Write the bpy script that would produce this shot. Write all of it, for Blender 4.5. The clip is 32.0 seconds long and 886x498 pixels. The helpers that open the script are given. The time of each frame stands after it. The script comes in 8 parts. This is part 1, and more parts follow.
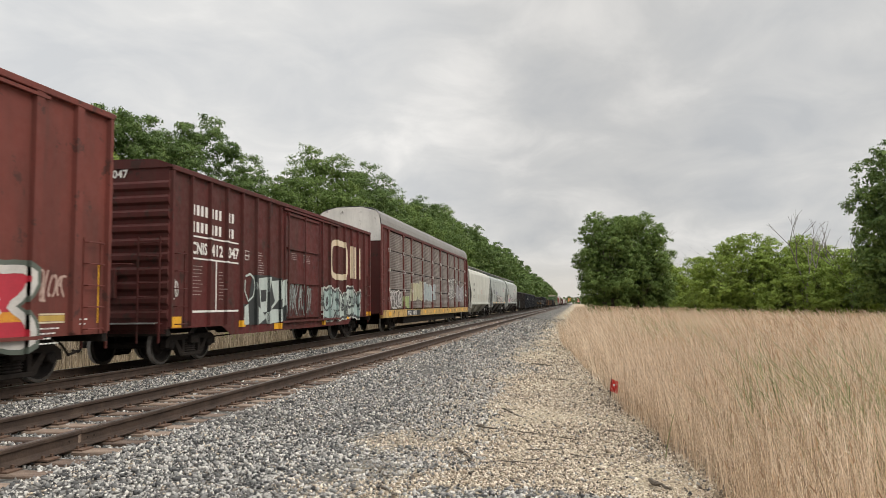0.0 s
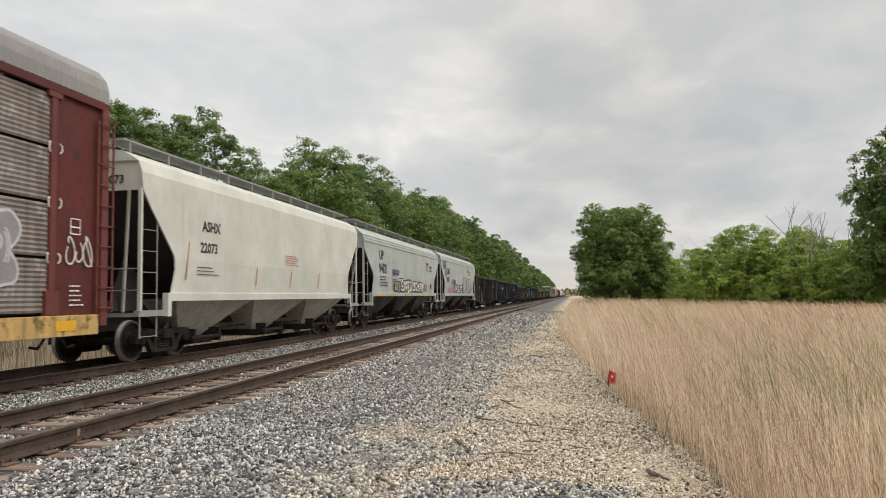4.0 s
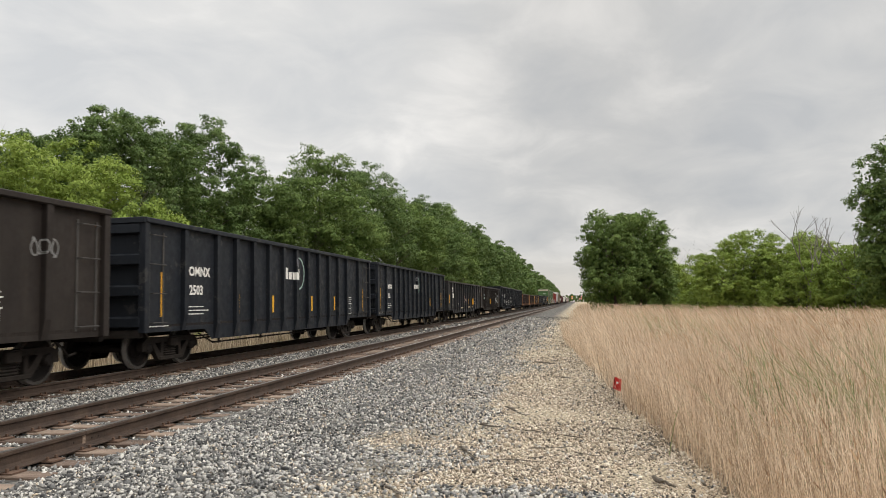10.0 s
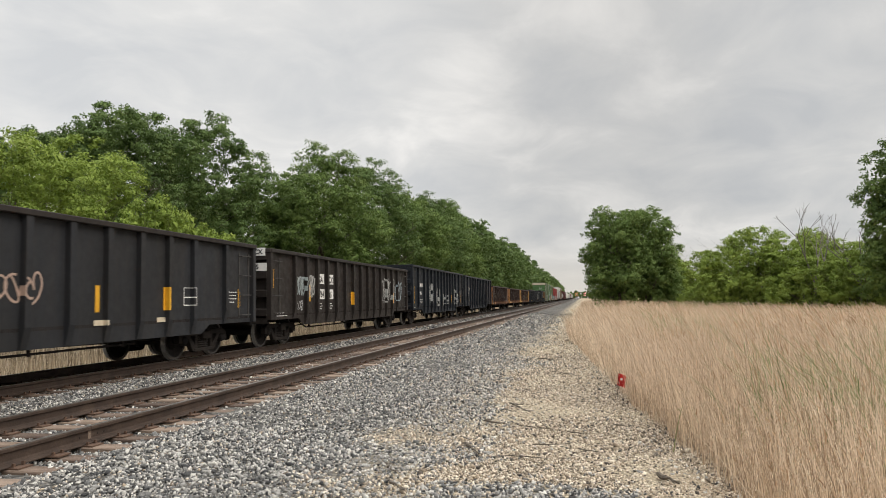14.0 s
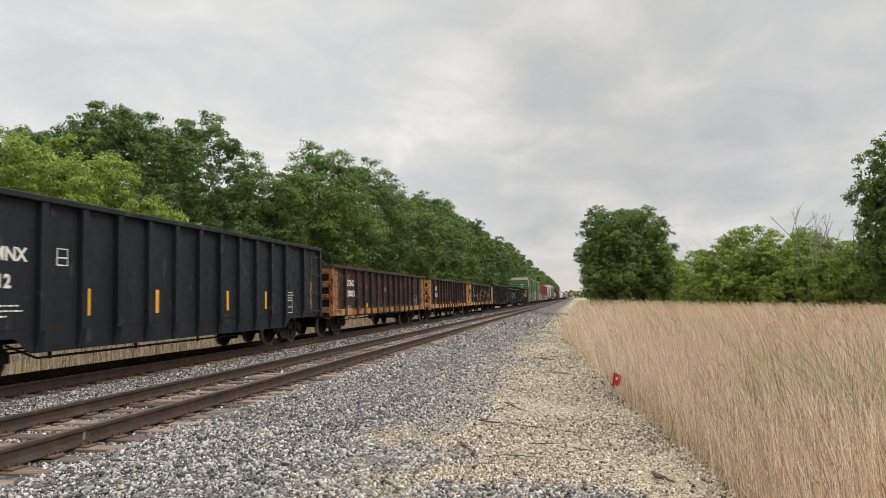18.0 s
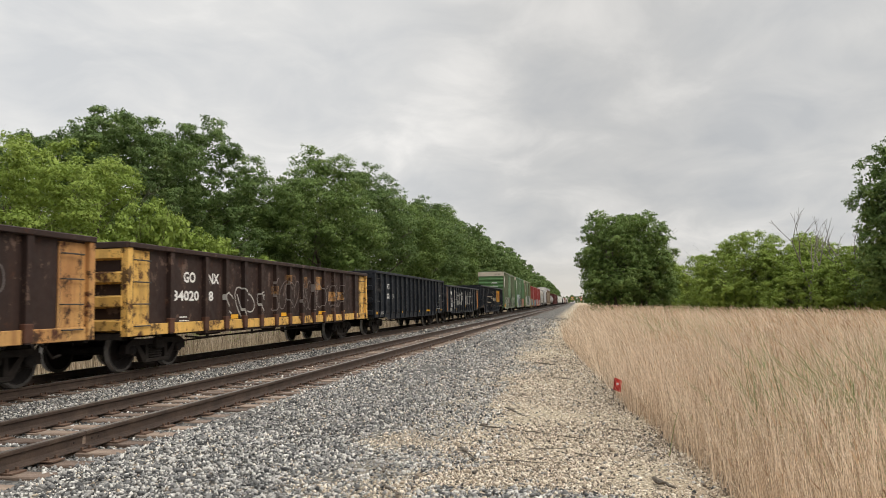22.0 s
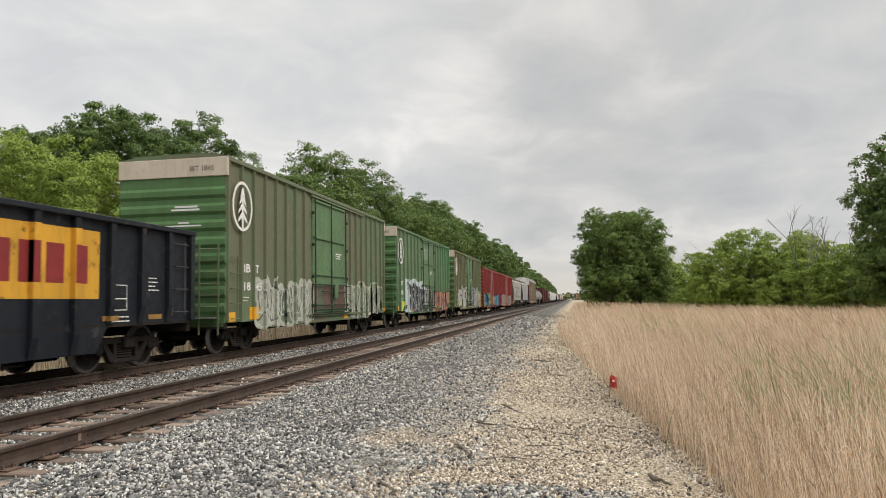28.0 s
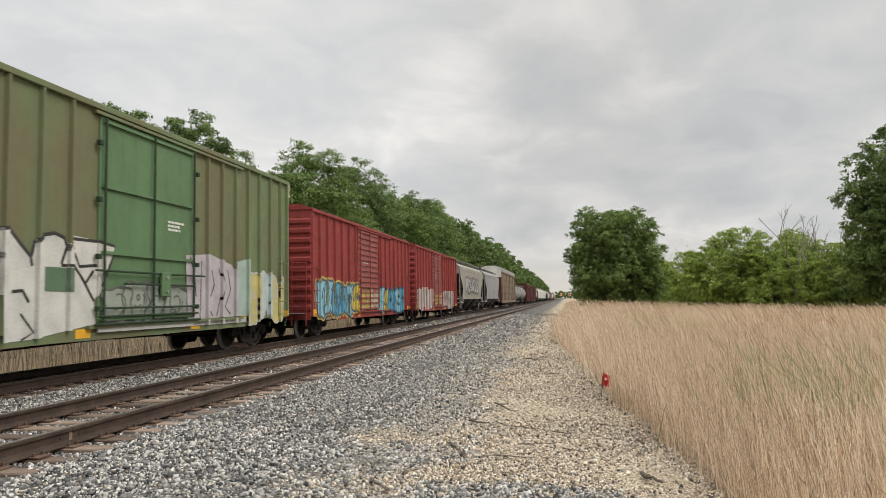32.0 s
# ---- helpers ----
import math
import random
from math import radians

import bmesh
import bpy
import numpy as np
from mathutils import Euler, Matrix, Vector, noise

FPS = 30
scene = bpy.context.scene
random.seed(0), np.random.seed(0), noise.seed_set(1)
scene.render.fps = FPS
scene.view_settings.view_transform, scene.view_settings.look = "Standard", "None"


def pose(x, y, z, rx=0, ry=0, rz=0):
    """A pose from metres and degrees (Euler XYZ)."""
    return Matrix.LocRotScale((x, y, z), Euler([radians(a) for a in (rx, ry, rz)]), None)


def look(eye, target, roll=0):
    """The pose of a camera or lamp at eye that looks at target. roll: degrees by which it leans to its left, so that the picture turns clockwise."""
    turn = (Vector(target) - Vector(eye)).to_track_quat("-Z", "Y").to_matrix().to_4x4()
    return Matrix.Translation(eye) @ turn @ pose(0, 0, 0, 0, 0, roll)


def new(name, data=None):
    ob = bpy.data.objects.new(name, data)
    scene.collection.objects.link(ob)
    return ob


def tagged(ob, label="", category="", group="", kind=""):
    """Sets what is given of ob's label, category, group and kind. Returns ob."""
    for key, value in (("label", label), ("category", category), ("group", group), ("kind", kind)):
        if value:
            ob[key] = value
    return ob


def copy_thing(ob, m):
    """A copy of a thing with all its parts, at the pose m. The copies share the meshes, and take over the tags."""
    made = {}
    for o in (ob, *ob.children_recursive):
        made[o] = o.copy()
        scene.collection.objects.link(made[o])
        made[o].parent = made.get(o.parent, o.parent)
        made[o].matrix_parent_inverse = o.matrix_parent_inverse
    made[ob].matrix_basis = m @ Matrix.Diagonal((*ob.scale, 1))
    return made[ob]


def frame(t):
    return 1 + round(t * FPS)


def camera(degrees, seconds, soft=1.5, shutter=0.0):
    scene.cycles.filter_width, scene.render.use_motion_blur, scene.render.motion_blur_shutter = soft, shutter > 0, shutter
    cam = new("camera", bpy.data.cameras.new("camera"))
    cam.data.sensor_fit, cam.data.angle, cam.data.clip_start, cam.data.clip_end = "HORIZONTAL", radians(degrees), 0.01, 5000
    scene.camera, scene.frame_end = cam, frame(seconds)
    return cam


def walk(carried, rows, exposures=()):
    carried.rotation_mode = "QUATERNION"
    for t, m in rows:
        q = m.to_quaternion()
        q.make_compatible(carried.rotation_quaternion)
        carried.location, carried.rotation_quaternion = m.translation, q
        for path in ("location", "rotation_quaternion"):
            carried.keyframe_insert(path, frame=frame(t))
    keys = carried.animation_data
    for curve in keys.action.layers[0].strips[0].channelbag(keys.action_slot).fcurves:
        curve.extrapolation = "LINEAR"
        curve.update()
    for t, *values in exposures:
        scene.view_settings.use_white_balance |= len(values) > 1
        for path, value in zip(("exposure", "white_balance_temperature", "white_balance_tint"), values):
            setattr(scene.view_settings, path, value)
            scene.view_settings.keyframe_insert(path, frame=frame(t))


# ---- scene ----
SECONDS, EYE = 32.0, 1.303
SPEED = 11.742          # the train's pace, metres a second
TRACK_FAR, TRACK_NEAR = -10.345, -6.10   # centre lines of the two tracks

# ---- camera: held by hand at one spot; seconds, degrees left of the track, up, and of lean ----
cam = camera(64.0, SECONDS, soft=0.5, shutter=0.15)
TURNS = [
    (0, 10.362, 4.512, -0.778), (0.5, 10.476, 4.486, -0.813), (1, 10.545, 4.385, -0.859), (1.5, 10.550, 4.232, -0.904),
    (2, 10.499, 4.088, -0.922), (2.5, 10.413, 3.984, -0.916), (3, 10.320, 3.926, -0.913), (3.5, 10.234, 3.895, -0.924),
    (5.5, 10.254, 3.879, -1.043), (6, 10.332, 3.949, -1.060), (6.5, 10.400, 4.038, -1.095), (7, 10.457, 4.132, -1.140),
    (7.5, 10.498, 4.207, -1.173), (8, 10.523, 4.257, -1.187), (8.5, 10.550, 4.298, -1.181), (9, 10.569, 4.340, -1.172),
    (9.5, 10.559, 4.377, -1.168), (10, 10.543, 4.419, -1.160), (10.5, 10.554, 4.474, -1.146), (11, 10.591, 4.528, -1.109),
    (11.5, 10.664, 4.572, -1.062), (12, 10.776, 4.585, -1.023), (12.5, 10.888, 4.542, -0.993), (13, 10.952, 4.435, -0.998),
    (13.5, 10.950, 4.287, -1.040), (14, 10.895, 4.132, -1.088), (14.5, 10.808, 3.991, -1.123), (16.5, 10.554, 4.053, -1.084),
    (17, 10.532, 4.100, -1.130), (17.5, 10.520, 4.115, -1.174), (18, 10.516, 4.098, -1.207), (18.5, 10.515, 4.071, -1.201),
    (19, 10.510, 4.055, -1.150), (19.5, 10.496, 4.065, -1.091), (20, 10.477, 4.107, -1.061), (20.5, 10.462, 4.181, -1.055),
    (21, 10.475, 4.284, -1.070), (21.5, 10.519, 4.399, -1.094), (22, 10.563, 4.481, -1.096), (22.5, 10.562, 4.493, -1.072),
    (23, 10.510, 4.423, -1.026), (23.5, 10.418, 4.295, -0.979), (24, 10.310, 4.154, -0.950), (24.5, 10.225, 4.041, -0.926),
    (25, 10.183, 3.976, -0.924), (25.5, 10.169, 3.947, -0.956), (27.5, 10.323, 4.161, -1.057), (28, 10.294, 4.242, -1.021),
    (28.5, 10.248, 4.277, -0.984), (29, 10.191, 4.259, -0.960), (29.5, 10.134, 4.206, -0.966), (30, 10.079, 4.151, -0.998),
    (30.5, 10.004, 4.112, -1.029), (31, 9.903, 4.095, -1.052), (31.5, 9.800, 4.097, -1.052), (32, 9.709, 4.106, -1.023),
]
walk(cam, [(t, pose(0, 0, EYE, 90 + up, 0, left) @ pose(0, 0, 0, 0, 0, lean)) for t, left, up, lean in TURNS],
     exposures=[(0, 0.0), (SECONDS, 0.0)])

# ---- light: an overcast day ----
SUN_UP, SUN_ROUND = radians(46), radians(104)
world = bpy.data.worlds.new("sky")
scene.world = world
world.use_nodes = True
wn, wl = world.node_tree.nodes, world.node_tree.links
wn.clear()


def wnode(kind, **values):
    n = wn.new(kind)
    for key, value in values.items():
        n.inputs[int(key[1:])].default_value = value
    return n


w_sky = wn.new("ShaderNodeTexSky")
w_sky.sky_type, w_sky.sun_disc, w_sky.sun_elevation, w_sky.sun_rotation = "NISHITA", False, SUN_UP, SUN_ROUND
w_bg_sky = wnode("ShaderNodeBackground", i1=0.1)
wl.new(w_sky.outputs[0], w_bg_sky.inputs[0])
w_co = wn.new("ShaderNodeTexCoord")
w_sep = wn.new("ShaderNodeSeparateXYZ")
wl.new(w_co.outputs["Generated"], w_sep.inputs[0])


def wmath(op, a, b):
    n = wn.new("ShaderNodeMath")
    n.operation = op
    for k, v in enumerate((a, b)):
        if isinstance(v, (int, float)):
            n.inputs[k].default_value = v
        else:
            wl.new(v, n.inputs[k])
    return n.outputs[0]


w_h = wmath("ADD", wmath("MAXIMUM", w_sep.outputs[2], 0.0), 0.30)
w_flat = wn.new("ShaderNodeCombineXYZ")
wl.new(wmath("DIVIDE", w_sep.outputs[0], w_h), w_flat.inputs[0])
wl.new(wmath("DIVIDE", w_sep.outputs[1], w_h), w_flat.inputs[1])
w_n1, w_n2 = wn.new("ShaderNodeTexNoise"), wn.new("ShaderNodeTexNoise")
for n, scale, detail, rough, warp in ((w_n1, 1.1, 3.0, 0.5, 0.3), (w_n2, 3.4, 7.0, 0.56, 0.5)):
    n.inputs["Scale"].default_value, n.inputs["Detail"].default_value = scale, detail
    n.inputs["Roughness"].default_value, n.inputs["Distortion"].default_value = rough, warp
    wl.new(w_flat.outputs[0], n.inputs["Vector"])
w_mix = wmath("ADD", wmath("MULTIPLY", w_n1.outputs[0], 0.58), wmath("MULTIPLY", w_n2.outputs[0], 0.42))
w_ramp = wn.new("ShaderNodeValToRGB")
wl.new(w_mix, w_ramp.inputs[0])
w_ramp.color_ramp.elements[0].position, w_ramp.color_ramp.elements[0].color = 0.38, (0.545, 0.555, 0.565, 1)
w_ramp.color_ramp.elements[1].position, w_ramp.color_ramp.elements[1].color = 0.62, (0.85, 0.83, 0.80, 1)
e = w_ramp.color_ramp.elements.new(0.5)
e.color = (0.655, 0.652, 0.642, 1)
# the cloud thins towards the horizon: a warm pale band low down
w_band = wn.new("ShaderNodeMapRange")
wl.new(w_sep.outputs[2], w_band.inputs[0])
w_band.inputs[1].default_value, w_band.inputs[2].default_value = 0.015, 0.075
w_band.inputs[3].default_value, w_band.inputs[4].default_value = 0.85, 0.0
w_warm = wn.new("ShaderNodeMixRGB")
wl.new(w_band.outputs[0], w_warm.inputs[0])
wl.new(w_ramp.outputs[0], w_warm.inputs[1])
w_warm.inputs[2].default_value = (0.76, 0.72, 0.655, 1)
# an overcast sky is brightest overhead
w_zenith = wn.new("ShaderNodeMapRange")
wl.new(w_sep.outputs[2], w_zenith.inputs[0])
w_zenith.inputs[1].default_value, w_zenith.inputs[2].default_value = 0.40, 0.95
w_zenith.inputs[3].default_value, w_zenith.inputs[4].default_value = 1.0, 2.6
w_side = wn.new("ShaderNodeMapRange")
wl.new(w_sep.outputs[0], w_side.inputs[0])
w_side.inputs[1].default_value, w_side.inputs[2].default_value = -0.65, 0.45
w_side.inputs[3].default_value, w_side.inputs[4].default_value = 1.24, 0.97
w_bank = wn.new("ShaderNodeMapRange")       # a thicker grey bank of cloud down the line
w_bank.interpolation_type = "SMOOTHSTEP"
wl.new(wmath("ABSOLUTE", wmath("SUBTRACT", w_sep.outputs[0], 0.02), 0.0), w_bank.inputs[0])
w_bank.inputs[1].default_value, w_bank.inputs[2].default_value = 0.03, 0.30
w_bank.inputs[3].default_value, w_bank.inputs[4].default_value = 0.86, 1.0
w_bg_cloud = wnode("ShaderNodeBackground", i1=1.0)
wl.new(w_warm.outputs[0], w_bg_cloud.inputs[0])
wl.new(wmath("MULTIPLY", wmath("MULTIPLY", w_zenith.outputs[0], w_side.outputs[0]), w_bank.outputs[0]), w_bg_cloud.inputs[1])
w_cover = wnode("ShaderNodeMixShader", i0=0.97)
wl.new(w_bg_sky.outputs[0], w_cover.inputs[1])
wl.new(w_bg_cloud.outputs[0], w_cover.inputs[2])
w_out = wn.new("ShaderNodeOutputWorld")
wl.new(w_cover.outputs[0], w_out.inputs[0])

sun = new("sun", bpy.data.lights.new("sun", "SUN"))
sun.data.energy, sun.data.angle, sun.data.color = 2.0, radians(32), (1.0, 0.94, 0.85)
_way = Vector((math.sin(SUN_ROUND) * math.cos(SUN_UP), math.cos(SUN_ROUND) * math.cos(SUN_UP), math.sin(SUN_UP)))
sun.matrix_world = look(_way * 100, (0, 0, 0))

# ---- materials ----
def material(name, stops, scale=8.0, rough=0.7, metal=0.0, bump=0.0, bump_scale=60.0, coords="Object", stretch=(1, 1, 1),
             island=0.0, per_object=0.0, detail=6.0, gloss=0.5):
    """A surface whose colour runs through stops [(position, colour), ...] by grain at two scales, and by the piece."""
    m = bpy.data.materials.new(name)
    m.use_nodes = True
    n, l = m.node_tree.nodes, m.node_tree.links
    bsdf = n["Principled BSDF"]
    bsdf.inputs["Roughness"].default_value, bsdf.inputs["Metallic"].default_value = rough, metal
    bsdf.inputs["Specular IOR Level"].default_value = gloss
    co = n.new("ShaderNodeTexCoord")
    mp = n.new("ShaderNodeMapping")
    mp.inputs["Scale"].default_value = stretch
    l.new(co.outputs[coords], mp.inputs[0])
    big, fine = n.new("ShaderNodeTexNoise"), n.new("ShaderNodeTexNoise")
    for t, s, d in ((big, scale, detail), (fine, scale * 9.0, 4.0)):
        t.inputs["Scale"].default_value, t.inputs["Detail"].default_value = s, d
        l.new(mp.outputs[0], t.inputs["Vector"])

    def maths(op, a, b):
        k = n.new("ShaderNodeMath")
        k.operation = op
        for i, v in enumerate((a, b)):
            if isinstance(v, (int, float)):
                k.inputs[i].default_value = v
            else:
                l.new(v, k.inputs[i])
        return k.outputs[0]

    value = maths("ADD", maths("MULTIPLY", big.outputs[0], 0.65), maths("MULTIPLY", fine.outputs[0], 0.35))
    if island:
        g = n.new("ShaderNodeNewGeometry")
        value = maths("ADD", maths("MULTIPLY", value, 1 - island), maths("MULTIPLY", g.outputs["Random Per Island"], island))
    if per_object:
        g = n.new("ShaderNodeObjectInfo")
        value = maths("ADD", maths("MULTIPLY", value, 1 - per_object), maths("MULTIPLY", g.outputs["Random"], per_object))
    ramp = n.new("ShaderNodeValToRGB")
    l.new(value, ramp.inputs[0])
    while len(ramp.color_ramp.elements) < len(stops):
        ramp.color_ramp.elements.new(0.5)
    for el, (p, c) in zip(ramp.color_ramp.elements, sorted(stops)):
        el.position, el.color = p, (*c, 1)
    l.new(ramp.outputs[0], bsdf.inputs["Base Color"])
    if bump:
        b, t = n.new("ShaderNodeBump"), n.new("ShaderNodeTexNoise")
        t.inputs["Scale"].default_value, t.inputs["Detail"].default_value = bump_scale, 5.0
        l.new(mp.outputs[0], t.inputs["Vector"])
        b.inputs["Strength"].default_value, b.inputs["Distance"].default_value = bump, 0.02
        l.new(t.outputs[0], b.inputs["Height"])
        l.new(b.outputs[0], bsdf.inputs["Normal"])
    return m


def shade(c, k):
    return tuple(min(1.0, v * k) for v in c)


def paint(name, colour, rust=0.35, dirt=0.4, rough=0.55, rust_colour=(0.09, 0.035, 0.015), fade=1.25, dirt_colour=(0.05, 0.042, 0.035), blotch=None, chips=None, sharp=None):
    """Weathered rail car paint: faded patches, dirt running down in streaks, rust spots."""
    m = bpy.data.materials.new(name)
    m.use_nodes = True
    n, l = m.node_tree.nodes, m.node_tree.links
    bsdf = n["Principled BSDF"]
    bsdf.inputs["Specular IOR Level"].default_value = 0.22
    co = n.new("ShaderNodeTexCoord")

    def grain(scale, stretch, detail, rough_=0.6):
        mp, t = n.new("ShaderNodeMapping"), n.new("ShaderNodeTexNoise")
        mp.inputs["Scale"].default_value = stretch
        l.new(co.outputs["Object"], mp.inputs[0])
        l.new(mp.outputs[0], t.inputs["Vector"])
        t.inputs["Scale"].default_value, t.inputs["Detail"].default_value, t.inputs["Roughness"].default_value = scale, detail, rough_
        return t.outputs[0]

    def span(v, a, b, c=0.0, d=1.0):
        r = n.new("ShaderNodeMapRange")
        l.new(v, r.inputs[0])
        for i, x in enumerate((a, b, c, d)):
            r.inputs[i + 1].default_value = x
        return r.outputs[0]

    def blend(f, a, b):
        k = n.new("ShaderNodeMixRGB")
        for i, v in enumerate((f, a, b)):
            if isinstance(v, tuple):
                k.inputs[i].default_value = (*v, 1)
            else:
                l.new(v, k.inputs[i])
        return k.outputs[0]

    faded = blend(span(grain(0.9, (1, 1, 1), 5), 0.35, 0.7), colour, shade(colour, fade))
    if blotch:      # broad weathered areas, panel by panel
        faded = blend(span(grain(0.5, (1, 1, 0.45), 3), 0.44, 0.60, 0, 0.85), faded, blotch)
    streak = blend(span(grain(1.0, (5, 5, 0.5), 7, 0.65), 0.46, 0.78, 0, dirt), faded, dirt_colour)
    mottle = blend(span(grain(14, (1, 1, 1), 6, 0.7), 0.45, 0.8, 0, dirt * 0.6), streak, shade(colour, 0.55))
    spots = span(grain(3.2, (1, 1, 0.8), 8, 0.72), 0.70 - 0.2 * rust, 0.70 - 0.2 * rust + sharp if sharp else 0.78 - 0.16 * rust, 0, min(1.0, 0.35 + rust))
    col = blend(spots, mottle, rust_colour)
    if chips:       # flaked spots with hard edges: their colour and the share left whole
        flake = span(grain(2.6, (1, 1, 0.7), 12, 0.74), chips[1], chips[1] + 0.02, 0, 0.85)
        col = blend(flake, col, chips[0])
    l.new(col, bsdf.inputs["Base Color"])
    l.new(span(grain(5, (1, 1, 1), 5), 0.3, 0.7, rough - 0.12, rough + 0.2), bsdf.inputs["Roughness"])
    b = n.new("ShaderNodeBump")
    b.inputs["Strength"].default_value, b.inputs["Distance"].default_value = 0.25, 0.012
    l.new(grain(2.3, (1, 1, 1), 6), b.inputs["Height"])
    l.new(b.outputs[0], bsdf.inputs["Normal"])
    return m


def foliage(name, stops, through_light=0.30, island=0.17):
    m = material(name, stops, scale=0.6, rough=0.6, island=island, gloss=0.2)
    n, l = m.node_tree.nodes, m.node_tree.links
    bsdf, tr, mix = n["Principled BSDF"], n.new("ShaderNodeBsdfTranslucent"), n.new("ShaderNodeMixShader")
    ramp = next(k for k in n if k.type == "VALTORGB")
    l.new(ramp.outputs[0], tr.inputs[0])
    mix.inputs[0].default_value = through_light
    l.new(bsdf.outputs[0], mix.inputs[1])
    l.new(tr.outputs[0], mix.inputs[2])
    l.new(mix.outputs[0], n["Material Output"].inputs[0])
    return m


def glowing(name, colour, strength):
    m = bpy.data.materials.new(name)
    m.use_nodes = True
    b = m.node_tree.nodes["Principled BSDF"]
    b.inputs["Base Color"].default_value = (*colour, 1)
    b.inputs["Emission Color"].default_value, b.inputs["Emission Strength"].default_value = (*colour, 1), strength
    return m


M_RAIL = material("rail_steel", [(0.3, (0.030, 0.020, 0.015)), (0.55, (0.062, 0.040, 0.029)), (0.75, (0.10, 0.07, 0.05))], 5, 0.75, 0.2, 0.25, 40)
M_RAILTOP = material("worn_rail_head", [(0.3, (0.22, 0.20, 0.18)), (0.7, (0.34, 0.32, 0.30))], 3, 0.35, 0.85)
M_TIE = material("weathered_tie", [(0.28, (0.075, 0.05, 0.038)), (0.5, (0.185, 0.132, 0.10)), (0.72, (0.33, 0.25, 0.19))], 2.2, 0.9, 0, 0.7, 30,
                 stretch=(0.6, 6, 6), per_object=0.35)
M_PLATE = material("rusty_plate", [(0.3, (0.06, 0.036, 0.025)), (0.7, (0.15, 0.09, 0.06))], 9, 0.85, 0.1, 0.3)
M_BALLAST = material("grey_ballast", [(0.14, (0.045, 0.046, 0.048)), (0.34, (0.145, 0.146, 0.144)), (0.56, (0.29, 0.283, 0.268)), (0.76, (0.50, 0.483, 0.45)),
                     (0.90, (0.73, 0.705, 0.655))], 14, 0.9, 0, 0.5, 90, island=0.80)
M_GRAVEL = material("yellow_gravel", [(0.14, (0.085, 0.072, 0.062)), (0.34, (0.33, 0.265, 0.195)), (0.60, (0.57, 0.475, 0.362)), (0.86, (0.84, 0.76, 0.635))],
                    14, 0.9, 0, 0.5, 90, island=0.82)
M_WOODDEAD = material("grey_dead_wood", [(0.3, (0.05, 0.04, 0.031)), (0.7, (0.19, 0.16, 0.125))], 4, 0.9, 0, 0.6, 40, stretch=(1, 1, 0.2))
M_REED = foliage("dry_reed", [(0.16, (0.275, 0.197, 0.132)), (0.34, (0.515, 0.395, 0.283)), (0.55, (0.71, 0.567, 0.418)), (0.8, (0.96, 0.83, 0.665))], 0.5, 0.66)
M_PLUME = foliage("reed_plume", [(0.2, (0.32, 0.195, 0.115)), (0.5, (0.57, 0.40, 0.255)), (0.8, (0.77, 0.60, 0.42))], 0.4, 0.6)
# the dry reed colours at about six tenths, for the strip beyond the far track
M_REEDDARK = foliage("darker_reed", [(0.16, (0.15, 0.115, 0.08)), (0.34, (0.29, 0.235, 0.165)), (0.55, (0.42, 0.345, 0.25)), (0.8, (0.60, 0.51, 0.39))], 0.4, 0.6)
M_REEDGREEN = foliage("green_reed", [(0.2, (0.16, 0.195, 0.08)), (0.8, (0.35, 0.37, 0.185))], 0.3, 0.6)
M_BARK = material("bark", [(0.3, (0.045, 0.036, 0.028)), (0.7, (0.15, 0.125, 0.10))], 4, 0.95, 0, 0.9, 14, stretch=(1, 1, 0.25))
M_BARE = material("bare_grey_bark", [(0.3, (0.13, 0.115, 0.10)), (0.7, (0.26, 0.235, 0.21))], 4, 0.95, 0, 0.5, 14)
M_LEAF_OAK = foliage("oak_leaves", [(0.28, (0.068, 0.108, 0.030)), (0.5, (0.142, 0.215, 0.056)), (0.70, (0.25, 0.325, 0.10))])
M_LEAF_DARK = foliage("dark_leaves", [(0.28, (0.058, 0.098, 0.032)), (0.5, (0.118, 0.185, 0.055)), (0.70, (0.215, 0.285, 0.095))])
M_LEAF_YOUNG = foliage("fresh_leaves", [(0.28, (0.14, 0.20, 0.036)), (0.5, (0.235, 0.32, 0.06)), (0.70, (0.35, 0.43, 0.10))])
M_STEEL = material("dark_cast_steel", [(0.3, (0.012, 0.010, 0.009)), (0.6, (0.028, 0.023, 0.020)), (0.8, (0.06, 0.046, 0.037))], 6, 0.85, 0.0, 0.3, 50, gloss=0.15)
M_WHEEL = material("wheel_steel", [(0.3, (0.009, 0.0075, 0.007)), (0.7, (0.022, 0.018, 0.016))], 6, 0.8, 0.0, 0.2, 50, gloss=0.2)
M_TREAD = material("bright_wheel_tread", [(0.3, (0.30, 0.29, 0.28)), (0.7, (0.45, 0.44, 0.42))], 6, 0.45, 0.35)
M_RIM = material("worn_wheel_rim", [(0.3, (0.034, 0.030, 0.028)), (0.7, (0.095, 0.088, 0.08))], 5, 0.5, 0.3)
M_GALV = material("galvanised_steel", [(0.3, (0.22, 0.22, 0.215)), (0.7, (0.40, 0.40, 0.39))], 4, 0.55, 0.5, 0.15)
M_WHITE = material("white_lettering", [(0.3, (0.62, 0.61, 0.58)), (0.6, (0.74, 0.73, 0.70))], 6, 0.6)
M_BLACKINK = material("black_lettering", [(0.3, (0.016, 0.016, 0.017)), (0.7, (0.032, 0.032, 0.034))], 6, 0.6)
M_CREAM = material("cream_lettering", [(0.3, (0.50, 0.42, 0.30)), (0.7, (0.66, 0.57, 0.43))], 5, 0.6)
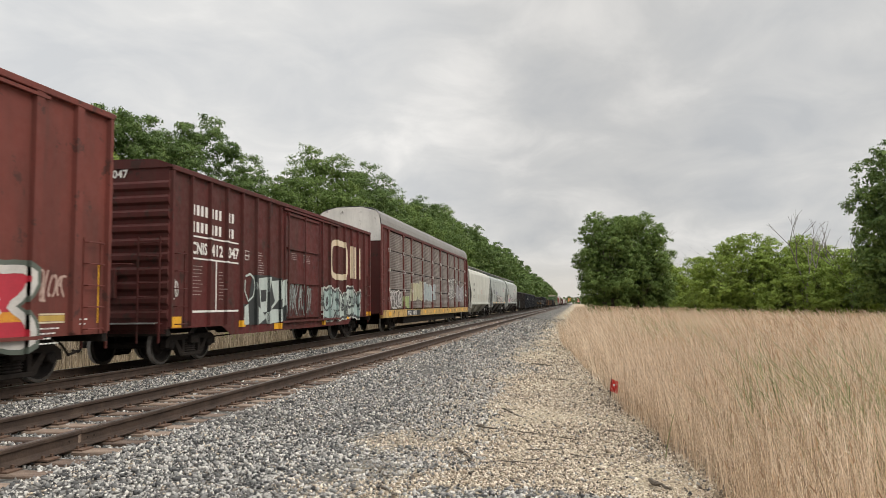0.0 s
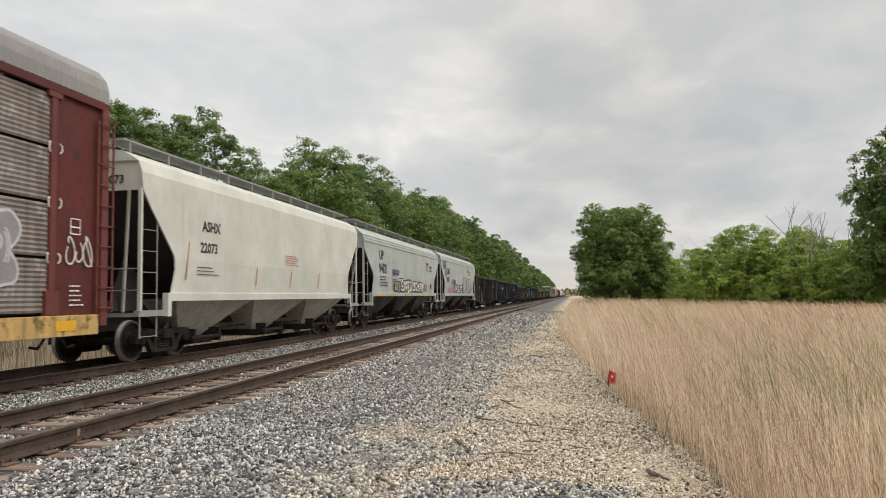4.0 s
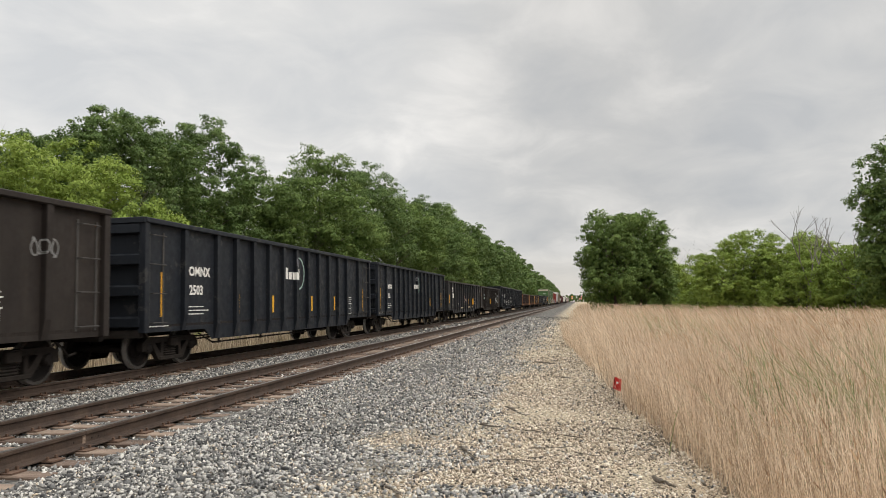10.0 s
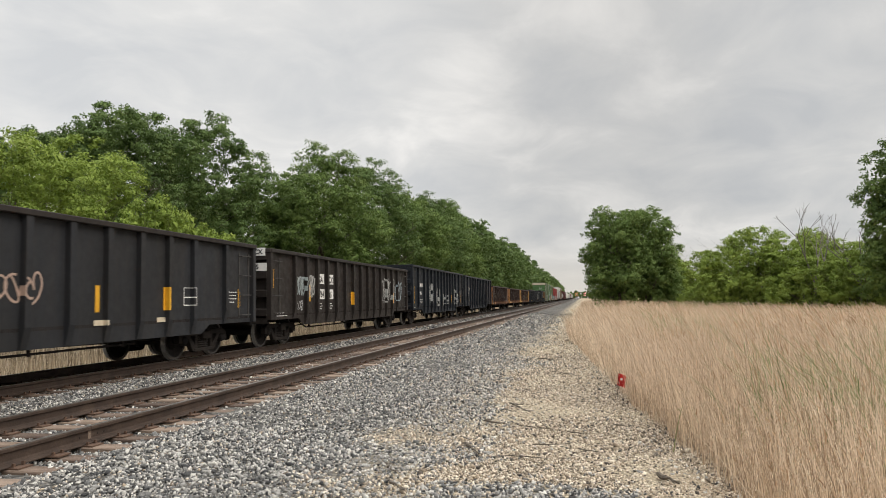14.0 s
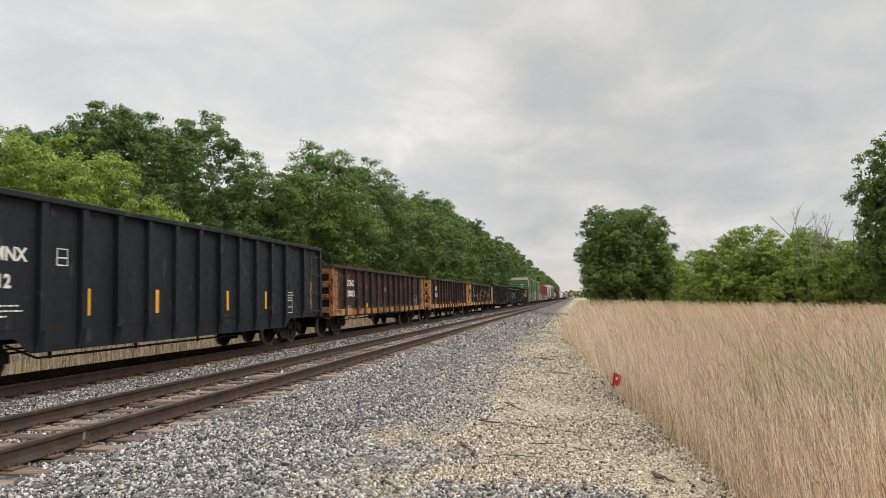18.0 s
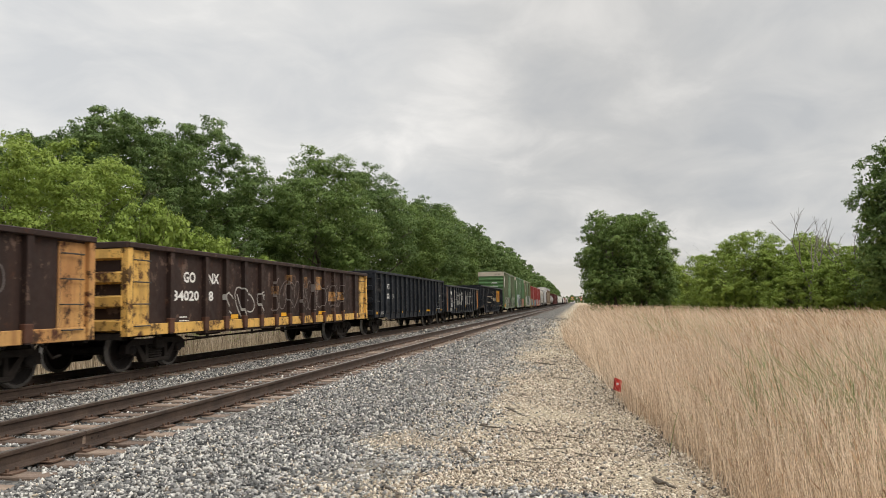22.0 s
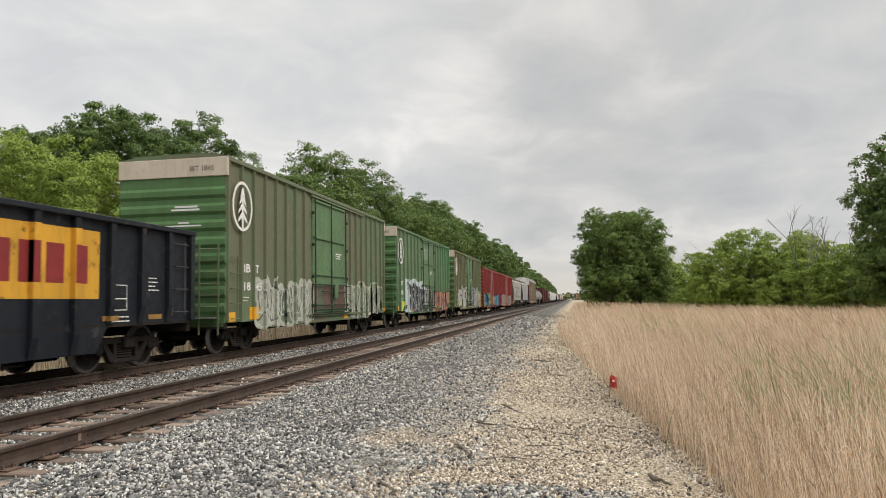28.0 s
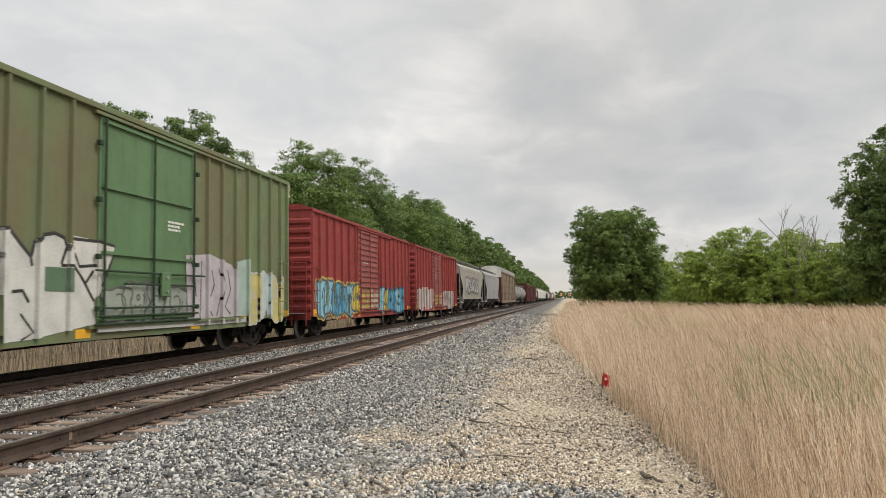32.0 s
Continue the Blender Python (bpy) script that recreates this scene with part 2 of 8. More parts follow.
M_AMBER = material("yellow_reflector", [(0.3, (0.58, 0.28, 0.015)), (0.7, (0.80, 0.44, 0.03))], 4, 0.5)
M_REDFLAG = material("red_flag", [(0.3, (0.55, 0.03, 0.03)), (0.7, (0.75, 0.06, 0.05))], 6, 0.6)
INKS = {}


def ink(r, g, b):
    if (r, g, b) not in INKS:
        INKS[r, g, b] = material("spray_paint", [(0.3, shade((r, g, b), 0.72)), (0.55, (r, g, b)), (0.8, shade((r, g, b), 1.15))], 2.5, 0.6)
    return INKS[r, g, b]

# ---- mesh helpers ----
def block(bm, x0, x1, y0, y1, z0, z1, bevel=0.0):
    vs = [bm.verts.new((x, y, z)) for x in (x0, x1) for y in (y0, y1) for z in (z0, z1)]
    fs = [bm.faces.new([vs[i] for i in q]) for q in ((0, 1, 3, 2), (4, 6, 7, 5), (0, 4, 5, 1), (2, 3, 7, 6), (0, 2, 6, 4), (1, 5, 7, 3))]
    if bevel:
        bmesh.ops.bevel(bm, geom=list({e for f in fs for e in f.edges}), offset=bevel, segments=1, affect="EDGES")
    return vs


def prism(bm, outline, axis, a, b):
    """Extrudes a closed outline of 2D points along x, y or z from a to b."""
    def put(p, k):
        return {"x": (k, p[0], p[1]), "y": (p[0], k, p[1]), "z": (p[0], p[1], k)}[axis]
    lo, hi = [bm.verts.new(put(p, a)) for p in outline], [bm.verts.new(put(p, b)) for p in outline]
    n = len(outline)
    fs = [bm.faces.new((lo[i], lo[(i + 1) % n], hi[(i + 1) % n], hi[i])) for i in range(n)]
    fs += [bm.faces.new(lo[::-1]), bm.faces.new(hi)]
    return fs


def rod(bm, p, q, r, sides=6, r2=None):
    p, q = Vector(p), Vector(q)
    d = q - p
    if d.length < 1e-6:
        return
    m = Matrix.Translation((p + q) / 2) @ d.to_track_quat("Z", "Y").to_matrix().to_4x4()
    bmesh.ops.create_cone(bm, cap_ends=True, segments=sides, radius1=r, radius2=r if r2 is None else r2, depth=d.length, matrix=m)


def bent(bm, pts, r, sides=5):
    for p, q in zip(pts, pts[1:]):
        rod(bm, p, q, r, sides)


def lathe(bm, outline, axis="x", sides=24, centre=(0, 0, 0)):
    """Turns (along, radius) points about an axis through centre."""
    rings = []
    for a, r in outline:
        ring = []
        for k in range(sides):
            t = 2 * math.pi * k / sides
            c, s = r * math.cos(t), r * math.sin(t)
            v = {"x": (a, c, s), "y": (c, a, s), "z": (c, s, a)}[axis]
            ring.append(bm.verts.new(Vector(v) + Vector(centre)))
        rings.append(ring)
    for lo, hi in zip(rings, rings[1:]):
        for k in range(sides):
            bm.faces.new((lo[k], lo[(k + 1) % sides], hi[(k + 1) % sides], hi[k]))
    for ring in (rings[0], rings[-1]):
        bm.faces.new(ring)


def to_mesh(bm, name, smooth=False):
    bmesh.ops.recalc_face_normals(bm, faces=bm.faces)
    me = bpy.data.meshes.new(name)
    if smooth:
        for f in bm.faces:
            f.smooth = True
    bm.to_mesh(me)
    bm.free()
    return me


def part(name, bm, mat, parent, label="", smooth=False, at=None):
    me = bm if isinstance(bm, bpy.types.Mesh) else to_mesh(bm, name, smooth)
    if mat and not me.materials:
        me.materials.append(mat)
    ob = new(name, me)
    if parent:
        ob.parent = parent
    if at:
        ob.location = at
    if label:
        ob["label"] = label
    return ob


def bulk(name, verts, tris, mat, label, category="", kind="stuff", parent=None):
    """One mesh out of arrays: for what nobody could count."""
    me = bpy.data.meshes.new(name)
    verts, tris = np.asarray(verts, np.float32), np.asarray(tris, np.int32)
    me.vertices.add(len(verts))
    me.vertices.foreach_set("co", verts.ravel())
    me.loops.add(tris.size)
    me.loops.foreach_set("vertex_index", tris.ravel())
    me.polygons.add(len(tris))
    me.polygons.foreach_set("loop_start", np.arange(0, tris.size, 3, dtype=np.int32))
    me.update(calc_edges=True)
    me.materials.append(mat)
    ob = new(name, me)
    if parent:
        ob.parent = parent
    return tagged(ob, label, category, kind=kind) if not parent else ob


def blank():
    return bmesh.new()


# ---- ground ----
PROFILE = [(-400, -1.2), (-60, -1.2), (-22, -1.15), (-15.0, -0.95), (-13.2, -0.42), (-12.0, -0.26), (-11.75, -0.21), (-11.5, -0.238), (-9.2, -0.238), (-8.95, -0.21), (-8.5, -0.26), (-7.9, -0.26), (-7.55, -0.21), (-7.3, -0.238), (-4.95, -0.238), (-4.7, -0.20),
           (-4.25, -0.24), (-3.2, -0.33), (-2.0, -0.38), (0.6, -0.40), (1.6, -0.5), (3.0, -0.62), (30, -0.65), (400, -0.7)]


def level(x):
    return float(np.interp(x, [p[0] for p in PROFILE], [p[1] for p in PROFILE]))


def edge_of_reeds(y):
    return float(np.interp(y, [0, 6, 8, 11, 18, 29, 37, 55, 70, 120], [1.6, 1.36, 1.18, 0.82, 0.28, -0.45, -0.85, -0.6, -0.35, 0.0])) + 0.12 * noise.noise((y * 0.9, 3.0, 0))


def build_ground():
    xs = sorted({round(p[0], 2) for p in PROFILE} | {round(-4.6 + 0.4 * k, 2) for k in range(20)} | {-200, -100, -40, -30, 8, 15, 60, 120, 200})
    ys = [-3000, -1000, -300, -100, -40, -15] + [-6 + 1.2 * k for k in range(40)] + [46 + 6 * k for k in range(20)] + [180, 240, 320, 450, 650, 1000, 1600, 2600, 4000]
    xs = [-3000, -1200] + xs + [1200, 3000]
    bm = blank()
    grid = [[bm.verts.new((x, y, level(x) + (0.035 * noise.noise((x * 0.7, y * 0.7, 0)) if -5 < x < 3 and y < 60 else 0))) for y in ys] for x in xs]
    for a, b in zip(grid, grid[1:]):
        for k in range(len(ys) - 1):
            bm.faces.new((a[k], b[k], b[k + 1], a[k + 1]))
    me = to_mesh(bm, "ground", smooth=True)
    m = bpy.data.materials.new("gravel_and_soil")
    m.use_nodes = True
    n, l = m.node_tree.nodes, m.node_tree.links
    bsdf = n["Principled BSDF"]
    bsdf.inputs["Roughness"].default_value = 0.95
    co, sep = n.new("ShaderNodeTexCoord"), n.new("ShaderNodeSeparateXYZ")
    l.new(co.outputs["Object"], sep.inputs[0])

    def stones(scale, stops):
        v, r = n.new("ShaderNodeTexVoronoi"), n.new("ShaderNodeValToRGB")
        v.inputs["Scale"].default_value = scale
        l.new(co.outputs["Object"], v.inputs["Vector"])
        l.new(v.outputs["Color"], r.inputs[0])
        while len(r.color_ramp.elements) < len(stops):
            r.color_ramp.elements.new(0.5)
        for el, (p, c) in zip(r.color_ramp.elements, stops):
            el.position, el.color = p, (*c, 1)
        return v, r

    v1, grey = stones(17, [(0.15, (0.030, 0.028, 0.026)), (0.5, (0.090, 0.085, 0.077)), (0.8, (0.19, 0.178, 0.158)), (1.0, (0.36, 0.34, 0.30))])
    _, tan = stones(42, [(0.15, (0.15, 0.125, 0.09)), (0.5, (0.36, 0.30, 0.21)), (1.0, (0.6, 0.52, 0.38))])
    nz = n.new("ShaderNodeTexNoise")
    nz.inputs["Scale"].default_value, nz.inputs["Detail"].default_value = 0.8, 6
    l.new(co.outputs["Object"], nz.inputs["Vector"])
    wob = n.new("ShaderNodeMath")
    wob.operation = "MULTIPLY_ADD"
    l.new(nz.outputs[0], wob.inputs[0])
    wob.inputs[1].default_value = 2.4
    l.new(sep.outputs[0], wob.inputs[2])

    def step(a, b):
        r = n.new("ShaderNodeMapRange")
        l.new(wob.outputs[0], r.inputs[0])
        r.inputs[1].default_value, r.inputs[2].default_value = a, b
        return r.outputs[0]

    def blend(f, a, b):
        k = n.new("ShaderNodeMixRGB")
        l.new(f, k.inputs[0])
        for i, v in ((1, a), (2, b)):
            if isinstance(v, tuple):
                k.inputs[i].default_value = (*v, 1)
            else:
                l.new(v, k.inputs[i])
        return k.outputs[0]

    c = blend(step(-1.5, -0.2), grey.outputs[0], tan.outputs[0])
    c = blend(step(2.0, 3.0), c, (0.40, 0.31, 0.21))
    c = blend(step(-13.0, -12.0), (0.24, 0.18, 0.11), c)
    l.new(c, bsdf.inputs["Base Color"])
    b = n.new("ShaderNodeBump")
    b.inputs["Strength"].default_value, b.inputs["Distance"].default_value = 1.0, 0.03
    l.new(v1.outputs["Distance"], b.inputs["Height"])
    b.invert = True
    l.new(b.outputs[0], bsdf.inputs["Normal"])
    me.materials.append(m)
    tagged(new("ground", me), "flat ground of grey ballast, yellow gravel and dry soil", "ground", kind="structure")


def pebble_shapes(count, rng, corners=8):
    """Broken stones: sharp-edged hulls, each with its own corners."""
    out = []
    for _ in range(count):
        bm = blank()
        for k in range(corners):
            a, z = 2.4 * k + rng.uniform(-0.5, 0.5), 1 - 2 * (k + 0.5) / corners
            w = math.sqrt(1 - z * z)
            bm.verts.new(Vector((w * math.cos(a), w * math.sin(a), z)) * rng.uniform(0.6, 1.2))
        bmesh.ops.convex_hull(bm, input=bm.verts)
        bmesh.ops.triangulate(bm, faces=bm.faces)
        bmesh.ops.recalc_face_normals(bm, faces=bm.faces)
        bm.verts.ensure_lookup_table()
        bm.verts.index_update()
        out.append((np.array([p.co[:] for p in bm.verts]), np.array([[q.index for q in f.verts] for f in bm.faces])))
        bm.free()
    return out


def scatter(xy, sizes, shapes, rng, flat=0.75, sink=0.25, lift=0.0):
    vs, ts, base = [], [], 0
    pick = rng.integers(0, len(shapes), len(xy))
    for k, (sv, st) in enumerate(shapes):
        sel = np.where(pick == k)[0]
        m = len(sel)
        if not m:
            continue
        a, b = rng.uniform(0, 2 * np.pi, m), rng.uniform(-1.5, 1.5, m)
        sc = sizes[sel][:, None] * rng.uniform(0.55, 1.35, (m, 3)) * np.array([1.0, 1.0, flat])
        p = sv[None] * sc[:, None]
        y1, z1 = p[..., 1] * np.cos(b)[:, None] - p[..., 2] * np.sin(b)[:, None], p[..., 1] * np.sin(b)[:, None] + p[..., 2] * np.cos(b)[:, None]
        x2, y2 = p[..., 0] * np.cos(a)[:, None] - y1 * np.sin(a)[:, None], p[..., 0] * np.sin(a)[:, None] + y1 * np.cos(a)[:, None]
        z0 = np.interp(xy[sel, 0], [q[0] for q in PROFILE], [q[1] for q in PROFILE]) + lift + sizes[sel] * (rng.uniform(0, 0.9, m) - sink)
        q = np.stack([x2 + xy[sel, 0][:, None], y2 + xy[sel, 1][:, None], z1 + z0[:, None]], -1)
        vs.append(q.reshape(-1, 3))
        ts.append((st[None] + (base + np.arange(m) * len(sv))[:, None, None]).reshape(-1, 3))
        base += m * len(sv)
    return np.concatenate(vs), np.concatenate(ts)


def gravel_line(xy):
    """How far the yellow gravel has the upper hand at a spot, 0 to 1."""
    w = np.array([noise.noise((x * 0.55, y * 0.3, 1.7)) + 0.6 * noise.noise((x * 1.7, y * 1.1, 5.0)) for x, y in xy])
    for cx, cy, rx, ry, k in ((-2.0, 11.5, 0.8, 1.8, -1.3), (-2.4, 8.8, 0.7, 0.7, 1.6), (-0.9, 6.2, 0.55, 0.4, -1.6), (0.1, 6.3, 0.8, 0.45, -2.3), (-1.9, 7.3, 0.5, 0.35, -0.8)):      # tipped heaps
        w += k * np.exp(-((xy[:, 0] - cx) / rx) ** 2 - ((xy[:, 1] - cy) / ry) ** 2)
    return np.clip((xy[:, 0] + 1.7 + 1.1 * w) / 1.0 + 0.5, 0.11 + 0.19 * np.clip((xy[:, 1] - 9) / 8, 0, 1) * (xy[:, 0] > -5), 0.96)


def build_stones():
    rng = np.random.default_rng(5)
    fine, plain, grit = pebble_shapes(16, rng, 7), pebble_shapes(12, rng, 6), pebble_shapes(12, rng, 5)
    grey_v, grey_t, tan_v, tan_t = [], [], [], []

    def add(bag_v, bag_t, vt):
        off = sum(len(v) for v in bag_v)
        bag_v.append(vt[0])
        bag_t.append(vt[1] + off)

    for (x0, x1, y0, y1, per, size, shapes) in ((-8.8, 1.6, 4.4, 8.6, 1450, 0.0215, fine), (-10.5, 1.4, 8.6, 14, 800, 0.0225, plain), (-12.6, 1.2, 14, 22, 330, 0.028, plain),
                                                (-13.5, 1.0, 22, 38, 80, 0.038, plain), (-13.5, 0.5, 38, 75, 18, 0.06, plain)):
        m = int((x1 - x0) * (y1 - y0) * per)
        xy = np.stack([rng.uniform(x0, x1, m), rng.uniform(y0, y1, m)], 1)
        xy = xy[(xy[:, 0] > -0.86 * xy[:, 1] - 1.6)]
        between = np.minimum(np.abs(xy[:, 0] - TRACK_NEAR), np.abs(xy[:, 0] - TRACK_FAR)) < 1.25
        xy = xy[~between | (rng.uniform(0, 1, len(xy)) < 0.5)]
        tan = rng.uniform(0, 1, len(xy)) < gravel_line(xy)
        edge = np.array([edge_of_reeds(y) for y in xy[:, 1]])
        keep = xy[:, 0] < edge + 0.25
        g = keep & ~tan
        add(grey_v, grey_t, scatter(xy[g], size * np.exp(rng.normal(0, 0.26, g.sum())), shapes, rng, 0.7))
        t = keep & tan
        add(tan_v, tan_t, scatter(xy[t], 0.74 * size * np.exp(rng.normal(0, 0.28, t.sum())), shapes, rng, 0.55))
    for x0, x1, y0, y1, per, size in ((-2.4, 1.5, 4.4, 8.6, 2100, 0.0132), (-2.4, 1.3, 8.6, 14, 950, 0.0155), (-2.4, 0.8, 14, 22, 260, 0.022)):      # the finer yellow grit
        m = int((x1 - x0) * (y1 - y0) * per)
        xy = np.stack([rng.uniform(x0, x1, m), rng.uniform(y0, y1, m)], 1)
        xy = xy[(rng.uniform(0, 1, m) < gravel_line(xy)) & (xy[:, 0] < np.array([edge_of_reeds(y) for y in xy[:, 1]]) + 0.3)]
        add(tan_v, tan_t, scatter(xy, size * np.exp(rng.normal(0, 0.3, len(xy))), grit, rng, 0.8))
    bulk("ballast", np.concatenate(grey_v), np.concatenate(grey_t), M_BALLAST, "loose grey crushed-stone ballast beside the rails", "ballast")
    bulk("gravel", np.concatenate(tan_v), np.concatenate(tan_t), M_GRAVEL, "loose yellowish gravel along the reeds", "gravel")


# ---- tracks ----
def rail_outline(cx):
    half = [(0.076, -0.178), (0.076, -0.168), (0.020, -0.150), (0.009, -0.128), (0.009, -0.052), (0.035, -0.040), (0.037, -0.010), (0.028, -0.001)]
    return [(cx + x, z) for x, z in half] + [(cx - x, z) for x, z in half[::-1]]


def build_track(cx, name, y0, y1, label):
    top = tagged(new(name), label, "railway track", kind="structure")
    for side in (-0.7525, 0.7525):
        for a, b in zip([y0, 7.02, 31.0, 55.0, 120.0, 400.0], [7.012, 30.99, 54.99, 119.99, 399.99, y1]):
            if b <= a:
                continue
            bm = blank()
            prism(bm, rail_outline(cx + side), "y", a, b)
            rail = part("rail", bm, M_RAIL, top, "rust-brown steel rail with a worn bright head")
            bm = blank()
            block(bm, cx + side - 0.03, cx + side + 0.03, a, b, -0.0012, 0.0015)
            part("rail_head", bm, M_RAILTOP, rail)
    rng = random.Random(cx)
    bm = blank()
    block(bm, -1.30, 1.30, -0.112, 0.112, -0.18, 0.0, 0.012)
    tie = to_mesh(bm, "tie")
    tie.materials.append(M_TIE)
    bm = blank()
    block(bm, -0.18, 0.18, -0.095, 0.095, 0, 0.016)
    for dx, dy in ((-0.10, -0.06), (-0.10, 0.06), (0.10, -0.06), (0.10, 0.06), (-0.15, 0.0)):
        block(bm, dx - 0.012, dx + 0.012, dy - 0.012, dy + 0.012, 0.014, 0.05)
    plate = to_mesh(bm, "tie_plate")
    plate.materials.append(M_PLATE)
    y, k = 3.0, 0
    far_v, far_t = [], []
    for y in [-449.5 + 0.5 * j for j in range(904)]:        # the line behind
        o = len(far_v)
        far_v += [(cx - 1.3, y - 0.11, -0.2), (cx + 1.3, y - 0.11, -0.2), (cx + 1.3, y + 0.11, -0.2), (cx - 1.3, y + 0.11, -0.2)]
        far_t += [(o, o + 1, o + 2), (o, o + 2, o + 3)]
    y = 3.0
    while y < 240:
        if k < 130:
            t = part("tie", tie, None, top, at=(cx + rng.uniform(-0.04, 0.04), y, -0.195 + rng.uniform(-0.012, 0.004)))
            t.rotation_euler = (0, 0, rng.uniform(-0.02, 0.02))
            if k < 60:
                for side in (-0.7525, 0.7525):
                    part("tie_plate", plate, None, top, at=(cx + side, y, -0.194))
        else:
            o = len(far_v)
            far_v += [(cx - 1.3, y - 0.11, -0.2), (cx + 1.3, y - 0.11, -0.2), (cx + 1.3, y + 0.11, -0.2), (cx - 1.3, y + 0.11, -0.2)]
            far_t += [(o, o + 1, o + 2), (o, o + 2, o + 3)]
        y += 0.495 + rng.uniform(-0.03, 0.03)
        k += 1
    bulk("far_ties", far_v, far_t, M_TIE, "", parent=top)["kind"] = "stuff"
    return top


def build_joint(top, x, y):
    """Bolted joint bars on the near side of a rail."""
    bm = blank()
    block(bm, x + 0.012, x + 0.034, y - 0.45, y + 0.45, -0.145, -0.05, 0.006)
    bar = part("joint_bar", bm, M_RAIL, top)
    for k in range(4):
        bm = blank()
        rod(bm, (x + 0.03, y - 0.33 + 0.22 * k, -0.098), (x + 0.06, y - 0.33 + 0.22 * k, -0.098), 0.017, 6)
        part("bolt", bm, M_PLATE, bar)


def build_weld(top, x, y):
    """A ground-off weld with two old bolt holes beside it."""
    bm = blank()
    block(bm, x + 0.008, x + 0.013, y - 0.025, y + 0.025, -0.145, -0.05, 0.002)
    part("rail_weld", bm, M_TIE, top, "pale ground-off weld in the rail's web")
    for dy in (-0.16, 0.13, 0.24):
        bm = blank()
        rod(bm, (x + 0.008, y + dy, -0.098), (x + 0.0105, y + dy, -0.098), 0.012, 10)
        part("bolt_hole", bm, M_STEEL, top)


# ---- reeds ----
def reeds(spots, heights, width, rng, lean, mat, plume_mat, name, label, leaves=2, spread=0.105):
    """Dry stalks as bent ribbons with leaves, and feathery plumes on top."""
    m = len(spots)
    z0 = np.interp(spots[:, 0], [q[0] for q in PROFILE], [q[1] for q in PROFILE]) - 0.02
    face = rng.uniform(0, np.pi, m)
    side = np.stack([np.cos(face), np.sin(face), np.zeros(m)], 1)
    tilt = rng.normal(0, spread, (m, 2)) * heights[:, None]
    inland = np.clip((spots[:, 0] - np.array([edge_of_reeds(y) for y in spots[:, 1]])) / 3.0, 0.0, 1.0)
    tilt[:, 0] -= 0.13 * inland * np.clip((spots[:, 1] - 6) / 8, 0.25, 1.0) * heights        # the stand leans over more, away from its edge
    loose = rng.uniform(0, 1, m) < 0.10
    tilt[loose] += rng.normal(0, 0.30, (loose.sum(), 2)) * heights[loose][:, None]
    tip = (np.array(lean)[None] * rng.uniform(-0.2, 2.4, (m, 1)) + rng.normal(0, 0.06, (m, 2))) * heights[:, None]
    root = np.stack([spots[:, 0], spots[:, 1], z0], 1)

    def at(f):
        return root + np.stack([tip[:, 0] * f ** 3.2 + tilt[:, 0] * f, tip[:, 1] * f ** 3.2 + tilt[:, 1] * f, heights * f], 1)

    vs, ts = [], []

    def strip(points, widths, across):
        base = sum(len(v) for v in vs)
        rows = [np.stack([p - across * w[:, None], p + across * w[:, None]], 1) for p, w in zip(points, widths)]
        k = len(points[0])
        vs.append(np.stack(rows, 1).reshape(-1, 3))
        n = 2 * len(rows)
        for r in range(len(rows) - 1):
            a = base + np.arange(k) * n + 2 * r
            ts.append(np.stack([a, a + 1, a + 3], 1))
            ts.append(np.stack([a, a + 3, a + 2], 1))

    w = width * rng.uniform(0.7, 1.3, m)
    strip([at(f) for f in (0.0, 0.4, 0.75, 1.0)], [w, w * 0.9, w * 0.7, w * 0.35], side)
    for _ in range(leaves):
        f = rng.uniform(0.25, 0.85, m)[:, None]
        p0 = root + np.concatenate([tip * f ** 2.6 + tilt * f, heights[:, None] * f], 1)
        a = rng.uniform(0, 2 * np.pi, m)
        out = np.stack([np.cos(a) - 0.3, np.sin(a), rng.uniform(0.0, 2.2, m)], 1) * (heights * rng.uniform(0.05, 0.13, m))[:, None]
        ac = np.stack([-np.sin(a), np.cos(a), np.full(m, 0.3)], 1)
        strip([p0, p0 + out * 0.55 + np.array([0, 0, 0.03]), p0 + out], [w * 0.6, w * 0.85, w * 0.15], ac)
    top = bulk(name, np.concatenate(vs), np.concatenate(ts), mat, label, "reeds")
    if plume_mat:
        vs, ts = [], []
        has = rng.uniform(0, 1, m) < 0.04 + 0.36 * inland * np.clip((spots[:, 1] - 5) / 8, 0.2, 1.0)
        p0, t2 = at(0.93)[has], tip[has]
        k = has.sum()
        long_ = rng.uniform(0.06, 0.15, k)
        droop = np.stack([t2[:, 0] * 1.6 - 0.15 + rng.normal(0, 0.3, k), t2[:, 1] * 0.5 + rng.normal(0, 0.3, k), np.full(k, 1.0)], 1)
        droop = droop / np.linalg.norm(droop, axis=1)[:, None] * long_[:, None]
        pw = np.maximum(w[has] * 1.4, 0.006)
        for turn in (0, np.pi / 2):
            s2 = np.stack([np.cos(face[has] + turn), np.sin(face[has] + turn), np.zeros(k)], 1)
            strip([p0, p0 + droop * 0.4, p0 + droop * 0.8 - np.array([0.01, 0, 0]), p0 + droop - np.array([0.02, 0, 0.01])], [pw * 0.3, pw, pw * 0.7, pw * 0.1], s2)
        ob = bulk("plumes", np.concatenate(vs), np.concatenate(ts), plume_mat, "", parent=top)
        ob["kind"] = "stuff"
    return top


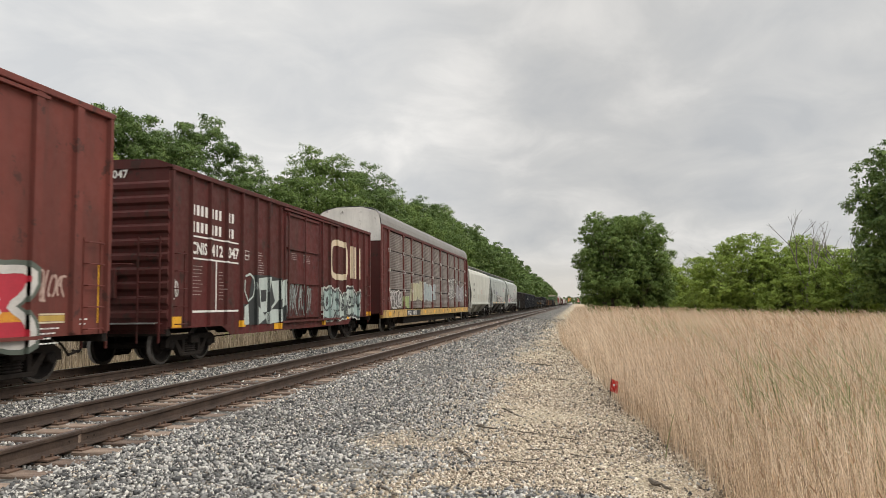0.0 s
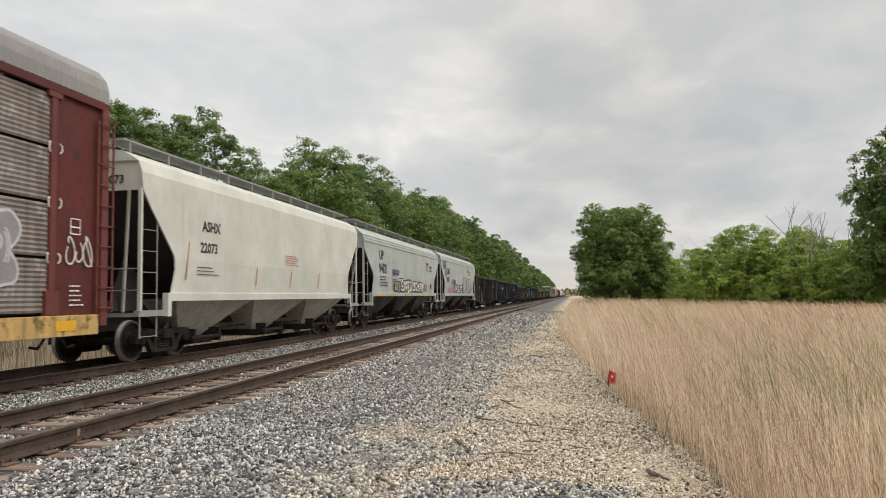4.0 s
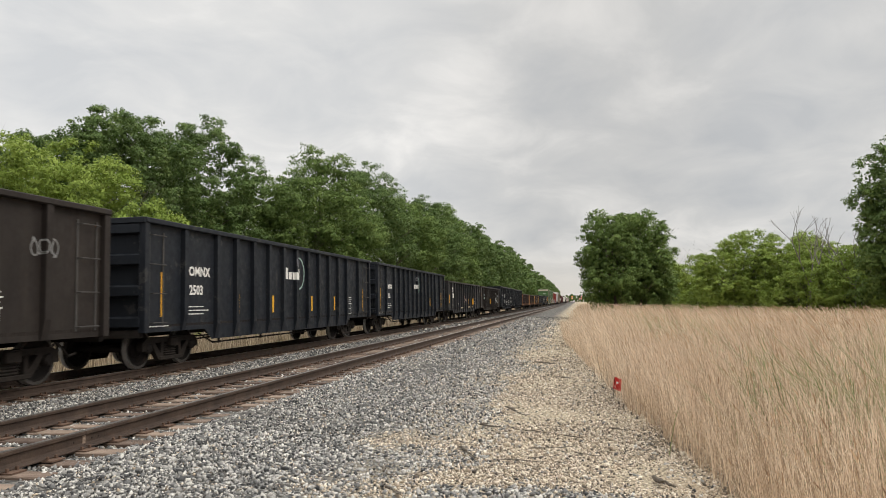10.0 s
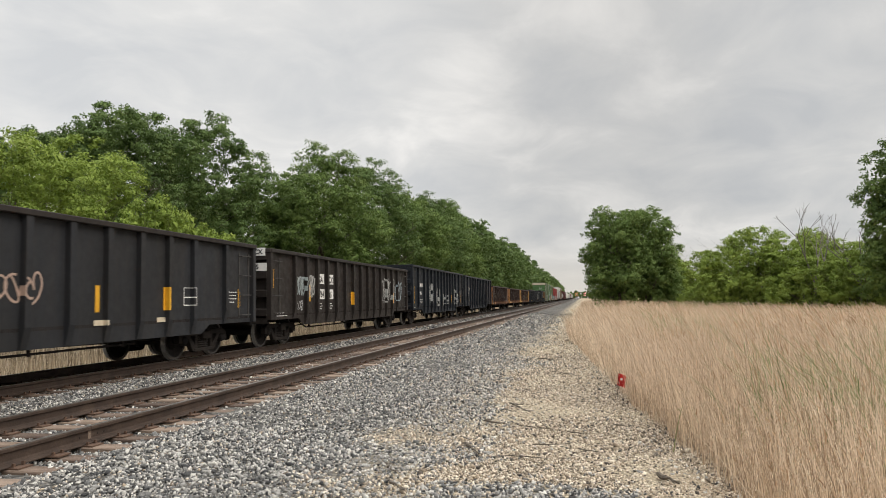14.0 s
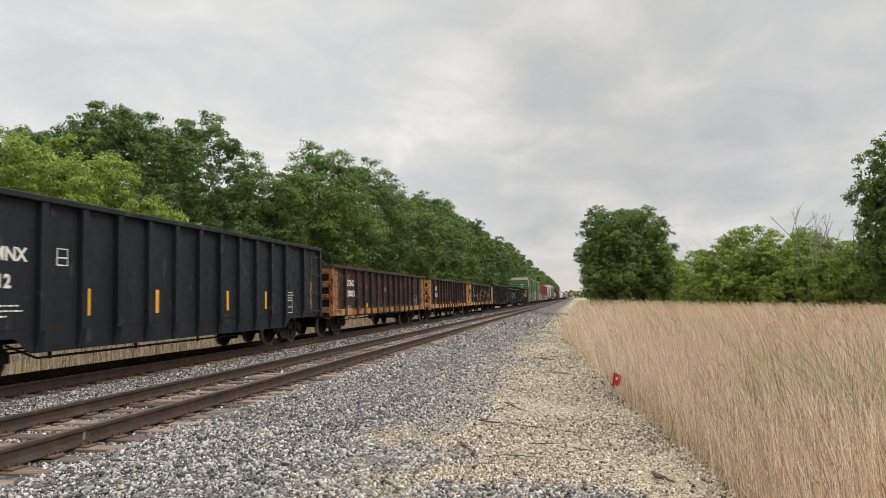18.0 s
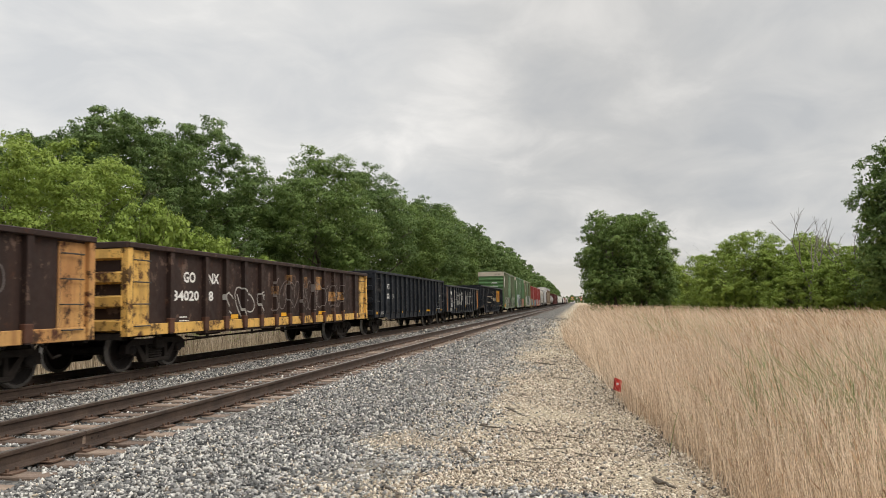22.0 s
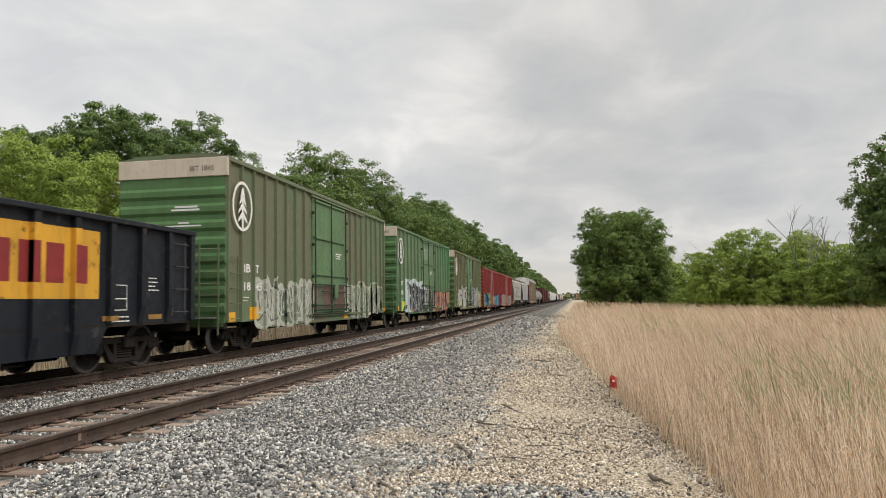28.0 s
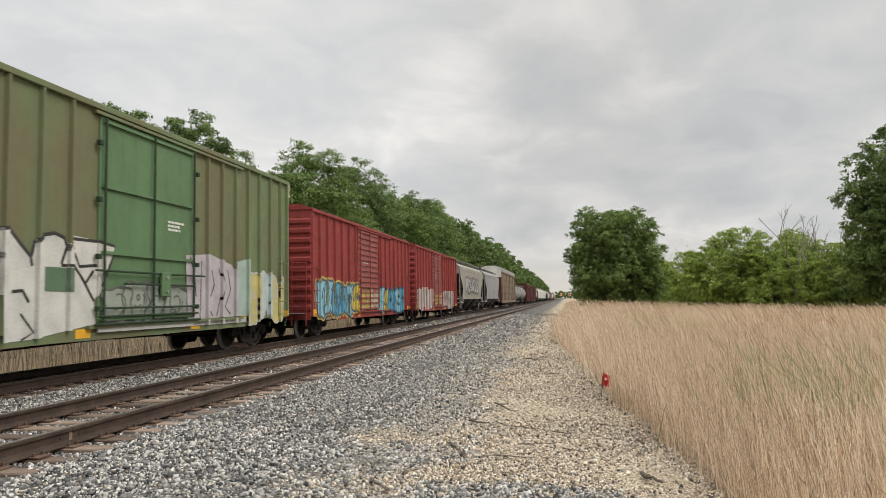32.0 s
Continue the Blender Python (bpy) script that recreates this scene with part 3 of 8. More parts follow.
def reed_spots(rng, count, x1, y0, y1, inset=0.0, back=None):
    out = []
    while len(out) < count:
        y = rng.uniform(y0, y1)
        e = edge_of_reeds(y) + inset
        x = e + (x1 - e) * (rng.uniform() ** 1.4 if back is None else rng.uniform())
        if x < 1.05 * y + 3 and noise.noise((x * 0.5, y * 0.35, 9.0)) > -0.55 + 0.2 * rng.uniform():
            out.append((x, y))
    return np.array(out)


def build_reeds():
    rng = np.random.default_rng(11)

    def tall(s, a, b, k=0.27):
        inside = np.clip((s[:, 0] - np.array([edge_of_reeds(y) for y in s[:, 1]])) / 2.8, 0.0, 1.0) ** 0.65
        wave = np.array([noise.noise((x * 0.35, y * 0.25, 2.0)) for x, y in s])
        fringe = np.clip(rng.normal(0.75, 0.22, len(s)), 0.25, 1.1)
        deep = 1 - 0.018 * np.clip(s[:, 0] - 2, 0, 12)      # the ground falls off into a wet hollow
        return deep * (a + (b - a) * inside) * np.where(inside < 0.35, fringe, 1.0) * (1 + 0.10 * wave) * rng.uniform(1 - k, 1 + k * 0.5, len(s))

    near = reed_spots(rng, 15000, 6.5, 3.6, 14.5)
    reeds(near, tall(near, 0.8, 1.58), 0.0028, rng, (-0.06, 0.02), M_REED, M_PLUME, "reeds", "dense tan dry reeds with feathery plumes beside the gravel", 2, 0.07)
    mid = reed_spots(rng, 21000, 20.0, 13.0, 34.0)
    reeds(mid, tall(mid, 0.75, 1.56), 0.0046, rng, (-0.15, 0.02), M_REED, M_PLUME, "reeds", "dense tan dry reeds with brown plumes", 1)
    far = reed_spots(rng, 11000, 52.0, 32.0, 78.0, back=1)
    reeds(far, tall(far, 0.75, 1.58), 0.012, rng, (-0.18, 0.02), M_REED, M_PLUME, "reeds", "far stand of tan dry reeds before the shrubs", 1)
    last = reed_spots(rng, 2600, 9.0, 76.0, 150.0, back=1)
    reeds(last, tall(last, 0.9, 1.5), 0.02, rng, (-0.15, 0.02), M_REED, M_PLUME, "reeds", "narrow far strip of tan dry reeds along the gravel", 1)
    green = reed_spots(rng, 3200, 16.0, 7.0, 26.0, 1.6)
    green = green[np.array([noise.noise((x * 0.45, y * 0.4, 20.0)) for x, y in green]) > -0.02]
    patch = np.concatenate([np.stack([rng.normal(x, w, n), rng.normal(y, w, n)], 1) for x, y, w, n in ((2.75, 7.2, 0.35, 90), (2.5, 8.2, 0.5, 90), (4.6, 9.5, 0.6, 110), (5.2, 13.0, 0.9, 160), (6.5, 12.0, 1.0, 220), (8.0, 15.0, 1.4, 300), (9.5, 13.0, 1.2, 220))])
    green = np.concatenate([green, patch])
    reeds(green, tall(green, 1.1, 1.5), 0.0045, rng, (-0.22, 0.03), M_REEDGREEN, None, "green_reeds", "young green reeds among the dry ones", 3)
    m = 5200
    beyond = np.stack([rng.uniform(-20.5, -13.9, m), 6 + 80 * rng.uniform(0, 1, m) ** 1.3], 1)
    reeds(beyond, rng.uniform(1.1, 1.75, m), 0.012, rng, (-0.08, 0.02), M_REEDDARK, M_PLUME, "reeds", "pale dry reeds beyond the far track", 1)


# ---- trees ----
def limbs(bm, rng, base, height, radius, spread, count, crown_from):
    pts = [Vector(base)]
    segs = 6
    for k in range(1, segs + 1):
        f = k / segs
        pts.append(Vector(base) + Vector((rng.uniform(-1, 1) * 0.03 * height * f, rng.uniform(-1, 1) * 0.03 * height * f, height * 0.74 * f)))
    for k in range(segs):
        rod(bm, pts[k], pts[k + 1], radius * (1 - 0.8 * k / segs), 8, radius * (1 - 0.8 * (k + 1) / segs))
    ends = []
    for k in range(count):
        f = crown_from + (0.95 - crown_from) * (k + rng.random()) / count
        p = pts[0].lerp(pts[-1], f)
        a = k * 2.4 + rng.uniform(-0.5, 0.5)
        reach = spread * (1.15 - 0.6 * abs(f - 0.6)) * rng.uniform(0.55, 0.9)
        q = p + Vector((math.cos(a) * reach * 0.55, math.sin(a) * reach * 0.55, reach * rng.uniform(0.25, 0.5)))
        e = q + Vector((math.cos(a + rng.uniform(-0.5, 0.5)) * reach * 0.45, math.sin(a) * reach * 0.45, reach * rng.uniform(0.15, 0.5)))
        r = radius * 0.38 * (1.1 - f)
        rod(bm, p, q, r, 5, r * 0.7)
        rod(bm, q, e, r * 0.7, 5, r * 0.25)
        for _ in range(2):
            t = q.lerp(e, rng.random()) 
            rod(bm, t, t + Vector((rng.uniform(-1, 1), rng.uniform(-1, 1), rng.uniform(0.2, 1))) * reach * 0.35, r * 0.35, 4, r * 0.1)
        ends.append(e)
    return ends


def crown_mesh(rng, height, low, spread, lobes, leaves, size, mat, airy=0.0, lean=(0, 0), shape=1.0, per=18):
    """Leaves in tufts, tufts on the boughs' rounded heads, and open shade between the heads."""
    mid, half = (height + low) / 2, (height - low) / 2
    centres, out = [], []
    for k in range(lobes):
        best = None
        for _ in range(5):          # spread the heads over the crown
            v = rng.normal(0, 1, 3)
            v[2] = max(v[2], -0.8 * abs(v[2]) - 0.1)
            v = v / np.linalg.norm(v) * (0.52 + 0.33 * rng.uniform())
            gap = min((np.linalg.norm(v - o) for o in out), default=9.0)
            if best is None or gap > best[0]:
                best = (gap, v)
        v = best[1]
        out.append(v.copy())
        flatter = 4.0 if v[2] < 0 else 2.0 + 1.6 * (shape < 0.6)       # full skirts below, rounder above
        z = min(0.92, abs(v[2]) / 0.85)
        v[:2] *= min(1.9, (1 - z ** flatter) ** (1 / flatter) / math.sqrt(1 - z * z))
        taper = 1.0 - 0.28 * max(0.0, v[2]) * shape
        centres.append((v[0] * spread * taper + lean[0] * v[2], v[1] * spread * taper + lean[1] * v[2], mid + v[2] * half))
    centres, out = np.array(centres), np.array(out)
    radii = spread * rng.uniform(0.20, 0.36, lobes)
    head = np.repeat(np.arange(lobes), per)
    td = rng.normal(0, 1, (lobes * per, 3)) + 0.8 * out[head] + np.array([0.0, 0.0, 0.4])
    td /= np.linalg.norm(td, axis=1)[:, None]
    tc = centres[head] + td * (radii[head] * rng.uniform(0.78, 1.02, len(head)))[:, None] * np.array([1.0, 1.0, 0.88])
    tr = radii[head] * rng.uniform(0.20, 0.42, len(head))
    if airy:
        keep = rng.uniform(0, 1, len(tc)) > airy * 0.42
        tc, tr, td = tc[keep], tr[keep], td[keep]
    inner = int(leaves * (0.05 if airy else 0.2))
    who = rng.choice(len(tc), leaves - inner, p=tr ** 2 / (tr ** 2).sum())
    d = rng.normal(0, 1, (leaves - inner, 3))
    d[:, 2] = np.where(rng.uniform(0, 1, len(d)) < 0.6, np.abs(d[:, 2]), d[:, 2])
    d /= np.linalg.norm(d, axis=1)[:, None]
    p = tc[who] + d * (tr[who] * rng.uniform(0, 1, len(d)) ** 0.5)[:, None] * np.array([1.0, 1.0, 0.66])
    d = 0.7 * d + 0.55 * td[who]
    fill = rng.choice(lobes, inner)
    fd = rng.normal(0, 1, (inner, 3))
    fd /= np.linalg.norm(fd, axis=1)[:, None]
    p = np.concatenate([p, centres[fill] + fd * (radii[fill] * rng.uniform(0.1, 0.75, inner))[:, None]])
    d = np.concatenate([d, fd])
    d /= np.linalg.norm(d, axis=1)[:, None] + 1e-9
    m = len(p)
    nrm = 0.8 * d + rng.normal(0, 0.5, (m, 3)) + np.array([0.0, 0.0, 0.3])
    nrm /= np.linalg.norm(nrm, axis=1)[:, None]
    u = np.cross(nrm, rng.normal(0, 1, (m, 3)))
    u /= np.linalg.norm(u, axis=1)[:, None] + 1e-9
    v = np.cross(nrm, u)
    s = size * np.where(np.arange(m) < m - inner, 1.0, 1.7)[:, None] * rng.uniform(0.6, 1.4, m)[:, None]
    leaf = np.stack([p - u * s - nrm * s * 0.1, p + u * s * 0.5 - v * s * 0.85, p + u * s * 0.6 + v * s * 0.85 + nrm * s * 0.2], 1)
    # the leaves of a tuft are shaded as its rounded surface, with some scatter
    soft = d + rng.normal(0, 0.2, (m, 3)) + np.array([0.0, 0.0, 0.12])
    soft /= np.linalg.norm(soft, axis=1)[:, None]
    flip = np.einsum("ij,ij->i", np.cross(leaf[:, 1] - leaf[:, 0], leaf[:, 2] - leaf[:, 0]), soft) < 0
    leaf[flip] = leaf[flip][:, [0, 2, 1]]
    tris = np.arange(3 * m).reshape(-1, 3)
    me = bpy.data.meshes.new("crown")
    vv = leaf.reshape(-1, 3).astype(np.float32)
    me.vertices.add(len(vv))
    me.vertices.foreach_set("co", vv.ravel())
    me.loops.add(tris.size)
    me.loops.foreach_set("vertex_index", tris.astype(np.int32).ravel())
    me.polygons.add(len(tris))
    me.polygons.foreach_set("loop_start", np.arange(0, tris.size, 3, dtype=np.int32))
    me.update(calc_edges=True)
    me.polygons.foreach_set("use_smooth", np.ones(m, dtype=bool))
    me.normals_split_custom_set_from_vertices(np.repeat(soft, 3, axis=0).astype(np.float32))
    me.materials.append(mat)
    return me


def make_tree(seed, name, label, category, height, low, spread, lobes, leaves, size, mat, trunk=0.25, stems=1, airy=0.0, lean=(0, 0), shape=1.0, bark=None, per=18):
    rng, nr = random.Random(seed), np.random.default_rng(seed)
    top = tagged(new(name), label, category)
    for k in range(stems):
        bm = blank()
        limbs(bm, rng, (0.5 * spread * (k - (stems - 1) / 2) / max(1, stems), rng.uniform(-0.3, 0.3) * (stems > 1), -0.1), height * rng.uniform(0.85, 1.0), trunk, spread, 11, max(0.12, low / height))
        part("trunk", bm, bark or M_BARK, top, smooth=True)
    part("crown", crown_mesh(nr, height, low, spread, lobes, leaves, size, mat, airy, lean, shape, per), None, top)
    return top


def stand(tree, x, y, turn=0.0, size=1.0, tall=None, first=False):
    m = pose(x, y, level(x), 0, 0, turn)
    ob = tree if first else copy_thing(tree, m)
    ob.matrix_basis = m @ Matrix.Diagonal((size, size, tall or size, 1))
    return ob


def bare_tree(seed, x, y, height, label):
    rng = random.Random(seed)
    top = tagged(new("bare_tree"), label, "tree")
    top.matrix_basis = pose(x, y, level(x))
    bm = blank()

    def grow(p, d, length, r, depth):
        q = p + d * length
        rod(bm, p, q, r, 5 if depth > 1 else 7, r * 0.65)
        if depth > 4 or r < 0.008:
            return
        for _ in range(2 if depth else 3):
            e = (d + Vector((rng.uniform(-0.6, 0.6), rng.uniform(-0.6, 0.6), rng.uniform(-0.05, 0.35)))).normalized()
            grow(q, e, length * rng.uniform(0.62, 0.82), r * 0.62, depth + 1)
    grow(Vector((0, 0, -0.1)), Vector((0, 0, 1)), height * 0.36, height * 0.015, 0)
    part("trunk", bm, M_BARE, top, "bare grey branches without leaves")


def build_trees():
    label = "tall broadleaf tree with a full green crown beyond the tracks"
    oak = [make_tree(k, "tree", label, "tree", 18, 2.5, 6.2, 58, 56000, 0.092, M_LEAF_OAK if k % 2 else M_LEAF_DARK, 0.32, shape=1.1) for k in (1, 2, 3)]
    oak_far = make_tree(12, "tree", label, "tree", 18, 2.5, 6.2, 50, 20000, 0.155, M_LEAF_DARK, 0.32, shape=1.1, per=12)
    airy = [make_tree(k, "tree", "tall oak with an open crown and sky showing through", "tree", 18.5, 3.5, 5.6, 46, 46000, 0.09, M_LEAF_DARK, 0.28, airy=0.6) for k in (4, 5)]
    young = make_tree(6, "tree", "young tree with light fresh green foliage", "tree", 10, 1.2, 4.2, 44, 36000, 0.066, M_LEAF_YOUNG, 0.12, stems=3, airy=0.5)
    shrub = make_tree(7, "shrub", "bright green leafy shrub at the wood's edge", "shrub", 5.0, 0.2, 2.9, 34, 17000, 0.068, M_LEAF_YOUNG, 0.07, stems=3, per=12)
    for ob, spots in ((airy[0], [(-35, 61, 0, 1.15), (-37, 45, 80, 0.91), (-36, 54, 200, 1.07)]), (airy[1], [(-35, 48, 30, 0.99), (-38, 37, 140, 0.80)]),
                      (oak[0], [(-29.3, 78, 10, 1.17), (-38, 63, 150, 0.92), (-26.5, 107, 100, 1.12)]),
                      (oak[1], [(-28, 91, 50, 1.17), (-26, 122, 170, 1.18)]),
                      (oak[2], [(-37, 75, 310, 0.90), (-26, 136, 0, 1.22), (-37, 88, 70, 1.02)]),
                      (oak_far, [(-27, 150, 210, 1.25), (-25, 205, 20, 1.26), (-26, 168, 260, 1.28), (-25, 232, 300, 1.24), (-26, 186, 90, 1.28)]),
                      (young, [(-27, 30, 0, 1.1), (-28, 37, 120, 1.2), (-30, 24, 60, 1.15)]),
                      (shrub, [(-23, 40.5, 0, 1.1, 1.5), (-22.5, 48, 100, 1.0, 1.25), (-23, 57, 200, 1.1, 1.2), (-23, 35.6, 40, 1.2, 1.72), (-23, 66, 20, 1.15, 1.2), (-23, 76, 150, 1.1, 1.1), (-21.5, 52.5, 60, 0.9, 1.0), (-31, 56, 80, 1.4, 1.7), (-32, 66, 130, 1.4, 1.5), (-31, 46, 250, 1.3, 1.6), (-29, 112, 300, 1.6, 1.5)])):
        for k, (x, y, turn, size, *tall) in enumerate(spots):
            stand(ob, x, y, turn, size, *tall, first=k == 0)
    # the wood goes on along the line
    nr = np.random.default_rng(70)
    vs, ts, base = [], [], 0
    for k in range(44):
        y = 245 + 11 * k + 0.10 * k * k
        me = crown_mesh(nr, 21.5 + nr.uniform(-3, 2), 1.0, 7.5, 22, 2200, 0.50, M_LEAF_OAK, per=8)
        v = np.empty(len(me.vertices) * 3, np.float32)
        me.vertices.foreach_get("co", v)
        t = np.empty(len(me.polygons) * 3, np.int32)
        me.loops.foreach_get("vertex_index", t)
        v = v.reshape(-1, 3) + np.array([-26 + nr.uniform(-2, 2), y, -1.2])
        vs.append(v)
        ts.append(t.reshape(-1, 3) + base)
        base += len(v)
        bpy.data.meshes.remove(me)
    bulk("far_wood", np.concatenate(vs), np.concatenate(ts), M_LEAF_DARK, "far wood of broadleaf trees along the railway", "wood")
    # where the line runs out of sight
    vs, ts, base = [], [], 0
    for k in range(60):
        x = -130 + 5.2 * k + nr.uniform(-2, 2)
        me = crown_mesh(nr, nr.uniform(9, 14), 0.0, 6.0, 10, 260, 1.2, M_LEAF_OAK, per=4)
        v = np.empty(len(me.vertices) * 3, np.float32)
        me.vertices.foreach_get("co", v)
        t = np.empty(len(me.polygons) * 3, np.int32)
        me.loops.foreach_get("vertex_index", t)
        vs.append(v.reshape(-1, 3) + np.array([x, 1090 + nr.uniform(0, 120), -1.0]))
        ts.append(t.reshape(-1, 3) + base)
        base += len(v) // 3
        bpy.data.meshes.remove(me)
    bulk("far_wood", np.concatenate(vs), np.concatenate(ts), M_LEAF_DARK, "distant low belt of trees at the horizon", "wood")
    # beyond the reeds
    dense = make_tree(8, "tree", "dense dark green tree standing alone at the edge of the reeds", "tree", 10.2, 0.3, 3.6, 60, 36000, 0.08, M_LEAF_OAK, 0.2, stems=3, shape=0.35)
    stand(dense, 3.6, 70, 0, 1.0, 1.08, first=True)
    stand(dense, 6.1, 71, 130, 0.93, 1.06)
    stand(dense, 5.2, 74, 250, 0.95, 1.08)
    stand(dense, 8.0, 73, 40, 0.55, 0.5)
    bush = make_tree(9, "shrub", "rounded fresh green shrub behind the reeds", "shrub", 6.8, 0.1, 3.6, 50, 27000, 0.072, M_LEAF_YOUNG, 0.10, stems=3, airy=0.35, shape=1.6)
    bush2 = make_tree(10, "shrub", "green shrub behind the reeds", "shrub", 5.0, 0.1, 3.4, 40, 21000, 0.072, M_LEAF_YOUNG, 0.08, stems=3, airy=0.3, shape=1.4)
    for ob, spots in ((bush, [(13.6, 62, 0, 1.12), (17.0, 61, 90, 1.05), (20.0, 66, 200, 1.1)]),
                      (bush2, [(10.3, 66, 0, 0.55), (12.6, 66, 70, 0.8), (16.5, 57, 120, 0.85), (15.0, 63, 200, 0.95), (20.3, 58, 10, 1.05), (23.5, 60, 220, 1.1), (9.0, 84, 30, 1.35), (15, 92, 80, 1.35)])):
        for k, (x, y, turn, size) in enumerate(spots):
            stand(ob, x, y, turn, size, first=k == 0)
    big = make_tree(11, "tree", "tall dark green tree at the edge of the reeds", "tree", 15.5, 0.4, 4.4, 70, 60000, 0.078, M_LEAF_DARK, 0.3, shape=1.0)
    stand(big, 22.9, 50, 0, 1.02, first=True)
    stand(dense, 21.1, 51, 80, 0.85, 0.98)
    stand(dense, 23.2, 50, 200, 0.9, 0.85)
    bare_tree(3, 17.0, 56.6, 7.6, "bare dead tree rising out of the shrubs")
    bare_tree(8, 20.2, 57.0, 7.1, "small bare tree beside the tall green one")


# ---- small things on the ground ----
def branch(x, y, turn, length, r, seed, label="weathered grey branch lying on the gravel"):
    rng = random.Random(seed)
    bm = blank()
    rings = []
    for k in range(9):
        c = Vector((-length / 2 + length * k / 8, rng.uniform(-0.035, 0.035) * length, r * rng.uniform(0.7, 1.4)))
        t = r * rng.uniform(0.6, 1.05) * (1 - 0.09 * k) * (0.5 if k == 0 else 1.0)
        rings.append([bm.verts.new(c + Vector((0, t * math.cos(1.0472 * j), t * math.sin(1.0472 * j)))) for j in range(6)])
    sides = [[bm.faces.new((p[j], p[(j + 1) % 6], q[(j + 1) % 6], q[j])) for j in range(6)] for p, q in zip(rings, rings[1:])]
    bm.faces.new(rings[0][::-1])
    bm.faces.new(rings[-1])
    for k in (1, 4, 6):         # broken twigs grow out of the side
        f = sides[k][rng.choice((0, 2, 5, 3))]
        side = f.calc_center_median() - sum((v.co for v in rings[k]), Vector()) / 6
        tip = bmesh.ops.extrude_discrete_faces(bm, faces=[f])["faces"][0]
        at = tip.calc_center_median()
        for v in tip.verts:
            v.co = at + (v.co - at) * 0.2 + Vector((rng.uniform(0.08, 0.16) * length, math.copysign(rng.uniform(0.03, 0.10) * length, side.y), r * 0.4))
    bmesh.ops.recalc_face_normals(bm, faces=bm.faces[:])
    ob = part("branch", bm, M_WOODDEAD, None)
    ob.matrix_basis = pose(x, y, level(x) + 0.03, 0, 0, turn)
    tagged(ob, label, "branch", "dead branches on the gravel")


def build_litter():
    for k, (x, y, turn, length, r) in enumerate(((0.72, 6.85, -62, 0.34, 0.030), (-1.25, 7.9, -66, 0.62, 0.024), (-1.2, 9.6, -40, 0.40, 0.022), (-0.95, 10.9, -68, 1.0, 0.02),
                                                 (-0.55, 9.3, -30, 0.42, 0.011), (-0.1, 9.0, -38, 0.3, 0.012), (-1.7, 6.3, -55, 0.5, 0.018), (-0.3, 15.8, -60, 0.8, 0.016), (0.45, 9.6, -35, 0.2, 0.012),
                                                 (-0.6, 7.6, -12, 0.5, 0.010), (0.05, 8.0, -40, 0.35, 0.009), (-0.9, 19.5, -50, 0.9, 0.02), (-0.35, 8.3, 15, 0.5, 0.010), (-1.9, 6.9, -60, 0.4, 0.018))):
        branch(x, y, turn, length, r, 40 + k)
    flag = tagged(new("marker_flag"), "small red marker flag on a thin wire beside the reeds", "flag")
    flag.matrix_basis = pose(0.52, 12.0, level(0.5), 0, 0, 12)
    bm = blank()
    rod(bm, (0, 0, -0.03), (0.06, 0, 0.5), 0.0035, 5)
    part("wire", bm, M_STEEL, flag)
    bm = blank()
    rows_ = [[bm.verts.new((0.02 + 0.12 * u + 0.035 * v, 0.03 * math.sin(6 * u + 2 * v) + s, 0.27 + 0.19 * v - 0.05 * u)) for u in (0, 0.33, 0.66, 1)] for v in (0, 0.5, 1) for s in (0,)]
    for a, b in zip(rows_, rows_[1:]):
        for k in range(3):
            bm.faces.new((a[k], a[k + 1], b[k + 1], b[k]))
    bmesh.ops.solidify(bm, geom=bm.faces[:], thickness=0.003)
    cloth = part("cloth", bm, M_REDFLAG, flag, "creased red plastic flag")
    bm = blank()
    block(bm, 0.065, 0.10, -0.04, -0.03, 0.35, 0.38)
    part("white_mark", bm, M_WHITE, cloth)


def build_crossing():
    """The level crossing far down the line, with its warning lamps lit."""
    amber, red = glowing("amber_lamp", (1.0, 0.33, 0.08), 2.5), glowing("red_lamp", (1.0, 0.30, 0.27), 3.0)
    for x, y, lamp, tint in ((-3.3, 560, amber, "amber"), (3.2, 560, red, "red")):
        post = tagged(new("crossing_signal"), "distant level crossing signal with lit %s lamps" % tint, "signal", "level crossing signals")
        post.matrix_basis = pose(x, y, level(x))
        bm = blank()
        rod(bm, (0, 0, -0.1), (0, 0, 6.0), 0.10, 8)
        part("mast", bm, M_GALV, post)
        for z in (3.4, 5.0):
            bm = blank()
            block(bm, -1.0, 1.0, -0.05, 0.05, z - 0.06, z + 0.06)
            part("arm", bm, M_STEEL, post)
            for dx in (-0.6, 0.6):
                bm = blank()
                rod(bm, (dx, -0.25, z + 0.1), (dx, -0.05, z + 0.1), 0.40, 14)
                hood = part("lamp_hood", bm, M_STEEL, post)
                bm = blank()
                rod(bm, (dx, -0.29, z + 0.1), (dx, -0.255, z + 0.1), 0.24, 14)
                part("lens", bm, lamp, hood)


build_ground()
near_track = build_track(TRACK_NEAR, "track_near", -450, 2000, "empty railway track of rusty rails on weathered wooden ties")
build_track(TRACK_FAR, "track_far", -450, 2000, "railway track of rusty rails under the passing train")
build_weld(near_track, TRACK_NEAR + 0.7525, 7.016)
build_joint(near_track, TRACK_NEAR - 0.7525, 31.0)
build_reeds()
build_trees()
build_litter()
build_crossing()

# ---- the train ----
# In a car's own space y runs along it, from -L/2 at its leading end to L/2; +x is the side that faces the gravel.
WHEEL_R = 0.457
SHARED = {}


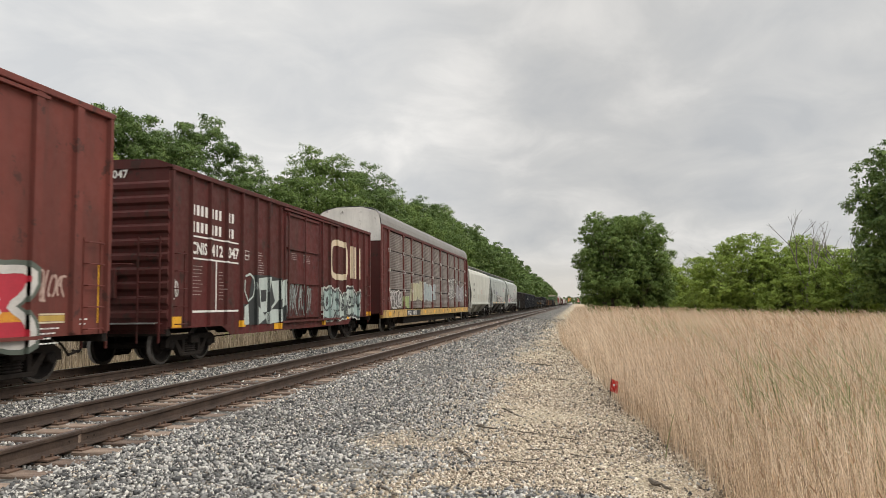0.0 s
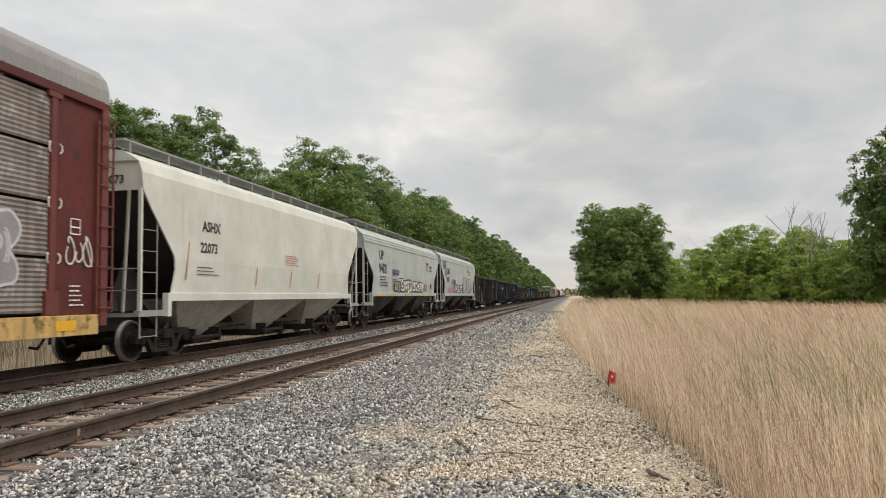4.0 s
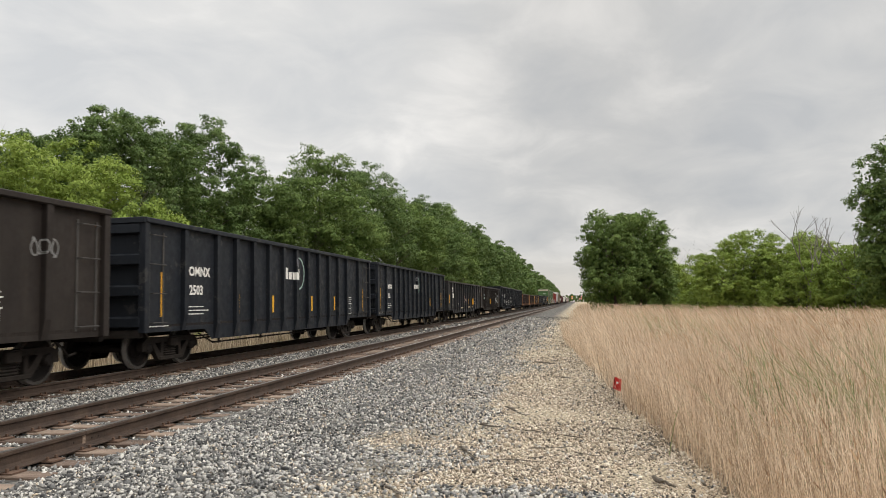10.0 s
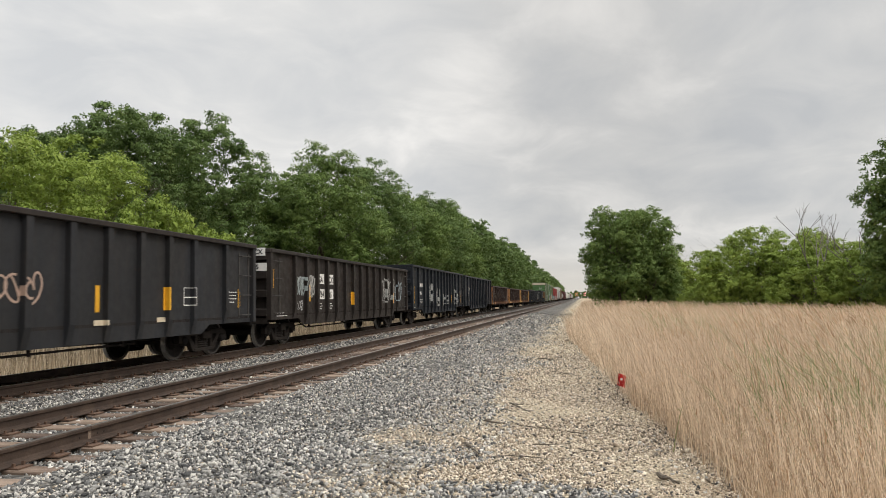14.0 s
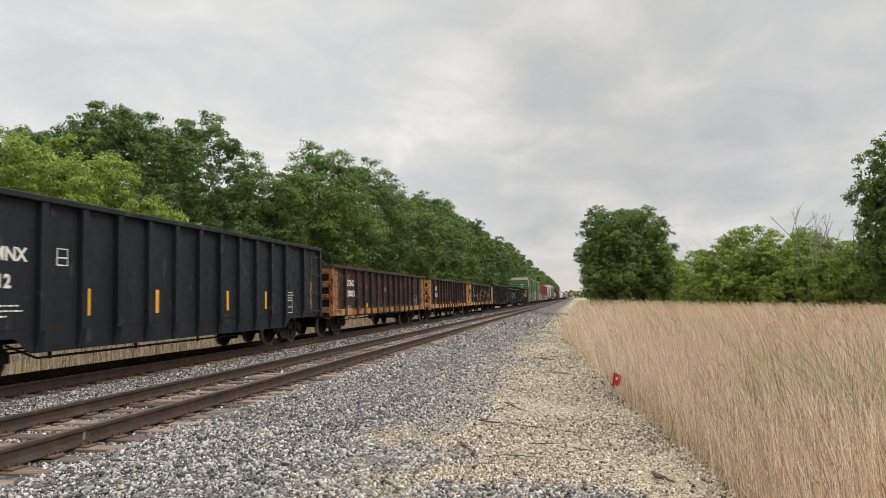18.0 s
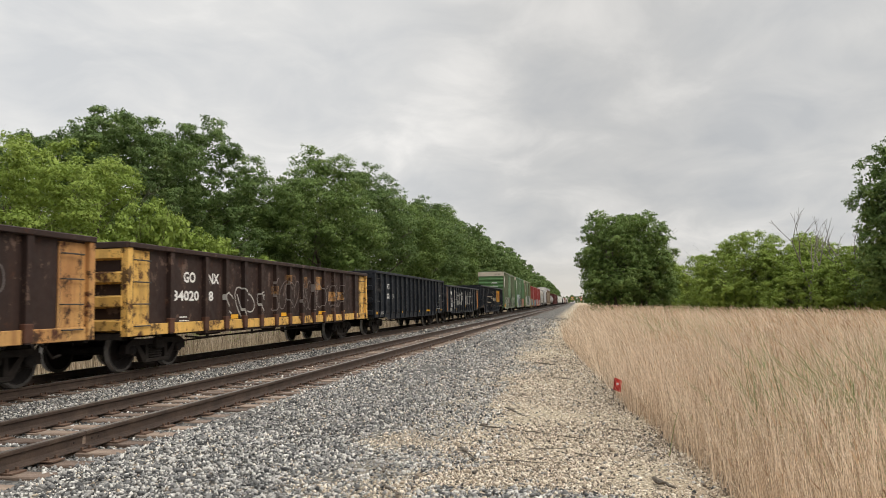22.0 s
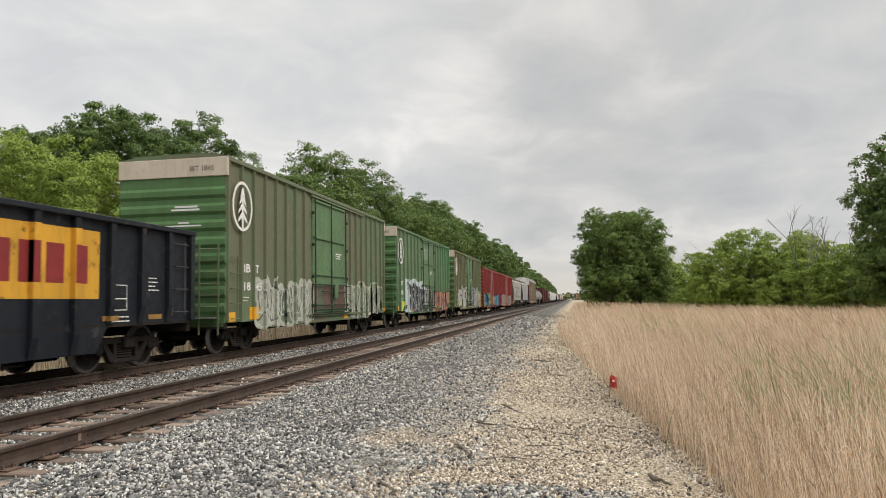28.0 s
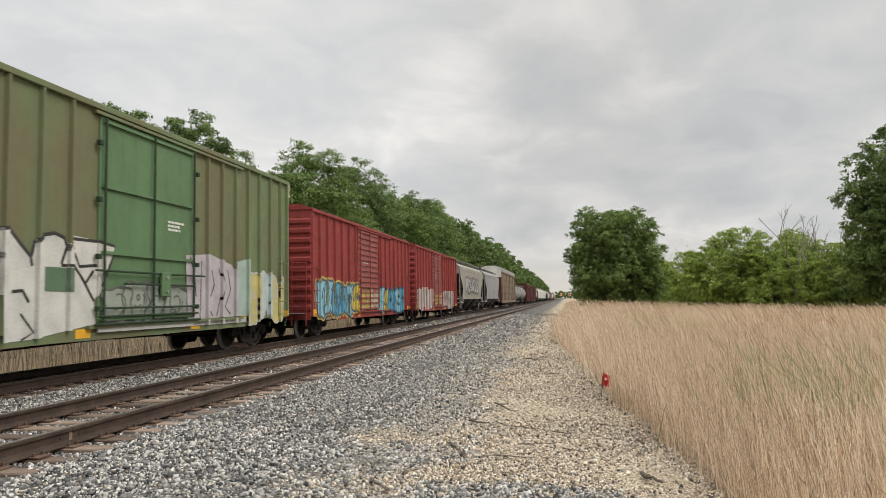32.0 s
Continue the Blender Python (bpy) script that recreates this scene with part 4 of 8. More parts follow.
def shared(key, make, mat):
    if key not in SHARED:
        me = make()
        me.materials.append(mat)
        SHARED[key] = me
    return SHARED[key]


def wheel_mesh():
    bm = blank()
    for s in (-1, 1):
        lathe(bm, [(s * 0.675, 0.09), (s * 0.675, 0.17), (s * 0.700, 0.20), (s * 0.705, 0.36), (s * 0.685, 0.395), (s * 0.685, 0.47), (s * 0.712, WHEEL_R + 0.012), (s * 0.722, WHEEL_R - 0.001),
                   (s * 0.815, WHEEL_R - 0.006), (s * 0.815, 0.395), (s * 0.775, 0.36), (s * 0.745, 0.22), (s * 0.80, 0.17), (s * 0.80, 0.09)], "x", 18)
    lathe(bm, [(-1.02, 0.075), (-0.85, 0.085), (0.85, 0.085), (1.02, 0.075)], "x", 12)
    for s in (-1, 1):      # bearing cap with its bolts
        lathe(bm, [(s * 0.95, 0.12), (s * 1.06, 0.12), (s * 1.09, 0.10), (s * 1.10, 0.04)], "x", 14)
        for k in range(3):
            a = 2.1 * k
            block(bm, s * 1.085 - 0.02, s * 1.085 + 0.02, 0.07 * math.cos(a) - 0.018, 0.07 * math.cos(a) + 0.018, 0.07 * math.sin(a) - 0.018, 0.07 * math.sin(a) + 0.018)
    return to_mesh(bm, "wheelset")


def side_frame_mesh():
    bm = blank()
    # two bars and three posts: the cast frame with its open windows
    prism(bm, [(-1.14, 0.40), (-1.12, 0.58), (-0.95, 0.68), (0.95, 0.68), (1.12, 0.58), (1.14, 0.40), (1.00, 0.40), (0.97, 0.52), (0.70, 0.56), (-0.70, 0.56), (-0.97, 0.52), (-1.00, 0.40)], "x", 0.93, 1.07)
    for s in (-1, 1):
        prism(bm, [(s * 0.78, 0.57), (s * 0.66, 0.58), (s * 0.36, 0.26), (s * 0.44, 0.17), (s * 0.52, 0.20)], "x", 0.94, 1.06)
        block(bm, 0.95, 1.06, s * 0.36 - 0.05, s * 0.36 + 0.05, 0.24, 0.58)
    block(bm, 0.92, 1.08, -0.46, 0.46, 0.16, 0.25, 0.015)
    return to_mesh(bm, "side_frame")


def spring_mesh():
    """A nest of coil springs, as one stack of rings."""
    bm = blank()
    lathe(bm, [(0.25 + 0.027 * k, 0.088 if k % 2 else 0.066) for k in range(11)], "z", 14, (0.99, 0, 0))
    for v in bm.verts:
        v.co.y *= 3.4
    return to_mesh(bm, "spring_nest")


def truck(car, y, back=False):
    """A two-axle truck under a car: bolster, side frames, springs and two turning wheelsets."""
    def bolster():
        bm = blank()
        block(bm, -1.16, 1.16, -0.17, 0.17, 0.46, 0.66, 0.02)
        block(bm, -0.3, 0.3, -0.3, 0.3, 0.62, 0.80)
        for s in (-1, 1):
            block(bm, -0.7, 0.7, s * 0.36 - 0.04, s * 0.36 + 0.04, 0.36, 0.44)
            block(bm, 0.64, 0.80, s * 0.40 - 0.035, s * 0.40 + 0.035, 0.30, 0.52)
            block(bm, -0.80, -0.64, s * 0.40 - 0.035, s * 0.40 + 0.035, 0.30, 0.52)
        return to_mesh(bm, "truck")
    t = part("truck", shared("truck", bolster, M_STEEL), None, car, at=(0, y, 0))
    for turn in (0, 180):
        f = part("side_frame", shared("side_frame", side_frame_mesh, M_STEEL), None, t)
        f.rotation_euler = (0, 0, radians(turn))
        f = part("spring_nest", shared("spring_nest", spring_mesh, M_STEEL), None, t)
        f.rotation_euler = (0, 0, radians(turn))
    for dy in (-0.889, 0.889):
        # steel and bright tread are one turning piece
        if "wheelset" not in SHARED:
            me = wheel_mesh()
            me.materials.append(M_WHEEL)
            me.materials.append(M_TREAD)
            me.materials.append(M_RIM)
            bm = bmesh.new()
            bm.from_mesh(me)
            for f in bm.faces:
                m = f.calc_center_median()
                wide = math.hypot(m.y, m.z)
                f.material_index = 1 if wide > 0.43 and abs(m.x) > 0.75 and abs(f.normal.x) < 0.5 else 2 if wide > 0.40 and abs(f.normal.x) > 0.5 else 0
            bm.to_mesh(me)
            bm.free()
            SHARED["wheelset"] = me
        w = part("wheelset", SHARED["wheelset"], None, t)
        w.matrix_parent_inverse = Matrix.Translation((0, dy, WHEEL_R))
        WHEELS.append(w)
    return t


WHEELS, CARS, LAYERS = [], [], {}


def coupler(car, y, sign):
    def make():
        bm = blank()
        block(bm, -0.10, 0.10, -0.05, 0.62, 0.76, 0.94, 0.02)
        prism(bm, [(-0.16, 0.55), (0.14, 0.55), (0.17, 0.80), (0.10, 0.92), (0.02, 0.84), (-0.04, 0.72), (-0.16, 0.80)], "z", 0.69, 1.01)
        bent(bm, [(0.32, -0.02, 0.80), (0.34, 0.25, 0.62), (0.26, 0.55, 0.40), (0.20, 0.84, 0.44)], 0.028, 6)
        block(bm, -0.42, 0.42, -0.16, -0.02, 0.70, 1.06, 0.02)
        return to_mesh(bm, "coupler")
    c = part("coupler", shared("coupler", make, M_STEEL), None, car, at=(0, y, 0))
    c.rotation_euler = (0, 0, 0 if sign > 0 else math.pi)


def under(car, L, inset=1.83, gear=True):
    """Trucks, couplers, centre sill and brake gear."""
    truck(car, -L / 2 + inset)
    truck(car, L / 2 - inset)
    coupler(car, -L / 2, -1)
    coupler(car, L / 2, 1)
    bm = blank()
    block(bm, -0.33, 0.33, -L / 2 + 0.1, L / 2 - 0.1, 0.68, 0.98)
    part("centre_sill", bm, M_STEEL, car)
    if gear:
        bm = blank()
        rod(bm, (-0.55, -1.7, 0.74), (-0.55, -0.7, 0.74), 0.20, 12)
        part("air_reservoir", bm, M_STEEL, car)
        bm = blank()
        bent(bm, [(0.62, -L / 2 + 2.9, 0.52), (0.62, -0.3, 0.60), (0.62, L / 2 - 2.9, 0.52)], 0.022, 5)
        part("brake_rod", bm, M_STEEL, car)
        bm = blank()
        rod(bm, (0.5, 0.4, 0.70), (0.5, 1.0, 0.70), 0.14, 10)
        part("brake_cylinder", bm, M_STEEL, car)


# lettering and sprayed paint follow the sheet and the posts
def text_mesh(body, size, stretch=1.0):
    cu = bpy.data.curves.new("lettering", "FONT")
    cu.body, cu.size, cu.resolution_u = body, size, 2
    cu.offset = size * 0.03
    ob = bpy.data.objects.new("lettering", cu)
    scene.collection.objects.link(ob)
    me = bpy.data.meshes.new_from_object(ob)
    bpy.data.objects.remove(ob)
    bpy.data.curves.remove(cu)
    for v in me.vertices:
        v.co.x *= stretch
    return me


def lay(bm, face_x, ribs=(), depth=0.0, proud=0.006):
    """Lays a flat drawing in (y, z) on a car side at x = face_x, stepping out over the posts in ribs [(y0, y1), ...]."""
    for v in bm.verts:
        v.co = Vector((0, v.co.x, v.co.y))
    lo, hi = min((v.co.y for v in bm.verts), default=0), max((v.co.y for v in bm.verts), default=0)
    for r in ribs:
        for y in r[:2]:
            if lo < y < hi:
                bmesh.ops.bisect_plane(bm, geom=bm.verts[:] + bm.edges[:] + bm.faces[:], plane_co=(0, y, 0), plane_no=(0, 1, 0))

    def step(y):
        return max([r[2] if len(r) > 2 else depth for r in ribs if r[0] < y < r[1]], default=0.0)
    zone = {f: step(f.calc_center_median().y) for f in bm.faces}
    cut = [e for e in bm.edges if len(e.link_faces) == 2 and zone[e.link_faces[0]] != zone[e.link_faces[1]]]
    flanks = []
    for e in cut:
        a, b = sorted(e.link_faces, key=lambda f: zone[f])
        out = 0.004 if a.calc_center_median().y > b.calc_center_median().y else -0.004
        flanks.append((e.verts[0].co.copy(), e.verts[1].co.copy(), zone[a], zone[b], out))
    if cut:
        bmesh.ops.split_edges(bm, edges=cut)
    for v in bm.verts:
        v.co.x = face_x + proud + max([step(f.calc_center_median().y) for f in v.link_faces[:1]], default=0.0)
    shifts = [(p.y, out) for p, q, lo, hi, out in flanks]
    for v in bm.verts:
        v.co.y += next((out for y, out in shifts if abs(v.co.y - y) < 1e-5), 0.0)
    for p, q, lo, hi, out in flanks:        # the paint runs on over the post's flank
        bm.faces.new([bm.verts.new((face_x + proud + x, c.y + out, c.z)) for c, x in ((p, lo), (q, lo), (q, hi), (p, hi))])
    if flanks:
        bmesh.ops.remove_doubles(bm, verts=bm.verts[:], dist=0.0003)
    return bm


def letters(car, body, y, z, size, side_x, mat=None, ribs=(), depth=0.0, stretch=1.0, name="lettering"):
    bm = bmesh.new()
    me = text_mesh(body, size, stretch)
    bm.from_mesh(me)
    bpy.data.meshes.remove(me)
    for v in bm.verts:
        v.co.x += y
        v.co.y += z
    LAYERS[car.name] = LAYERS.get(car.name, 0) + 1
    part(name, lay(bm, side_x, ribs, depth, 0.004 + 0.0008 * LAYERS[car.name]), mat or M_WHITE, car)


def letters_fit(car, body, y0, y1, z0, z1, side_x, mat=None, ribs=(), depth=0.0):
    """Lettering drawn to fill a given width and height."""
    bm = bmesh.new()
    me = text_mesh(body, 0.4)
    bm.from_mesh(me)
    bpy.data.meshes.remove(me)
    xs, zs = [v.co.x for v in bm.verts], [v.co.y for v in bm.verts]
    for v in bm.verts:
        v.co.x = y0 + (v.co.x - min(xs)) * (y1 - y0) / (max(xs) - min(xs))
        v.co.y = z0 + (v.co.y - min(zs)) * (z1 - z0) / (max(zs) - min(zs))
    part("lettering", lay(bm, side_x, ribs, depth, 0.012), mat or M_WHITE, car)


def letters_end(car, body, x, z, size, y, mat=None):
    """Lettering on the leading end of a car."""
    bm = bmesh.new()
    me = text_mesh(body, size)
    bm.from_mesh(me)
    bpy.data.meshes.remove(me)
    for v in bm.verts:
        v.co = Vector((x + v.co.x, y - 0.008, z + v.co.y))
    part("lettering", bm, mat or M_WHITE, car)


def flat(bm, y0, y1, z0, z1):
    bm.faces.new([bm.verts.new((a, b, 0)) for a, b in ((y0, z0), (y1, z0), (y1, z1), (y0, z1))])


def bars(car, rects, side_x, mat, ribs=(), depth=0.0, name="marking"):
    """Flat painted bars, each a piece of its own; small lines of print stay together."""
    groups_ = [[r] for r in rects] if len(rects) < 9 and name != "print" else [rects]
    LAYERS[car.name] = LAYERS.get(car.name, 0) + 1
    for g in groups_:
        bm = blank()
        for r in g:
            flat(bm, *r)
        ob = part(name, lay(bm, side_x, ribs, depth, 0.004 + 0.0008 * LAYERS[car.name]), mat, car)
        if len(g) > 1:
            ob["kind"] = "stuff"


def lines_of_bars(y0, z, rows, width, height=0.035, step=0.09, rng=None):
    rng = rng or random.Random(1)
    out = []
    for k in range(rows):
        y = y0
        end = y0 + width * rng.uniform(0.65, 1.0)
        while y < end - 0.05:
            w = rng.uniform(0.03, 0.13)
            out.append((y, min(end, y + w), z - k * step, z - k * step + height))
            y += w + 0.025
    return out


def ribbon(bm, pts, w, closed=False):
    n = len(pts)
    rows_ = []
    for k in range(n):
        a, b = pts[(k - 1) % n] if closed or k else pts[0], pts[(k + 1) % n] if closed or k < n - 1 else pts[-1]
        d = Vector((b[0] - a[0], b[1] - a[1]))
        d = d.normalized() if d.length > 1e-6 else Vector((1, 0))
        rows_.append((bm.verts.new((pts[k][0] - d.y * w, pts[k][1] + d.x * w, 0)), bm.verts.new((pts[k][0] + d.y * w, pts[k][1] - d.x * w, 0))))
    for k in range(n if closed else n - 1):
        p, q = rows_[k], rows_[(k + 1) % n]
        bm.faces.new((p[0], p[1], q[1], q[0]))


def throw_up(car, seed, y0, y1, z0, z1, fills, line, side_x, ribs=(), depth=0.0, count=5, halo=None, drips=True, width=0.045):
    """A row of fat sprayed shapes, each with its halo and outline: no real letters."""
    rng = random.Random(seed)
    cell = (y1 - y0) / count
    for k in range(count):
        fill, out, back = blank(), blank(), blank()
        cy, cz = y0 + cell * (k + 0.5), (z0 + z1) / 2 + rng.uniform(-0.06, 0.06) * (z1 - z0)
        ry, rz = cell * rng.uniform(0.56, 0.72), (z1 - z0) / 2 * rng.uniform(0.82, 1.02)
        sk = rng.uniform(-0.15, 0.3)
        kind = rng.randrange(5)
        ph = rng.uniform(0, 6.28)

        def edge(a, grow=1.0):
            # a square-shouldered shape with a bite at its side or foot, so that the row reads as a word
            r = (abs(math.cos(a)) ** 6 + abs(math.sin(a)) ** 6) ** (-1 / 6)
            bite = {0: (0.0, 0.5), 1: (-1.57, 0.55), 2: (1.57, 0.45), 3: (3.14, 0.4), 4: (-0.7, 0.45)}[kind]
            gap = math.atan2(math.sin(a - bite[0]), math.cos(a - bite[0]))
            r *= 1 - bite[1] * math.exp(-(gap / 0.33) ** 2)
            r *= 1 + 0.07 * math.sin(3 * a + ph) + 0.05 * math.sin(7 * a + 2 * ph)
            py, pz = ry * r * math.cos(a) * grow, rz * r * math.sin(a) * grow
            return cy + py + sk * pz * 0.5, max(z0 - 0.05, cz + pz)
        pts = [edge(2 * math.pi * j / 40) for j in range(40)]
        hub = fill.verts.new((cy, cz, 0))
        ring = [fill.verts.new((p[0], p[1], 0)) for p in pts]
        for j in range(40):
            fill.faces.new((hub, ring[j], ring[(j + 1) % 40]))
        ribbon(out, pts, width, True)
        # the counter, and a few inner strokes
        if kind in (0, 2, 4):
            ry2, rz2 = ry * rng.uniform(0.10, 0.2), rz * rng.uniform(0.12, 0.25)
            ribbon(out, [(cy + ry2 * math.cos(a), cz + rz * 0.2 + rz2 * math.sin(a)) for a in [0.7 * j for j in range(9)]], width * 1.1, True)
        for _ in range(4):
            a0, r0 = rng.uniform(0, 6.28), rng.uniform(0.2, 0.6)
            ribbon(out, [(cy + ry * (r0 * math.cos(a0 + 0.35 * j) + 0.03 * j), cz + rz * (r0 * math.sin(a0 + 0.4 * j) + 0.05 * (j - 3))) for j in range(rng.randint(4, 7))], width * 0.7)
        if drips:
            for _ in range(2):
                p = rng.choice(pts)
                ribbon(out, [(p[0], p[1]), (p[0], max(z0 - 0.12, p[1] - rng.uniform(0.1, 0.35)))], width * 0.25)
        lift = 0.0008 * (k % 3)
        shape = part("graffiti_shape", lay(fill, side_x, ribs, depth, 0.008 + lift), ink(*rng.choice(fills)), car, "sprayed graffiti shape")
        part("graffiti_outline", lay(out, side_x, ribs, depth, 0.012 + lift), ink(*line), shape, "sprayed outline")
        if halo:
            ribbon(back, [edge(2 * math.pi * j / 40, 1.07) for j in range(40)], width * 1.6, True)
            part("graffiti_halo", lay(back, side_x, ribs, depth, 0.004 + lift), ink(*halo), shape, "sprayed halo")
        else:
            back.free()


def scribble(car, seed, y0, y1, z0, z1, colour, side_x, ribs=(), depth=0.0, strokes=5, width=0.016):
    """A quick sprayed tag: thin looping strokes, no real letters."""
    rng = random.Random(seed)
    for k in range(strokes):
        bm = blank()
        cy, cz = y0 + (y1 - y0) * (k + 0.5) / strokes, (z0 + z1) / 2
        a0, turns = rng.uniform(0, 6.28), rng.uniform(0.8, 1.9)
        ry, rz = (y1 - y0) / strokes * rng.uniform(0.4, 0.8), (z1 - z0) / 2 * rng.uniform(0.55, 1.0)
        sk = rng.uniform(-0.4, 0.4)
        m = 18
        ribbon(bm, [(cy + ry * math.cos(a0 + turns * 6.28 * j / m) * (1 - 0.5 * j / m) + sk * (j / m - 0.5) * ry, cz + rz * math.sin(a0 * 1.3 + turns * 5.0 * j / m)) for j in range(m)], width)
        part("graffiti_stroke", lay(bm, side_x, ribs, depth, 0.010 + 0.0004 * (k % 3)), ink(*colour), car, "thin sprayed graffiti stroke")


def ladder(car, x, y0, y1, z0, z1, rungs, mat, out=0.07, rails=True):
    """Grab irons on a car's side: rungs standing off on bent ends."""
    top = None
    for k in range(rungs):
        z = z0 + (z1 - z0) * k / max(1, rungs - 1)
        bm = blank()
        s = 1 if x > 0 else -1
        bent(bm, [(x, y0, z), (x + s * out, y0 + 0.01, z), (x + s * out, y1 - 0.01, z), (x, y1, z)], 0.014, 5)
        part("rung", bm, mat, car)
    if rails:
        for y in (y0, y1):
            bm = blank()
            s = 1 if x > 0 else -1
            block(bm, min(x, x + s * 0.02), max(x, x + s * 0.02), y - 0.025, y + 0.025, z0 - 0.08, z1 + 0.08)
            part("ladder_rail", bm, mat, car)


def start_car(kind, label, lead, L, category="rail car"):
    car = tagged(new(kind), label, category, "cars of the freight train")
    CARS.append((car, lead + L / 2))
    return car


def brake_wheel(car, x, y, z, mat):
    bm = blank()
    lathe(bm, [(y - 0.03, 0.27), (y - 0.05, 0.29), (y - 0.03, 0.30), (y - 0.01, 0.29)], "y", 20, (x, 0, z))
    for k in range(3):
        a = k * math.pi / 3
        rod(bm, (x - 0.28 * math.cos(a), y - 0.03, z - 0.28 * math.sin(a)), (x + 0.28 * math.cos(a), y - 0.03, z + 0.28 * math.sin(a)), 0.014, 5)
    part("brake_wheel", bm, mat, car)


def gondola(lead, L, top, sheet, label, sill=None, corner=None, posts=13, end_gap=2.1, belly=0.58, marks=(), chord=None, height0=0.82, drop=2.6, post_w=0.15, amber=(), rust_end=None, taper=True, rungs=4):
    """An open car with steel sheets between upright posts, ribbed ends, a top chord and a deeper belly between the trucks."""
    car = start_car("gondola", label, lead, L)
    under(car, L)
    h, hw, face = L / 2, 1.58, 1.47
    if isinstance(posts, int):      # close posts between, wider panels at the ends
        posts = [1.6] + [3.1 + (L - 6.2) * k / (posts - 3) for k in range(posts - 2)] + [L - 1.6]
    ys = [-h + y for y in posts]
    ribs = [(y - post_w / 2, y + post_w / 2) for y in ys] + [(-h, -h + 0.16), (h - 0.16, h)]
    depth = hw - face
    outline = [(-h + 0.02, top - 0.1), (h - 0.02, top - 0.1), (h - 0.02, height0), (h - drop, height0), (h - drop - 0.35, belly), (-h + drop + 0.35, belly), (-h + drop, height0), (-h + 0.02, height0)]
    for s in (1, -1):
        bm = blank()
        prism(bm, outline, "x", s * (face - 0.012), s * face)
        part("side_sheet", bm, sheet, car)
        for y in ys:
            bm = blank()
            z0 = height0 if abs(y) > h - drop - 0.2 else belly + 0.02
            w = post_w / 2
            prism(bm, [(s * face, top - 0.1), (s * hw, top - 0.1), (s * hw, z0 + (0.35 if taper else 0.0)), (s * (face + 0.03), z0), (s * face, z0)], "y", y - w, y + w)
            part("side_post", bm, sheet, car)
        for e in (-1, 1):
            bm = blank()
            block(bm, min(s * (face - 0.05), s * hw), max(s * (face - 0.05), s * hw), min(e * h, e * (h - 0.16)), max(e * h, e * (h - 0.16)), height0, top - 0.1, 0.01)
            part("corner_post", bm, corner if rust_end else sheet, car)
            if corner:
                bm = blank()
                block(bm, min(s * face, s * (face + 0.02)), max(s * face, s * (face + 0.02)), min(e * (h - 0.16), e * (h - 0.85)), max(e * (h - 0.16), e * (h - 0.85)), height0 + 0.1, top - 0.14)
                part("corner_plate", bm, corner, car)
        bm = blank()
        block(bm, min(s * (face - 0.06), s * (hw + 0.03)), max(s * (face - 0.06), s * (hw + 0.03)), -h, h, top - 0.11, top, 0.015)
        part("top_chord", bm, chord or sheet, car)
        if sill:
            bm = blank()
            block(bm, min(s * face, s * (hw - 0.05)), max(s * face, s * (hw - 0.05)), -h + 0.05, h - 0.05, height0, height0 + 0.24, 0.01)
            part("side_sill", bm, sill, car)
        ladder(car, s * face, -h + 0.28, -h + 0.80, height0 + 0.2, top - 0.35, rungs, P_RUNG, 0.10)
        ladder(car, s * face, h - 0.80, h - 0.28, height0 + 0.2, top - 0.35, rungs, P_RUNG, 0.10)
    for e in (-1, 1):
        bm = blank()
        block(bm, -face, face, e * (h - 0.10) - 0.015, e * (h - 0.10) + 0.015, height0, top - 0.08)
        part("end_sheet", bm, sheet, car)
        n = 4
        for k in range(n):
            z = height0 + 0.22 + (top - height0 - 0.45) * k / (n - 1)
            bm = blank()
            prism(bm, [(e * (h - 0.08), z - 0.13), (e * (h + 0.03), z - 0.09), (e * (h + 0.03), z + 0.09), (e * (h - 0.08), z + 0.13)], "x", -face + 0.02, face - 0.02)
            part("end_rib", bm, rust_end or sheet, car)
        bm = blank()
        block(bm, -hw, hw, min(e * (h - 0.12), e * (h + 0.04)), max(e * (h - 0.12), e * (h + 0.04)), top - 0.12, top + 0.004, 0.012)
        part("end_chord", bm, chord or sheet, car)
        bm = blank()
        block(bm, -1.45, 1.45, min(e * (h - 0.12), e * h), max(e * (h - 0.12), e * h), 0.72, height0 + 0.06)
        part("end_sill", bm, M_STEEL, car)
    brake_wheel(car, 0.75, h + 0.06, top - 0.75, M_STEEL)
    bm = blank()
    block(bm, -face, face, -h + 0.1, h - 0.1, 0.92, 0.98)
    part("floor", bm, M_STEEL, car)
    for s in (1, -1):      # the air pipe slung below the belly
        bm = blank()
        bent(bm, [(s * 1.30, -h + 2.6, height0 - 0.1), (s * 1.30, -h + 3.3, belly - 0.10), (s * 1.30, h - 5.0, belly - 0.08), (s * 0.9, h - 4.4, belly + 0.02)], 0.022, 6)
        for k in range(4):
            y = -h + 3.6 + (L - 9.0) * k / 3
            block(bm, s * 1.30 - 0.02, s * 1.30 + 0.02, y - 0.03, y + 0.03, belly - 0.13, belly + 0.02)
        part("air_pipe", bm, M_STEEL, car)
    for y, z0, z1 in amber:
        bars(car, [(-h + y - 0.06, -h + y + 0.06, z0, z1)], face, M_AMBER, ribs, depth, "reflector")
    for make in marks:
        make(car, h, face, ribs, depth)
    return car


